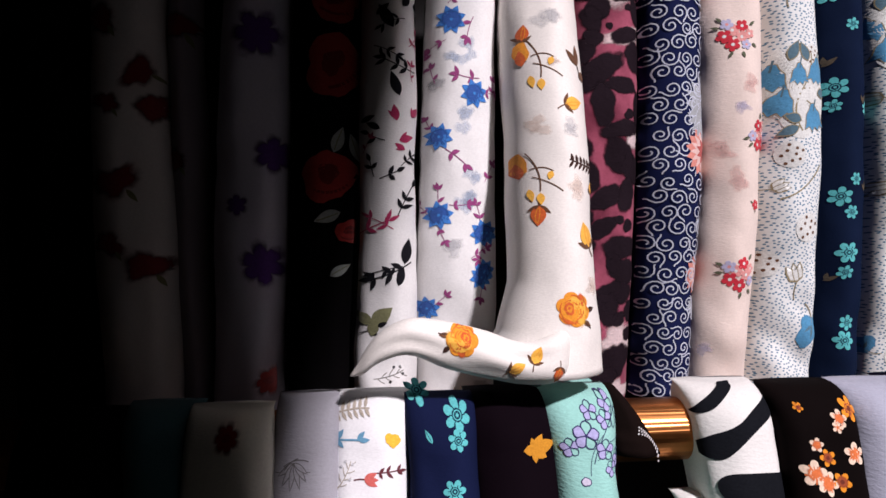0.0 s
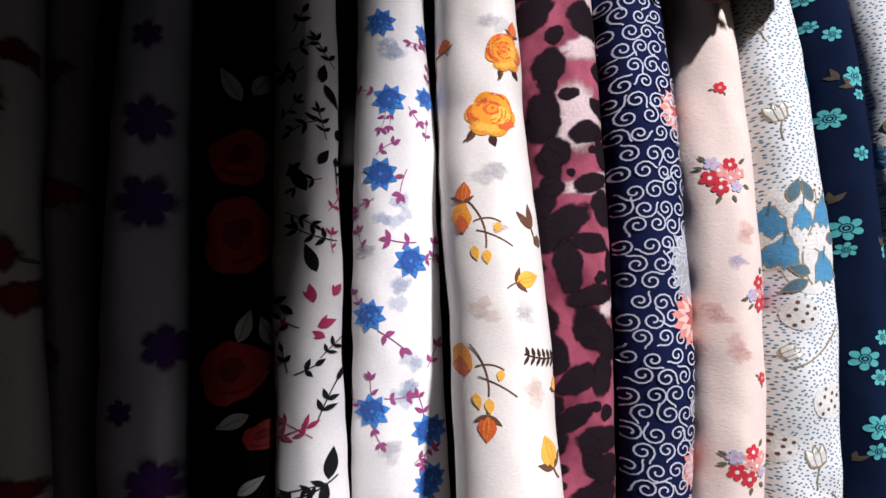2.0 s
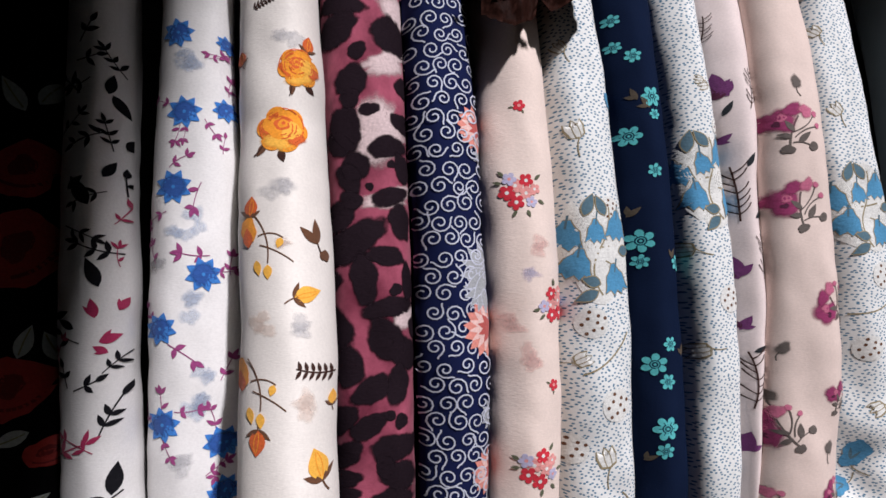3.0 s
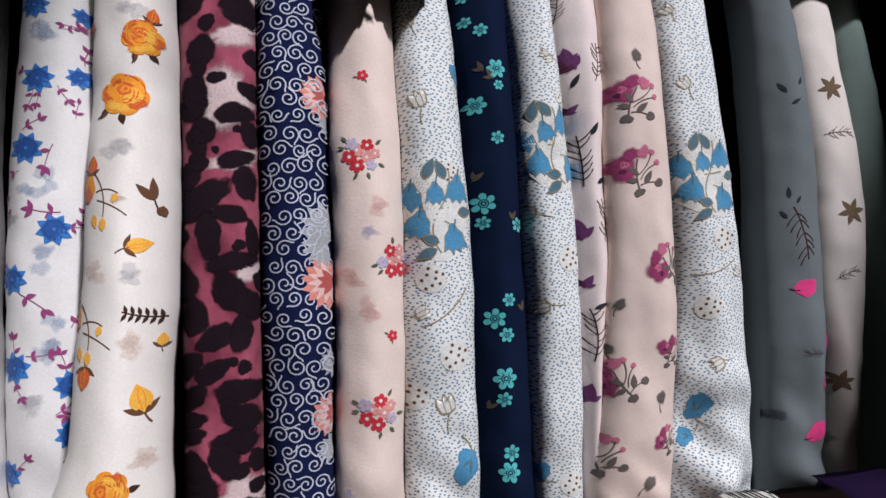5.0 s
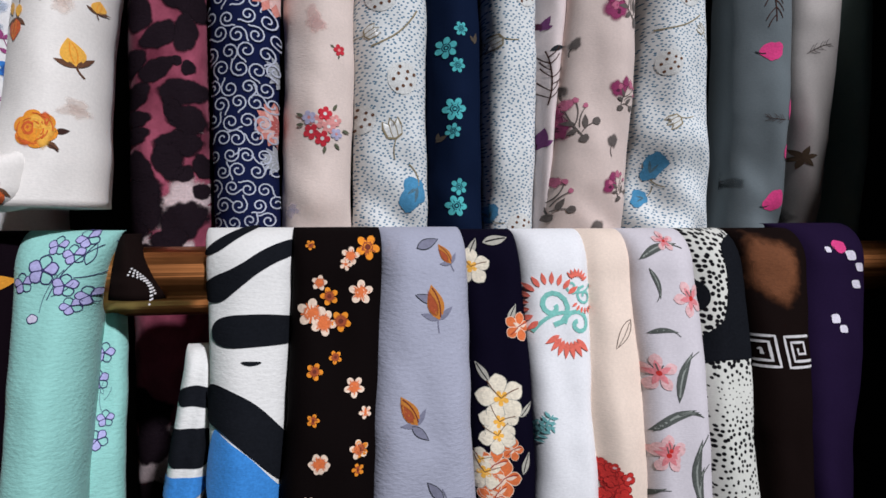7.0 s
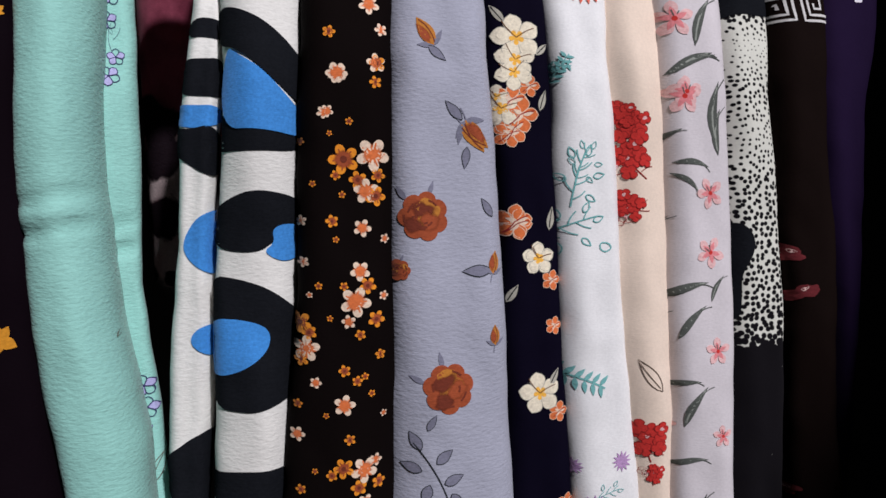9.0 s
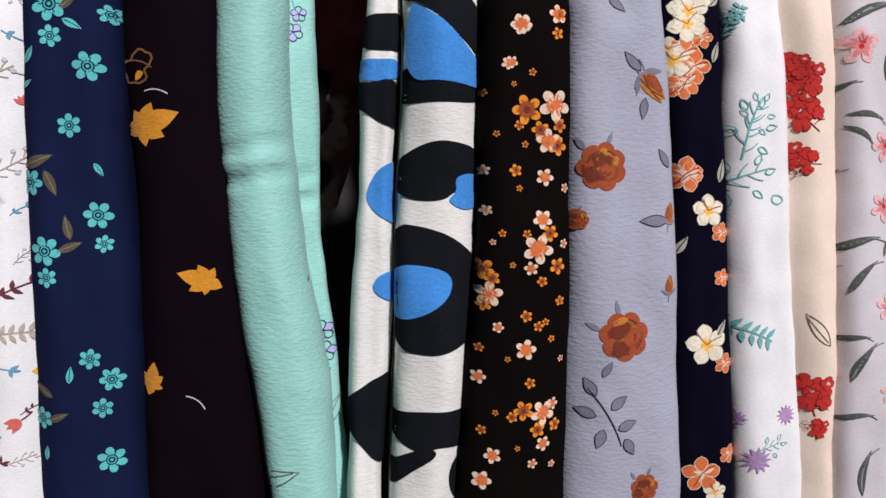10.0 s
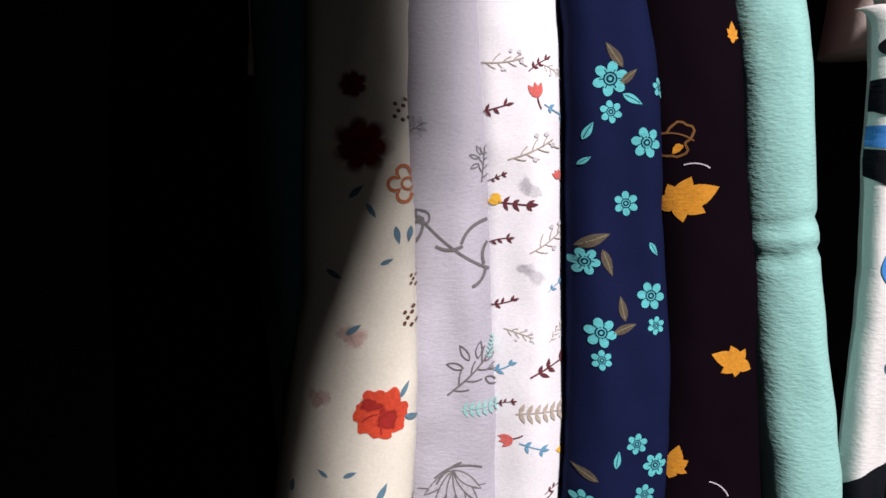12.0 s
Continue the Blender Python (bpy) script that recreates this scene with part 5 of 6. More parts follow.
prints("U5", [("blue", 0.147, 1.767, 0.0214, 0), ("blue", 0.148, 1.833, 0.0173, 0), ("msprig", 0.151, 1.791, 0.0183, 80), ("msprig", 0.085, 1.638, 0.0204, 100), ("msprig", 0.15, 1.626, 0.0204, 80), ("msprig", 0.141, 1.817, 0.0153, 20), ("msprig", 0.095, 1.775, 0.0183, 150), ("msprig", 0.112, 1.744, 0.0173, 260), ("sm_blue", 0.121, 1.807, 0.0305, 0), ("sm_blue", 0.107, 1.652, 0.0305, 0)])
prints("U5", [("blue", 0.137, 1.469, 0.0284, 0), ("blue", 0.136, 1.421, 0.0261, 0), ("msprig", 0.132, 1.491, 0.0237, 100), ("msprig", 0.135, 1.448, 0.0237, 30), ("sm_blue", 0.119, 1.502, 0.0415, 0)])
prints("U5", [("blue", 0.079, 1.387, 0.026, 0), ("msprig", 0.093, 1.396, 0.0213, 40), ("blue", 0.14, 1.428, 0.026, 0), ("msprig", 0.136, 1.407, 0.0236, 260)])
prints("U6", [("rose", 0.198, 1.738, 0.0458, 0), ("rose", 0.213, 1.794, 0.0378, 30), ("obud", 0.222, 1.815, 0.0213, 80), ("obud", 0.171, 1.668, 0.0244, 80), ("twig", 0.179, 1.64, 0.051, 0), ("brleaf", 0.224, 1.641, 0.0371, 100), ("ybud", 0.211, 1.594, 0.03, 10), ("fern", 0.22, 1.535, 0.0319, 170), ("ybud", 0.232, 1.51, 0.0166, 80), ("twig", 0.172, 1.524, 0.0485, 0), ("obud", 0.174, 1.487, 0.0269, 260), ("ybud", 0.22, 1.461, 0.0343, 100), ("obud", 0.165, 1.808, 0.0174, 90), ("fern", 0.185, 1.855, 0.0194, 20), ("sm_peach", 0.178, 1.573, 0.036, 0), ("sm_peach", 0.216, 1.507, 0.0415, 0)])
prints("U6", [("sm_grey", 0.204, 1.825, 0.0388, 0), ("sm_grey", 0.191, 1.686, 0.0425, 0), ("sm_peach", 0.197, 1.639, 0.0232, 0)])
prints("U6", [("rose", 0.198, 1.397, 0.034, 90), ("ybud", 0.247, 1.399, 0.033, 260), ("sm_peach", 0.222, 1.418, 0.0352, 0), ("sm_grey", 0.208, 1.568, 0.032, 0)])
prints("U7", [("pale", 0.292, 1.682, 0.0716, 11, 0.2), ("pale", 0.303, 1.571, 0.0326, 15, 0.49), ("pale", 0.294, 1.419, 0.0272, -17, 0.32), ("pale", 0.287, 1.345, 0.076, 29, 0.51), ("pale", 0.291, 1.292, 0.054, 13, 0.4), ("pale", 0.241, 1.303, 0.0634, 17, 0.23), ("pale", 0.296, 1.814, 0.0748, 25, 0.25), ("pale", 0.285, 1.744, 0.0839, -125, 0.45), ("pale", 0.283, 1.744, 0.071, -11, 0.63), ("pale", 0.312, 1.867, 0.0572, 36, 0.51), ("pale", 0.243, 1.056, 0.0918, 24, 0.6), ("pale", 0.234, 0.982, 0.1018, 53, 0.66), ("pale", 0.257, 1.076, 0.0781, -107, 0.7), ("spot", 0.246, 1.666, 0.048, 45, 0.42), ("spot", 0.302, 1.66, 0.0419, -78, 0.44)])
prints("U7", [("spot", 0.257, 1.641, 0.0822, 29, 0.32), ("spot", 0.234, 1.604, 0.0383, 62, 0.51), ("spot", 0.267, 1.607, 0.0554, -81, 0.39), ("spot", 0.287, 1.628, 0.0466, -9, 0.31), ("spot", 0.307, 1.604, 0.0442, -84, 0.21), ("spot", 0.288, 1.581, 0.055, 10, 0.3), ("spot", 0.295, 1.597, 0.015, 17, 0.6), ("spot", 0.24, 1.565, 0.0533, -70, 0.46), ("spot", 0.285, 1.552, 0.0511, -56, 0.54), ("spot", 0.302, 1.538, 0.0451, -44, 0.48), ("spot", 0.314, 1.561, 0.0286, -71, 0.37), ("spot", 0.252, 1.528, 0.0446, -97, 0.48), ("spot", 0.271, 1.507, 0.0461, 31, 0.44), ("spot", 0.295, 1.511, 0.0457, -94, 0.39), ("spot", 0.246, 1.481, 0.0344, 59, 0.52)])
prints("U7", [("spot", 0.267, 1.474, 0.0443, 27, 0.4), ("spot", 0.287, 1.483, 0.012, -37, 0.85), ("spot", 0.297, 1.477, 0.0161, 27, 0.96), ("spot", 0.23, 1.506, 0.022, -79, 0.53), ("spot", 0.244, 1.448, 0.0434, 30, 0.44), ("spot", 0.245, 1.427, 0.0364, 4, 0.39), ("spot", 0.291, 1.453, 0.0566, 2, 0.38), ("spot", 0.294, 1.427, 0.0424, -5, 0.55), ("spot", 0.281, 1.437, 0.0282, -67, 0.5), ("spot", 0.242, 1.41, 0.0428, 6, 0.33), ("spot", 0.286, 1.403, 0.057, 3, 0.36), ("spot", 0.247, 1.379, 0.0408, -56, 0.57), ("spot", 0.276, 1.385, 0.0481, -73, 0.48), ("spot", 0.29, 1.373, 0.023, 34, 0.62), ("spot", 0.307, 1.381, 0.0322, -75, 0.45)])
prints("U7", [("spot", 0.305, 1.356, 0.02, -28, 0.66), ("spot", 0.244, 1.352, 0.061, 0, 0.55), ("spot", 0.241, 1.333, 0.0705, 14, 0.56), ("spot", 0.234, 1.314, 0.0444, 13, 0.54), ("spot", 0.287, 1.325, 0.062, 34, 0.46), ("spot", 0.274, 1.307, 0.041, 13, 0.51), ("spot", 0.246, 1.292, 0.037, 18, 0.43), ("spot", 0.301, 1.841, 0.0452, 13, 0.71), ("spot", 0.251, 1.848, 0.0474, 42, 0.57), ("spot", 0.257, 1.872, 0.0508, -8, 0.36), ("spot", 0.268, 1.824, 0.0231, 38, 0.57), ("spot", 0.262, 1.795, 0.0422, 63, 0.52), ("spot", 0.26, 1.778, 0.0235, 40, 0.65), ("spot", 0.277, 1.766, 0.0225, 10, 0.47), ("spot", 0.256, 1.749, 0.0517, -78, 0.45)])
prints("U7", [("spot", 0.25, 1.734, 0.0302, -67, 0.58), ("spot", 0.308, 1.755, 0.0267, -31, 0.6), ("spot", 0.313, 1.791, 0.0263, -21, 0.61), ("spot", 0.263, 1.712, 0.0358, 50, 0.59), ("spot", 0.257, 1.702, 0.0352, -61, 0.53), ("spot", 0.293, 1.73, 0.0454, 13, 0.39), ("spot", 0.307, 1.711, 0.0344, -73, 0.43), ("spot", 0.296, 1.714, 0.0097, -10, 0.73), ("spot", 0.275, 1.693, 0.0091, -25, 0.89), ("spot", 0.293, 1.683, 0.045, 12, 0.31), ("spot", 0.258, 1.681, 0.0237, -39, 0.64), ("spot", 0.234, 1.129, 0.0411, 27, 0.67), ("spot", 0.243, 1.083, 0.0632, 52, 0.56), ("spot", 0.245, 1.114, 0.0607, 44, 0.45), ("spot", 0.237, 1.015, 0.0555, 29, 0.72)])
prints("U7", [("spot", 0.207, 0.948, 0.0355, -78, 0.69), ("spot", 0.239, 0.944, 0.0243, -43, 0.64)])
prints("U8", [("pinkfl", 0.38, 1.748, 0.0461, 0), ("pinkfl", 0.382, 1.558, 0.0547, 0), ("pinkfl", 0.383, 1.423, 0.0461, 0), ("greyfan", 0.384, 1.61, 0.0634, 160), ("greyfan", 0.378, 1.595, 0.0461, 200), ("greyfan", 0.387, 1.476, 0.0346, 200), ("greyfan", 0.383, 1.387, 0.0346, 160), ("greyfan", 0.389, 1.722, 0.0346, 200)])
prints("U9", [("redcl", 0.419, 1.687, 0.0479, 0), ("redcl", 0.45, 1.578, 0.0456, 60), ("redcl", 0.428, 1.423, 0.0502, 20), ("redone", 0.445, 1.5, 0.0164, 0), ("redone", 0.423, 1.771, 0.0164, 30), ("sm_pink", 0.439, 1.63, 0.035, 0), ("sm_pink", 0.42, 1.526, 0.0409, 0), ("sm_pink", 0.408, 1.561, 0.035, 0), ("sm_lil", 0.424, 1.604, 0.0292, 0), ("sm_lil", 0.395, 1.339, 0.0234, 0)])
prints("U10", [("bells", 0.497, 1.628, 0.112, 0), ("tulip", 0.485, 1.741, 0.0365, 20), ("tulip", 0.505, 1.414, 0.0423, 20), ("tulip", 0.473, 1.518, 0.0294, 300), ("bell", 0.527, 1.78, 0.0294, 80), ("bell", 0.525, 1.358, 0.05, 250), ("dots", 0.488, 1.557, 0.0306, 0), ("dots", 0.511, 1.475, 0.0329, 0), ("dots", 0.469, 1.433, 0.0306, 0), ("dots", 0.513, 1.669, 0.0235, 0), ("vine", 0.503, 1.525, 0.0588, 20)])
prints("U10", [("tulip", 0.48, 1.834, 0.0252, 40)])
prints("U11", [("teal", 0.55, 1.747, 0.0215, 0), ("teal", 0.573, 1.787, 0.0227, 0), ("teal", 0.574, 1.768, 0.0119, 0), ("teal", 0.57, 1.709, 0.0149, 0), ("teal", 0.553, 1.637, 0.0239, 0), ("teal", 0.552, 1.616, 0.0149, 0), ("teal", 0.59, 1.613, 0.0167, 0), ("teal", 0.56, 1.511, 0.0227, 0), ("teal", 0.575, 1.531, 0.0155, 0), ("teal", 0.572, 1.493, 0.0167, 0), ("teal", 0.569, 1.446, 0.025, 0), ("teal", 0.568, 1.423, 0.0167, 0), ("teal", 0.576, 1.363, 0.0191, 0), ("teal", 0.573, 1.342, 0.0239, 0), ("dkleaf", 0.565, 1.782, 0.0215, 120), ("dkleaf", 0.585, 1.624, 0.0179, 60)])
prints("U11", [("dkleaf", 0.558, 1.416, 0.0179, 30), ("dkleaf", 0.593, 1.525, 0.0179, 80), ("dkleaf", 0.55, 1.668, 0.0203, 40)])
prints("U11", [("teal", 0.546, 1.877, 0.0144, 0), ("teal", 0.545, 1.846, 0.0133, 0), ("teal", 0.559, 1.833, 0.0154, 0), ("dkleaf", 0.556, 1.792, 0.0205, 110)])
prints("U12", [("bells", 0.634, 1.700, 0.112, 15), ("tulip", 0.613, 1.627, 0.0334, 90), ("tulip", 0.622, 1.524, 0.0334, 110), ("tulip", 0.641, 1.803, 0.0239, 100), ("dots", 0.648, 1.574, 0.0286, 0), ("dots", 0.652, 1.758, 0.0203, 0), ("dots", 0.649, 1.32, 0.0286, 0), ("bell", 0.617, 1.332, 0.0298, 120)])
prints("U12", [("tulip", 0.636, 1.807, 0.0205, 80), ("tulip", 0.591, 1.872, 0.0226, 80)])
prints("U13", [("pleaf", 0.669, 1.806, 0.0339, 120), ("kbr2", 0.698, 1.802, 0.0484, 80), ("kbr2", 0.675, 1.686, 0.0605, 90), ("pleaf", 0.67, 1.748, 0.0181, 40), ("kleaf2", 0.689, 1.722, 0.0181, 60), ("pleaf", 0.67, 1.608, 0.0363, 100), ("kleaf2", 0.696, 1.663, 0.0181, 30), ("kbr2", 0.695, 1.617, 0.0484, 90), ("pleaf", 0.677, 1.547, 0.0218, 60), ("kbr2", 0.68, 1.486, 0.0605, 90), ("kleaf2", 0.689, 1.519, 0.0181, 20), ("pleaf", 0.676, 1.419, 0.0302, 80), ("kleaf2", 0.674, 1.781, 0.0181, 60)])
prints("U13", [("kbr2", 0.664, 1.875, 0.0355, 80), ("pleaf", 0.668, 1.812, 0.0296, 100)])
prints("U14", [("plum", 0.727, 1.753, 0.0582, 0), ("plum", 0.727, 1.67, 0.0582, 20), ("plum", 0.756, 1.562, 0.0513, 60), ("plum", 0.758, 1.466, 0.0373, 0), ("plum", 0.7, 1.435, 0.0524, 50), ("plum", 0.68, 1.351, 0.0524, 20), ("plum", 0.754, 1.365, 0.0349, 30), ("pbud", 0.749, 1.41, 0.0268, 80), ("pbud", 0.705, 1.516, 0.0221, 60), ("pbud", 0.695, 1.467, 0.0233, 100), ("pbud", 0.731, 1.313, 0.0291, 40), ("pbud", 0.739, 1.799, 0.0256, 90)])
prints("U15", [("bells", 0.838, 1.668, 0.112, 5), ("tulip", 0.826, 1.78, 0.0306, 40), ("tulip", 0.846, 1.447, 0.0343, 120), ("tulip", 0.877, 1.55, 0.0245, 60), ("bell", 0.823, 1.388, 0.0441, 90), ("bell", 0.813, 1.354, 0.0319, 200), ("dots", 0.854, 1.592, 0.0306, 0), ("dots", 0.832, 1.511, 0.0294, 0), ("vine", 0.843, 1.558, 0.0551, 0)])
prints("U15", [("tulip", 0.815, 1.877, 0.0264, 40)])
prints("U16", [("kleaf2", 0.952, 1.78, 0.0158, 120), ("kleaf2", 0.975, 1.788, 0.0134, 60), ("kleaf2", 0.965, 1.761, 0.0134, 30), ("kbr2", 0.957, 1.596, 0.0669, 280), ("kleaf2", 0.948, 1.647, 0.0146, 90), ("kleaf2", 0.941, 1.62, 0.0122, 120), ("kleaf2", 0.958, 1.638, 0.011, 60), ("pinkbud", 0.963, 1.529, 0.0316, 20), ("pinkbud", 0.996, 1.462, 0.0243, 80), ("pinkbud", 0.976, 1.35, 0.0329, 40), ("pinkbud", 0.995, 1.41, 0.0195, 80), ("kbr2", 0.969, 1.45, 0.0268, 170), ("sm_dark", 0.92, 1.381, 0.0548, 0)])
prints("U17", [("brownfl", 1.046, 1.789, 0.0352, 0), ("brownfl", 1.057, 1.624, 0.0377, 0), ("kbr2", 1.049, 1.726, 0.0377, 0), ("brownfl", 1.034, 1.406, 0.0314, 0), ("sm_dark", 1.024, 1.335, 0.044, 0), ("kbr2", 1.05, 1.542, 0.0314, 20)])
prints("L2", [("redfl", -0.0937, 0.9284, 0.0424, 0), ("dredfl", -0.1006, 1.107, 0.0407, 20), ("dredfl", -0.1055, 1.147, 0.0207, 0), ("orfl", -0.0718, 1.081, 0.0282, 0), ("sm_pink", -0.1118, 0.9786, 0.0309, 0), ("sm_pink", -0.1341, 0.9389, 0.0228, 0), ("bluleaf", -0.0955, 1.064, 0.0144, 300), ("bluleaf", -0.0793, 1.047, 0.0159, 280), ("bluleaf", -0.0866, 1.03, 0.0118, 20), ("bluleaf", -0.105, 1.077, 0.0161, 40), ("bluleaf", -0.0714, 1.047, 0.0143, 260), ("bluleaf", -0.1337, 0.8895, 0.0112, 140), ("bluleaf", -0.1154, 0.8884, 0.0126, 20), ("bluleaf", -0.0949, 0.873, 0.0185, 60), ("bluleaf", -0.1039, 0.8427, 0.0124, 60), ("bluleaf", -0.1476, 0.8416, 0.0146, 30)])
prints("L2", [("bluleaf", -0.1212, 1.023, 0.0157, 330), ("bluleaf", -0.1095, 0.9867, 0.0155, 30), ("dotk", -0.0706, 1.131, 0.0247, 0), ("dotk", -0.0688, 0.9917, 0.0217, 0), ("dotk", -0.0731, 0.8573, 0.0184, 0), ("dotk", -0.0662, 1.017, 0.0157, 0), ("sred", -0.1344, 0.8674, 0.0089, 0), ("sred", -0.119, 0.8663, 0.0088, 0), ("bluleaf", -0.1549, 0.8807, 0.0126, 80)])
prints("L2", [("dredfl", -0.075, 1.336, 0.0284, 0), ("dredfl", -0.103, 1.3, 0.0234, 0)])
prints("L3", [("glily", -0.0402, 1.04, 0.0644, 340), ("gsprig", -0.03, 0.942, 0.0454, 40), ("tealfern", -0.0237, 0.9156, 0.0286, 0), ("gflower", -0.0432, 0.8551, 0.05, 0), ("gsprig", -0.0161, 1.093, 0.0263, 80), ("gsprig", -0.0667, 1.12, 0.0177, 20), ("tealfern", -0.0138, 0.9594, 0.0166, 70)])
prints("L3", [("gflower", -0.0515, 1.261, 0.0296, 0)])
prints("L4", [("msp", -0.0067, 1.133, 0.0228, 10), ("rtulip", 0.0241, 1.142, 0.0211, 100), ("bsp", 0.0368, 1.131, 0.0173, 330), ("tsp", 0.0004, 1.168, 0.0304, 0), ("msp", 0.0051, 1.063, 0.0276, 350), ("ybd", -0.0076, 1.067, 0.0116, 0), ("msp", -0.0059, 1.036, 0.0185, 10), ("msp", -0.0045, 0.9907, 0.0199, 10), ("tsp", 0.0304, 1.036, 0.0335, 30), ("msp", 0.028, 0.942, 0.0306, 20), ("tfern", 0.0206, 0.9091, 0.0353, 0), ("rtulip", -0.001, 0.8895, 0.0192, 200), ("bsp", 0.0142, 0.884, 0.0192, 340), ("rtulip", 0.0219, 0.8416, 0.0213, 210), ("msp", 0.0313, 0.8495, 0.0164, 20), ("msp", 0.0005, 0.8061, 0.0227, 20)])
prints("L4", [("tsp", 0.0189, 1.102, 0.0362, 20), ("bsp", -0.006, 0.9431, 0.017, 20), ("tsp", 0.0363, 1.16, 0.0184, 330), ("tsp", 0.0351, 0.9675, 0.0172, 40)])
prints("L4", [("msp", -0.0065, 1.083, 0.0135, 20), ("bsp", 0.0342, 1.002, 0.013, 30), ("tsp", 0.0062, 0.9685, 0.0215, 340), ("msp", -0.0045, 0.9167, 0.0143, 10), ("ybd", 0.0367, 0.8785, 0.0083, 0), ("bsp", 0.0019, 0.8257, 0.0139, 30), ("tsp", 0.0206, 0.8107, 0.0203, 10), ("sm_grey", 0.0155, 1.011, 0.0262, 0), ("sm_grey", 0.0178, 1.075, 0.0268, 0), ("rtulip", 0.0393, 1.082, 0.0135, 120), ("msp", 0.0266, 1.164, 0.0184, 30)])
prints("L4", [("tsp", 0.032, 1.332, 0.029, 10), ("tfern", -0.003, 1.305, 0.0328, 10), ("bsp", -0.008, 1.282, 0.0305, 0), ("ybd", 0.0329, 1.284, 0.0163, 0), ("rtulip", 0.0099, 1.253, 0.0222, 0), ("msp", 0.0277, 1.258, 0.0263, 0), ("tsp", -0.0089, 1.255, 0.0252, 60)])
prints("L5", [("teal", 0.0722, 1.15, 0.0249, 0), ("teal", 0.0718, 1.127, 0.0162, 0), ("teal", 0.0965, 1.105, 0.022, 10), ("teal", 0.0812, 1.063, 0.0175, 0), ("teal", 0.0975, 0.9977, 0.0203, 20), ("teal", 0.1006, 0.9766, 0.0129, 0), ("teal", 0.052, 1.023, 0.0197, 0), ("teal", 0.0609, 0.9736, 0.0217, 10), ("teal", 0.061, 0.9543, 0.0144, 0), ("teal", 0.0857, 0.8928, 0.0156, 0), ("teal", 0.0993, 0.8763, 0.0178, 0), ("teal", 0.0914, 0.8551, 0.0153, 0), ("teal", 0.0479, 0.8495, 0.0168, 0), ("teal", 0.0941, 0.8142, 0.0204, 0), ("teal", 0.1101, 1.144, 0.0146, 0), ("olleaf", 0.0758, 1.167, 0.0216, 120)])
prints("L5", [("olleaf", 0.0848, 1.151, 0.0172, 40), ("olleaf", 0.0578, 1.038, 0.0248, 20), ("olleaf", 0.0667, 1.022, 0.0205, 290), ("olleaf", 0.0767, 0.9897, 0.0186, 100), ("olleaf", 0.0778, 0.9756, 0.0185, 20), ("olleaf", 0.05, 0.8707, 0.0193, 150), ("olleaf", 0.0604, 0.8506, 0.0176, 20), ("tlleaf", 0.0565, 1.115, 0.0153, 60), ("tlleaf", 0.088, 1.135, 0.0171, 330), ("tlleaf", 0.0715, 0.8829, 0.0147, 80), ("tlleaf", 0.0539, 1.094, 0.011, 30), ("tlleaf", 0.1001, 1.03, 0.0123, 300), ("tlleaf", 0.049, 0.8234, 0.0129, 80)])
prints("L5", [("teal", 0.057, 1.322, 0.0224, 0), ("teal", 0.089, 1.306, 0.0242, 0), ("teal", 0.0877, 1.288, 0.0173, 0), ("tlleaf", 0.0629, 1.291, 0.0125, 120), ("teal", 0.0829, 1.249, 0.019, 0)])
prints("L6", [("ochre", 0.1316, 1.064, 0.0477, 20), ("ochre", 0.164, 0.9441, 0.0364, 160), ("ochre", 0.1218, 0.8672, 0.0289, 80), ("ochline", 0.1246, 1.107, 0.0282, 40), ("ochre", 0.1722, 1.185, 0.018, 90), ("thread", 0.1386, 1.087, 0.0175, 0), ("thread", 0.1534, 0.8474, 0.0176, 330)])
prints("L6", [("ochre", 0.1638, 1.273, 0.0347, 10), ("sm_dark", 0.123, 1.322, 0.0252, 0)])
prints("L7", [("vstem", 0.2319, 1.282, 0.059, 45), ("vstem", 0.2157, 1.267, 0.0357, 60), ("violet", 0.2059, 1.284, 0.0261, 0), ("violet", 0.1915, 1.274, 0.018, 20), ("violet", 0.213, 1.303, 0.017, 10), ("violet", 0.2262, 1.296, 0.0175, 20), ("violet", 0.232, 1.309, 0.0176, 40), ("violet", 0.2224, 1.272, 0.0197, 0), ("violet", 0.2367, 1.263, 0.0173, 20), ("violet", 0.2272, 1.256, 0.0152, 30), ("vdrop", 0.202, 1.247, 0.0097, 0)])
prints("L7", [("lleaf", 0.2074, 0.7804, 0.0479, 15), ("lleaf", 0.247, 0.9431, 0.0151, 60)])
prints("L7b", [("violet", 0.228, 1.28, 0.0191, 0), ("violet", 0.2399, 1.211, 0.0186, 0), ("violet", 0.237, 1.189, 0.0183, 20), ("vstem", 0.2418, 1.175, 0.024, 85), ("violet", 0.2438, 1.158, 0.0152, 10), ("violet", 0.2385, 1.142, 0.0183, 40)])
prints("L7b", [("violet", 0.2211, 1.165, 0.0161, 0), ("violet", 0.2521, 0.8858, 0.0201, 20), ("violet", 0.2535, 0.8672, 0.0198, 0), ("violet", 0.2517, 0.8496, 0.0115, 10), ("lleaf", 0.2586, 0.8148, 0.0311, 65)])
prints("L7c", [("dotarc", 0.275, 1.273, 0.0302, 340)])
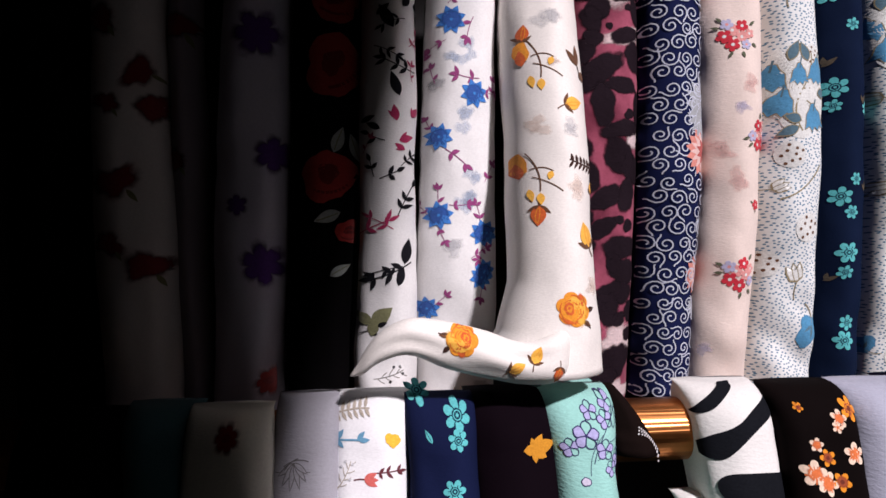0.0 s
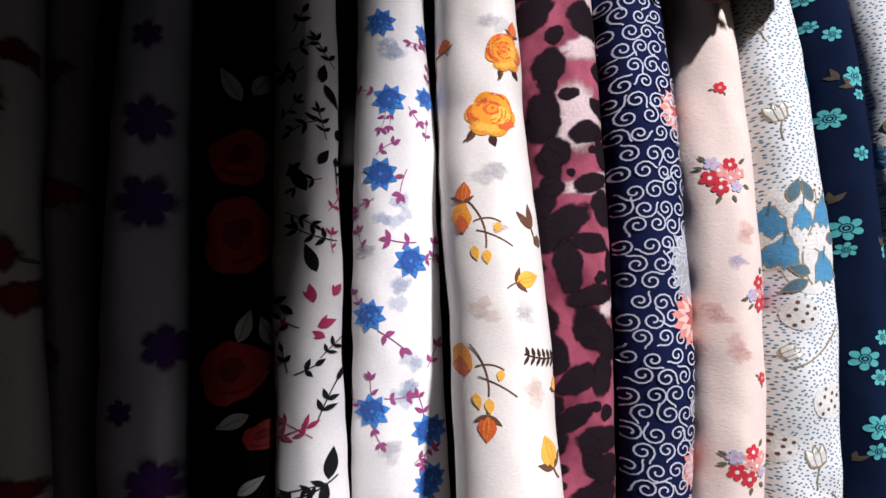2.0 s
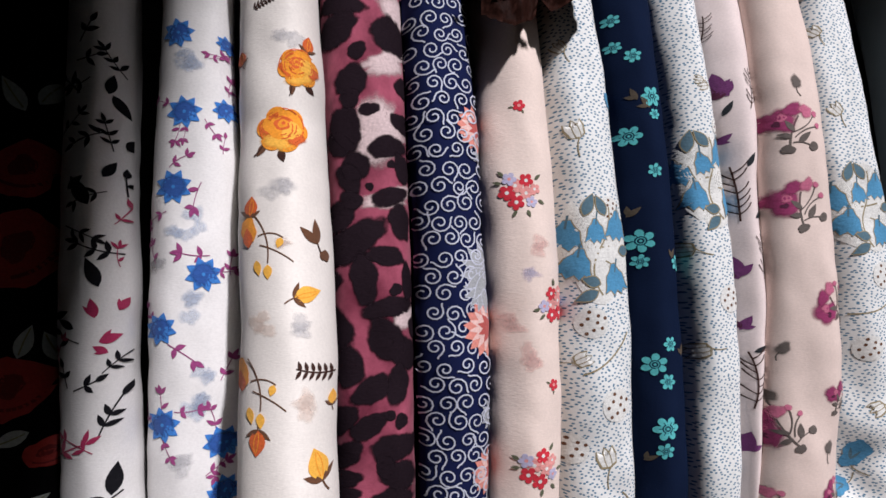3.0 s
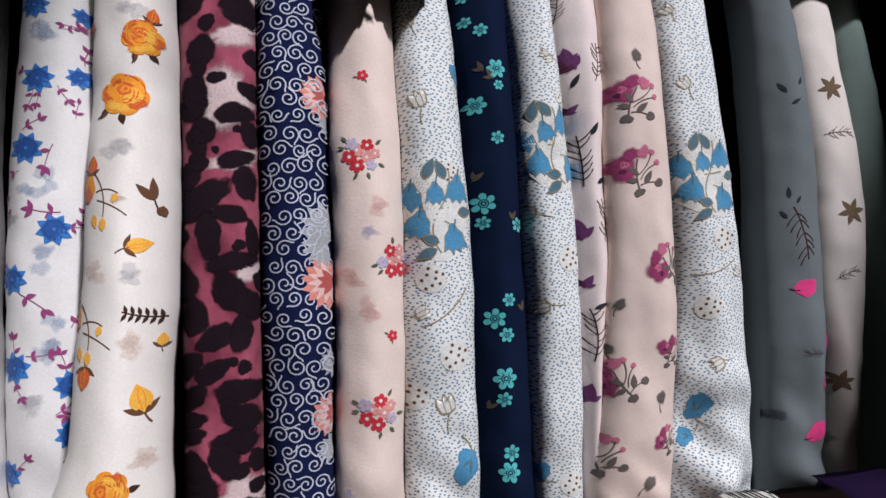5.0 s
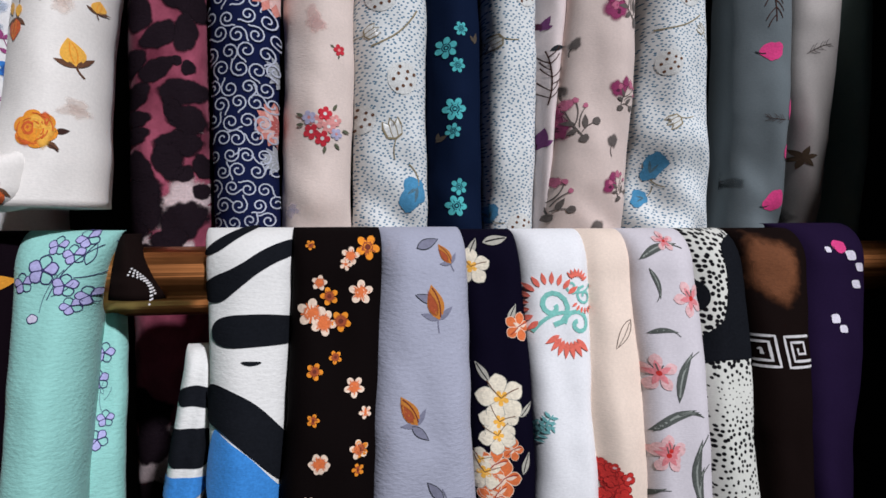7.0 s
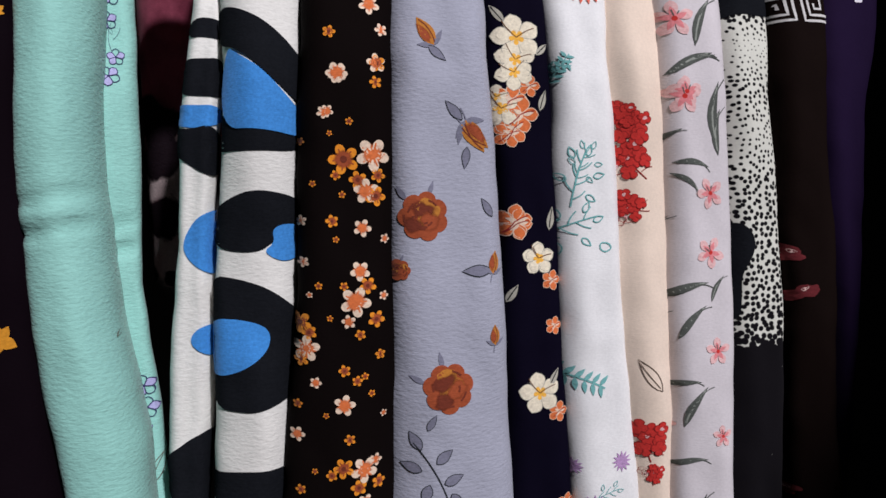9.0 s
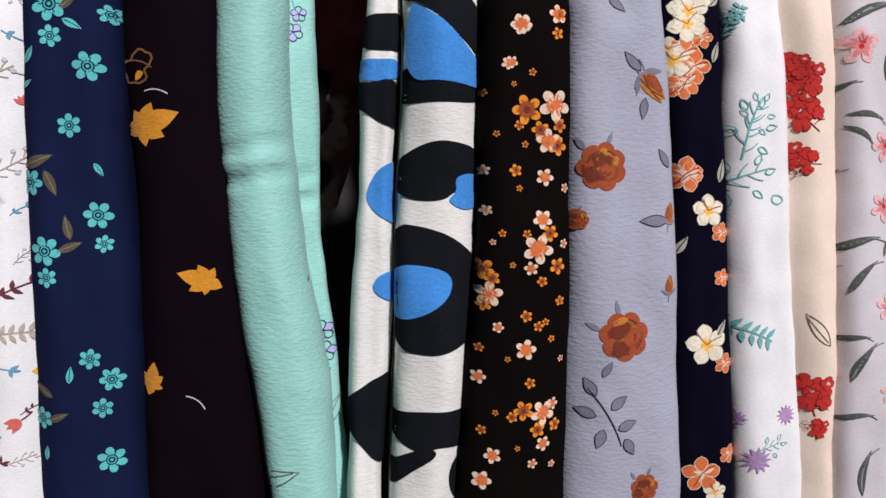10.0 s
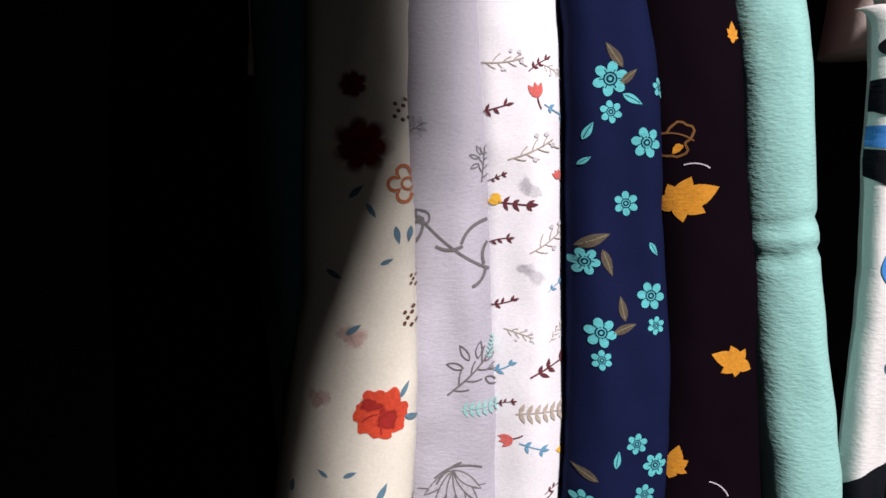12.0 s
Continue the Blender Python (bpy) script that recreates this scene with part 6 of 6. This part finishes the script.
patches("L8", [("jet", 0.321, 1.292, 0.329, 1.304, 0.356, 1.319, 0.375, 1.321, 0.353, 1.309, 0.336, 1.296),
               ("jet", 0.324, 1.256, 0.325, 1.273, 0.353, 1.284, 0.377, 1.301, 0.407, 1.310, 0.407, 1.297, 0.376, 1.284, 0.354, 1.266, 0.339, 1.253),
               ("jet", 0.333, 1.244, 0.377, 1.246, 0.406, 1.241, 0.405, 1.221, 0.376, 1.220, 0.334, 1.218),
               ("jet", 0.356, 1.209, 0.375, 1.208, 0.372, 1.206, 0.366, 1.205, 0.360, 1.206),
               ("jet", 0.330, 1.191, 0.345, 1.190, 0.375, 1.173, 0.400, 1.139, 0.398, 1.103, 0.374, 1.129, 0.344, 1.157, 0.330, 1.160),
               ("azure", 0.336, 1.160, 0.345, 1.152, 0.367, 1.136, 0.394, 1.101, 0.396, 1.085, 0.359, 1.094, 0.329, 1.094)])
patches("L8", [("jet", 0.321, 1.107, 0.349, 1.103, 0.392, 1.093, 0.392, 1.075, 0.348, 1.077, 0.319, 1.076),
               ("jet", 0.318, 1.029, 0.335, 1.042, 0.356, 1.048, 0.390, 1.038, 0.389, 1.011, 0.366, 1.007, 0.353, 0.997, 0.317, 1.001),
               ("azure", 0.356, 0.998, 0.366, 1.005, 0.364, 1.016, 0.375, 1.020, 0.389, 1.016, 0.388, 0.997, 0.374, 0.988),
               ("jet", 0.312, 0.981, 0.339, 0.978, 0.364, 0.968, 0.386, 0.943, 0.384, 0.887, 0.361, 0.877, 0.338, 0.873, 0.307, 0.879),
               ("azure", 0.313, 0.947, 0.337, 0.947, 0.359, 0.940, 0.358, 0.922, 0.340, 0.908, 0.318, 0.901, 0.311, 0.907)])
patches("L8", [("jet", 0.301, 0.824, 0.332, 0.827, 0.382, 0.825, 0.381, 0.786, 0.344, 0.798, 0.330, 0.791, 0.312, 0.798, 0.300, 0.814),
               ("jet", 0.293, 0.767, 0.308, 0.786, 0.335, 0.798, 0.344, 0.791, 0.326, 0.779, 0.311, 0.766, 0.293, 0.749),
               ("jet", 0.349, 0.771, 0.362, 0.790, 0.381, 0.786, 0.378, 0.728, 0.356, 0.743)])
patches("L8a", [("jet", 0.290, 1.149, 0.304, 1.153, 0.330, 1.153, 0.328, 1.129, 0.302, 1.126, 0.288, 1.128),
               ("azure", 0.288, 1.116, 0.306, 1.115, 0.328, 1.115, 0.326, 1.099, 0.305, 1.096, 0.286, 1.101),
               ("jet", 0.286, 1.100, 0.300, 1.095, 0.326, 1.101, 0.324, 1.055, 0.307, 1.063, 0.286, 1.079),
               ("azure", 0.323, 1.033, 0.307, 1.027, 0.295, 1.011, 0.294, 0.996, 0.306, 0.984, 0.320, 0.976),
               ("azure", 0.319, 0.940, 0.304, 0.939, 0.295, 0.929, 0.299, 0.920, 0.317, 0.910),
               ("jet", 0.271, 0.833, 0.288, 0.846, 0.315, 0.858, 0.310, 0.762, 0.289, 0.779, 0.276, 0.797, 0.269, 0.809)])
patches("L8a", [("jet", 0.305, 1.183, 0.319, 1.188, 0.335, 1.182, 0.335, 1.166, 0.318, 1.171, 0.305, 1.169),
               ("jet", 0.297, 1.144, 0.317, 1.153, 0.332, 1.153, 0.331, 1.121, 0.314, 1.122, 0.296, 1.123)])
prints("L9", [("oflow", 0.4109, 1.088, 0.0045, 0), ("oflow", 0.3967, 1.05, 0.0053, 0), ("oflow", 0.4264, 1.097, 0.0063, 0), ("oflow", 0.412, 1.007, 0.0052, 0), ("wflow", 0.3907, 0.9653, 0.0051, 0), ("oflow", 0.4049, 0.9471, 0.0051, 0), ("oflow", 0.434, 0.8873, 0.0058, 0), ("oflow", 0.3987, 0.8722, 0.005, 0), ("wflow", 0.443, 0.8689, 0.0058, 0), ("oflow", 0.3883, 0.8282, 0.0049, 0), ("oflow", 0.4047, 0.7989, 0.0048, 0), ("wflow", 0.4336, 0.7818, 0.0064, 0), ("oflow", 0.3895, 1.083, 0.0063, 0), ("wflow", 0.4496, 1.006, 0.0078, 0), ("wflow", 0.4465, 0.9623, 0.0077, 0), ("oflow", 0.4142, 1.056, 0.008, 0)])
prints("L9", [("oflow", 0.4466, 1.055, 0.0115, 0), ("wflow", 0.4189, 0.9441, 0.0111, 0), ("oflow", 0.3825, 0.916, 0.0109, 0), ("oflow", 0.4009, 0.8249, 0.009, 0), ("wflow", 0.435, 0.8327, 0.0106, 0), ("oflow", 0.4209, 1.068, 0.0241, 0), ("wflow", 0.4434, 1.071, 0.0263, 10), ("wflow", 0.437, 1.043, 0.0199, 0), ("oflow", 0.444, 1.039, 0.0159, 0), ("oflow", 0.431, 1.052, 0.0141, 20), ("oflow", 0.4184, 1.041, 0.0057, 0), ("wflow", 0.4292, 0.9823, 0.0155, 0), ("wflow", 0.4247, 0.9592, 0.0239, 20), ("oflow", 0.4344, 0.9713, 0.0133, 0), ("oflow", 0.4399, 0.9451, 0.0136, 0), ("oflow", 0.4165, 0.9713, 0.0069, 0)])
prints("L9", [("wflow", 0.3863, 0.9244, 0.0207, 0), ("oflow", 0.383, 0.9441, 0.017, 0), ("oflow", 0.3891, 0.9369, 0.0114, 0), ("oflow", 0.4101, 0.8304, 0.0163, 0), ("wflow", 0.4258, 0.8271, 0.0212, 10), ("wflow", 0.4256, 0.8012, 0.0129, 0), ("oflow", 0.421, 0.8136, 0.013, 0), ("oflow", 0.4367, 0.8148, 0.0109, 0), ("wflow", 0.4183, 1.134, 0.0164, 0), ("wflow", 0.4326, 1.015, 0.014, 0), ("wflow", 0.407, 1.104, 0.0099, 0), ("wflow", 0.4495, 1.142, 0.0155, 0), ("oflow", 0.4482, 1.127, 0.01, 0), ("wflow", 0.4128, 0.8798, 0.017, 0), ("wflow", 0.3848, 0.7932, 0.0137, 0), ("wflow", 0.3756, 0.7725, 0.016, 0)])
prints("L9", [("oflow", 0.4098, 1.021, 0.0101, 0), ("oflow", 0.4272, 0.9338, 0.0085, 0), ("wflow", 0.3764, 0.8569, 0.0119, 0), ("oflow", 0.4157, 0.8525, 0.009, 0), ("oflow", 0.3771, 0.8136, 0.0081, 0), ("wflow", 0.392, 0.898, 0.0092, 0), ("oflow", 0.4419, 0.9171, 0.0084, 0), ("wflow", 0.3875, 0.9903, 0.0086, 0), ("oflow", 0.414, 0.9065, 0.0096, 0), ("oflow", 0.4234, 0.898, 0.0084, 0), ("wflow", 0.4166, 0.7852, 0.0088, 0), ("oflow", 0.3976, 0.9723, 0.006, 0), ("oflow", 0.378, 0.8809, 0.0075, 0), ("wflow", 0.3871, 1.022, 0.0087, 0), ("oflow", 0.4294, 0.9012, 0.0059, 0)])
prints("L9", [("wflow", 0.4209, 1.271, 0.013, 0), ("wflow", 0.414, 1.247, 0.0233, 0), ("wflow", 0.4238, 1.239, 0.0214, 20), ("oflow", 0.4376, 1.24, 0.0171, 0), ("oflow", 0.4288, 1.26, 0.0153, 0), ("wflow", 0.4546, 1.263, 0.0206, 0), ("wflow", 0.4469, 1.293, 0.0155, 0), ("oflow", 0.462, 1.3, 0.0218, 0), ("wflow", 0.4429, 1.286, 0.0106, 0), ("wflow", 0.447, 1.189, 0.0168, 0), ("oflow", 0.4159, 1.202, 0.0136, 0), ("oflow", 0.4326, 1.212, 0.0108, 0), ("wflow", 0.4193, 1.134, 0.0156, 0), ("oflow", 0.4505, 1.142, 0.0133, 0), ("oflow", 0.4144, 1.166, 0.0102, 0), ("wflow", 0.41, 1.105, 0.01, 0)])
prints("L9", [("oflow", 0.414, 1.302, 0.0087, 0), ("wflow", 0.4552, 1.169, 0.0106, 0)])
prints("L10", [("rbud", 0.524, 1.088, 0.0413, 300), ("russet", 0.4817, 1.022, 0.0437, 0), ("russet", 0.4953, 0.8852, 0.0457, 30), ("rbud", 0.5365, 0.9803, 0.0258, 80), ("gleaf", 0.5207, 0.9773, 0.0267, 180), ("gleaves", 0.4835, 0.8193, 0.0569, 0), ("russet", 0.461, 0.9803, 0.019, 0), ("rbud", 0.5353, 0.9223, 0.0236, 90), ("gleaf", 0.4815, 0.8591, 0.0165, 60), ("gleaf", 0.5178, 1.066, 0.0196, 260), ("gleaf", 0.5328, 1.028, 0.0193, 120), ("russet", 0.5136, 0.7538, 0.0278, 0)])
prints("L10", [("rbud", 0.5176, 1.249, 0.041, 100), ("rbud", 0.4927, 1.165, 0.0361, 120), ("rbud", 0.5231, 1.087, 0.0405, 320), ("rbud", 0.5307, 1.291, 0.027, 120), ("gleaf", 0.5079, 1.257, 0.021, 160), ("gleaf", 0.4999, 1.15, 0.0202, 320), ("gleaf", 0.5092, 1.106, 0.0227, 130), ("gleaf", 0.516, 1.303, 0.0243, 20)])
prints("L11", [("plumeria", 0.5715, 1.15, 0.0348, 0), ("ored", 0.5646, 1.115, 0.0305, 0), ("ored", 0.5659, 1.091, 0.0265, 20), ("plumeria", 0.5549, 1.119, 0.021, 0), ("ored", 0.5811, 1.127, 0.0192, 0), ("ored", 0.5639, 1.013, 0.0304, 10), ("plumeria", 0.5831, 0.9813, 0.0291, 0), ("ored", 0.5939, 0.9623, 0.0181, 0), ("plumeria", 0.5809, 0.8656, 0.0367, 10), ("ored", 0.5969, 0.8481, 0.0191, 0), ("ored", 0.5791, 0.7471, 0.0336, 20), ("plumeria", 0.5909, 0.7309, 0.0209, 0), ("ored", 0.6034, 0.7644, 0.0186, 0), ("ored", 0.5946, 0.9234, 0.0161, 0), ("wleaf", 0.5605, 0.9522, 0.018, 60), ("wleaf", 0.5954, 1.015, 0.0203, 80)])
prints("L11", [("wleaf", 0.5928, 1.115, 0.0191, 70), ("wleaf", 0.594, 0.8787, 0.0176, 60)])
prints("L11", [("plumeria", 0.5583, 1.281, 0.0344, 0), ("plumeria", 0.5742, 1.169, 0.0419, 10), ("plumeria", 0.5695, 1.139, 0.0319, 30), ("ored", 0.5946, 1.228, 0.0258, 0), ("plumeria", 0.5578, 1.109, 0.0335, 0), ("ored", 0.5724, 1.103, 0.0315, 0), ("ored", 0.5621, 1.087, 0.0237, 0), ("wleaf", 0.5599, 1.191, 0.0196, 120), ("wleaf", 0.5957, 1.159, 0.0175, 40), ("wleaf", 0.584, 1.305, 0.0255, 10), ("wleaf", 0.5902, 1.24, 0.018, 60), ("ored", 0.565, 1.011, 0.0277, 0), ("plumeria", 0.5841, 0.9813, 0.0256, 0), ("wleaf", 0.562, 1.299, 0.0183, 60)])
prints("L12", [("tbranch", 0.6213, 1.048, 0.0504, 70), ("tbranch", 0.6117, 1.005, 0.0496, 20), ("vdrop2", 0.6402, 0.9893, 0.0126, 0), ("tfern2", 0.6159, 0.8744, 0.0474, 340), ("lilfl", 0.6273, 0.7597, 0.0273, 0), ("lilfl", 0.6538, 0.7989, 0.0201, 0), ("tbranch", 0.6379, 0.7702, 0.0291, 10), ("lilfl", 0.611, 0.7967, 0.0168, 0), ("tfern2", 0.6112, 1.142, 0.0284, 60)])
prints("L12", [("scroll", 0.6343, 1.236, 0.0637, 0), ("scroll", 0.6563, 1.259, 0.0346, 180), ("tfern2", 0.6073, 1.144, 0.0238, 0), ("tbranch", 0.6256, 1.06, 0.0369, 60)])
prints("L13", [("rhead", 0.6683, 1.09, 0.0396, 0), ("rhead", 0.6696, 1.061, 0.0392, 40), ("rhead", 0.668, 1.021, 0.0315, 80), ("rhead", 0.6783, 0.8148, 0.0401, 10), ("lleaf", 0.6805, 0.8744, 0.0358, 125), ("rhead", 0.6841, 0.7829, 0.0206, 0)])
prints("L13", [("lleaf", 0.6932, 1.219, 0.0319, 230), ("rhead", 0.662, 1.101, 0.0279, 0)])
prints("L14", [("lily", 0.7191, 1.117, 0.0323, 0), ("lily", 0.7392, 1.032, 0.0286, 20), ("lily", 0.737, 0.9803, 0.029, 40), ("lily", 0.7422, 0.8927, 0.0255, 0), ("lily", 0.699, 0.8249, 0.0183, 0), ("gwleaf", 0.7283, 1.144, 0.0466, 20), ("gwleaf", 0.7237, 1.057, 0.0316, 350), ("gwleaf", 0.7169, 1.042, 0.0269, 320), ("gwleaf", 0.7146, 0.9461, 0.0433, 20), ("gwleaf", 0.72, 0.9192, 0.0386, 50), ("gwleaf", 0.7118, 0.8634, 0.0295, 10), ("gwleaf", 0.7226, 0.8437, 0.0418, 60), ("gwleaf", 0.7168, 0.7921, 0.0328, 10), ("gwleaf", 0.7288, 0.7417, 0.0443, 80), ("gwleaf", 0.7058, 1.08, 0.0273, 40), ("gwleaf", 0.7001, 0.9983, 0.031, 70)])
prints("L14", [("gwleaf", 0.7505, 1.085, 0.041, 85), ("gwleaf", 0.7434, 0.9481, 0.026, 60), ("lily", 0.7461, 0.8159, 0.0207, 0), ("gwleaf", 0.6993, 0.916, 0.0257, 80)])
prints("L14", [("lily", 0.7584, 1.25, 0.0349, 20), ("lily", 0.7182, 1.186, 0.0341, 0), ("lily", 0.7209, 1.121, 0.0278, 0), ("gwleaf", 0.7374, 1.293, 0.0413, 20), ("gwleaf", 0.727, 1.264, 0.0292, 280), ("gwleaf", 0.7275, 1.22, 0.0269, 0), ("gwleaf", 0.7422, 1.182, 0.0473, 65), ("gwleaf", 0.7282, 1.145, 0.0421, 25), ("gwleaf", 0.7496, 1.102, 0.0553, 85), ("lily", 0.745, 1.303, 0.0197, 0)])
patches("L15", [("jet", 0.806, 1.303, 0.851, 1.314, 0.865, 1.301, 0.837, 1.194, 0.810, 1.192, 0.785, 1.194, 0.769, 1.188, 0.771, 1.214, 0.787, 1.217, 0.801, 1.240, 0.809, 1.272),
               ("jet", 0.774, 1.268, 0.786, 1.262, 0.788, 1.248, 0.780, 1.237, 0.768, 1.235)])
patches("L15", [("jet", 0.762, 1.000, 0.774, 1.006, 0.785, 0.995, 0.787, 0.980, 0.775, 0.960, 0.775, 0.939, 0.774, 0.917, 0.762, 0.913)])
patches("L16", [("~rustband", 0.839, 1.320, 0.852, 1.312, 0.888, 1.305, 0.883, 1.266, 0.863, 1.229, 0.835, 1.245, 0.823, 1.267)])
prints("L16", [("key", 0.8274, 1.2, 0.0314, 0), ("key", 0.8597, 1.2, 0.0314, 180)])
prints("L16", [("dkred", 0.8219, 0.9743, 0.0263, 0), ("dkred", 0.8322, 0.939, 0.0259, 30), ("dkred", 0.826, 0.7492, 0.0202, 0)])
prints("L17", [("wsq", 0.9571, 1.287, 0.0132, 0), ("wsq", 0.9643, 1.275, 0.0121, 0), ("wsq", 0.9559, 1.258, 0.0111, 0), ("pinkbud", 0.9474, 1.296, 0.0173, 10), ("wsq", 0.9251, 1.225, 0.0119, 0), ("wsq", 0.9317, 1.215, 0.0099, 0), ("wsq", 0.933, 1.293, 0.0081, 0)])

# roses on the thrown end of the ivory scarf
prints("tail", [("rose", .092, 1.374, .031, 300), ("ybud", .158, 1.356, .022, 60), ("ybud", .138, 1.347, .022, 20), ("obud", .178, 1.344, .02, 250)])


# white spirals all over the navy scarf, and fine vines between the spots
def spirals():
    rng = random.Random(4)
    prims = []
    z, row = 1.292, 0
    while z < 2.005:
        a, b = S["U8"].edge(z)
        n = 4
        for i in range(n):
            x = a + (b - a) * (i + 0.5 + (0.25 if row % 2 else -0.25)) / n + rng.uniform(-.0015, .0015)
            zz = z + rng.uniform(-.002, .002)
            r = rng.uniform(.0076, .0092)
            sense, rot = rng.choice((-1, 1)), rng.uniform(0, 6.28)
            pts = spiral(x, zz, r, rot, 1.45, sense)
            ang = rot - sense * 1.2
            tip = (pts[0][0] + .005 * math.cos(ang), pts[0][1] + .005 * math.sin(ang))
            prims.append(("line", "swirl", arc(*tip, *pts[0], .25 * sense, 4)[:-1] + pts, .0014))
        z += .0166
        row += 1
    for i in range(0, len(prims), 60):
        decal(S["U8"], "spiral_print", [(*p,) for p in prims[i:i + 60]], .0003, "stuff")


spirals()


# ---- brown sheet in place of a shadow, hung from above over two scarves ----
def shadow_sheet():
    thing = tagged(new("scarf"), "brown sheet with red flowers, standing in for a shadow over the upper row", "scarf", "scarves on the rails")
    o = Vector((.45, .69, 1.82))
    thing.location = o
    bm = bmesh.new()
    grid = []
    nx, nz = 44, 26
    for j in range(nz + 1):
        row = []
        for i in range(nx + 1):
            u, v = i / nx, j / nz
            x = .384 + .125 * u
            low_edge = 1.852 - .012 * math.sin(math.pi * min(1, u / .45)) + (.03 * (u - .45) / .55 if u > .45 else 0) + .018 * math.exp(-((u - .47) / .05) ** 2)
            low_edge += .004 * noise.noise((u * 16, 2, 7))
            z = low_edge + (2.015 - low_edge) * v
            y = .712 - .010 * abs(math.sin(math.pi * u * 2.0)) + .012 * noise.noise((u * 9, v * 7, 1)) + .005 * noise.noise((u * 26, v * 22, 4))
            y += .03 * (1 - math.sqrt(max(0, 1 - ((v - .8) / .2) ** 2))) if v > .8 else 0
            row.append(bm.verts.new(Vector((x, y - .004, z)) - o))
        grid.append(row)
    for a, b in zip(grid, grid[1:]):
        for i in range(nx):
            bm.faces.new((a[i], a[i + 1], b[i + 1], b[i]))
    ext = bmesh.ops.solidify(bm, geom=bm.faces[:], thickness=.0015)
    bmesh.ops.recalc_face_normals(bm, faces=bm.faces)
    # the shadow's darkness is put into this brown colour
    part("cloth", bm, fabric("brown_shadow_sheet", (.045, .018, .014), vary=.6, spec=.5, rough=.45), thing)
    rng = random.Random(3)
    for i in range(6):
        bm = bmesh.new()
        x, z = .39 + .012 * i + rng.uniform(-.006, .006), 1.88 + rng.uniform(0, .05)
        r = rng.uniform(.004, .008)
        c = bm.verts.new(Vector((x, .676, z)) - o)
        ring = [bm.verts.new(Vector((px, .678, pz)) - o) for px, pz in petals(x, z, r, 5, .6, .6, rng.uniform(0, 2), 4)]
        for k in range(len(ring)):
            bm.faces.new((c, ring[k], ring[(k + 1) % len(ring)]))
        part("red_flower_print", bm, ink("redrose"), thing)


shadow_sheet()
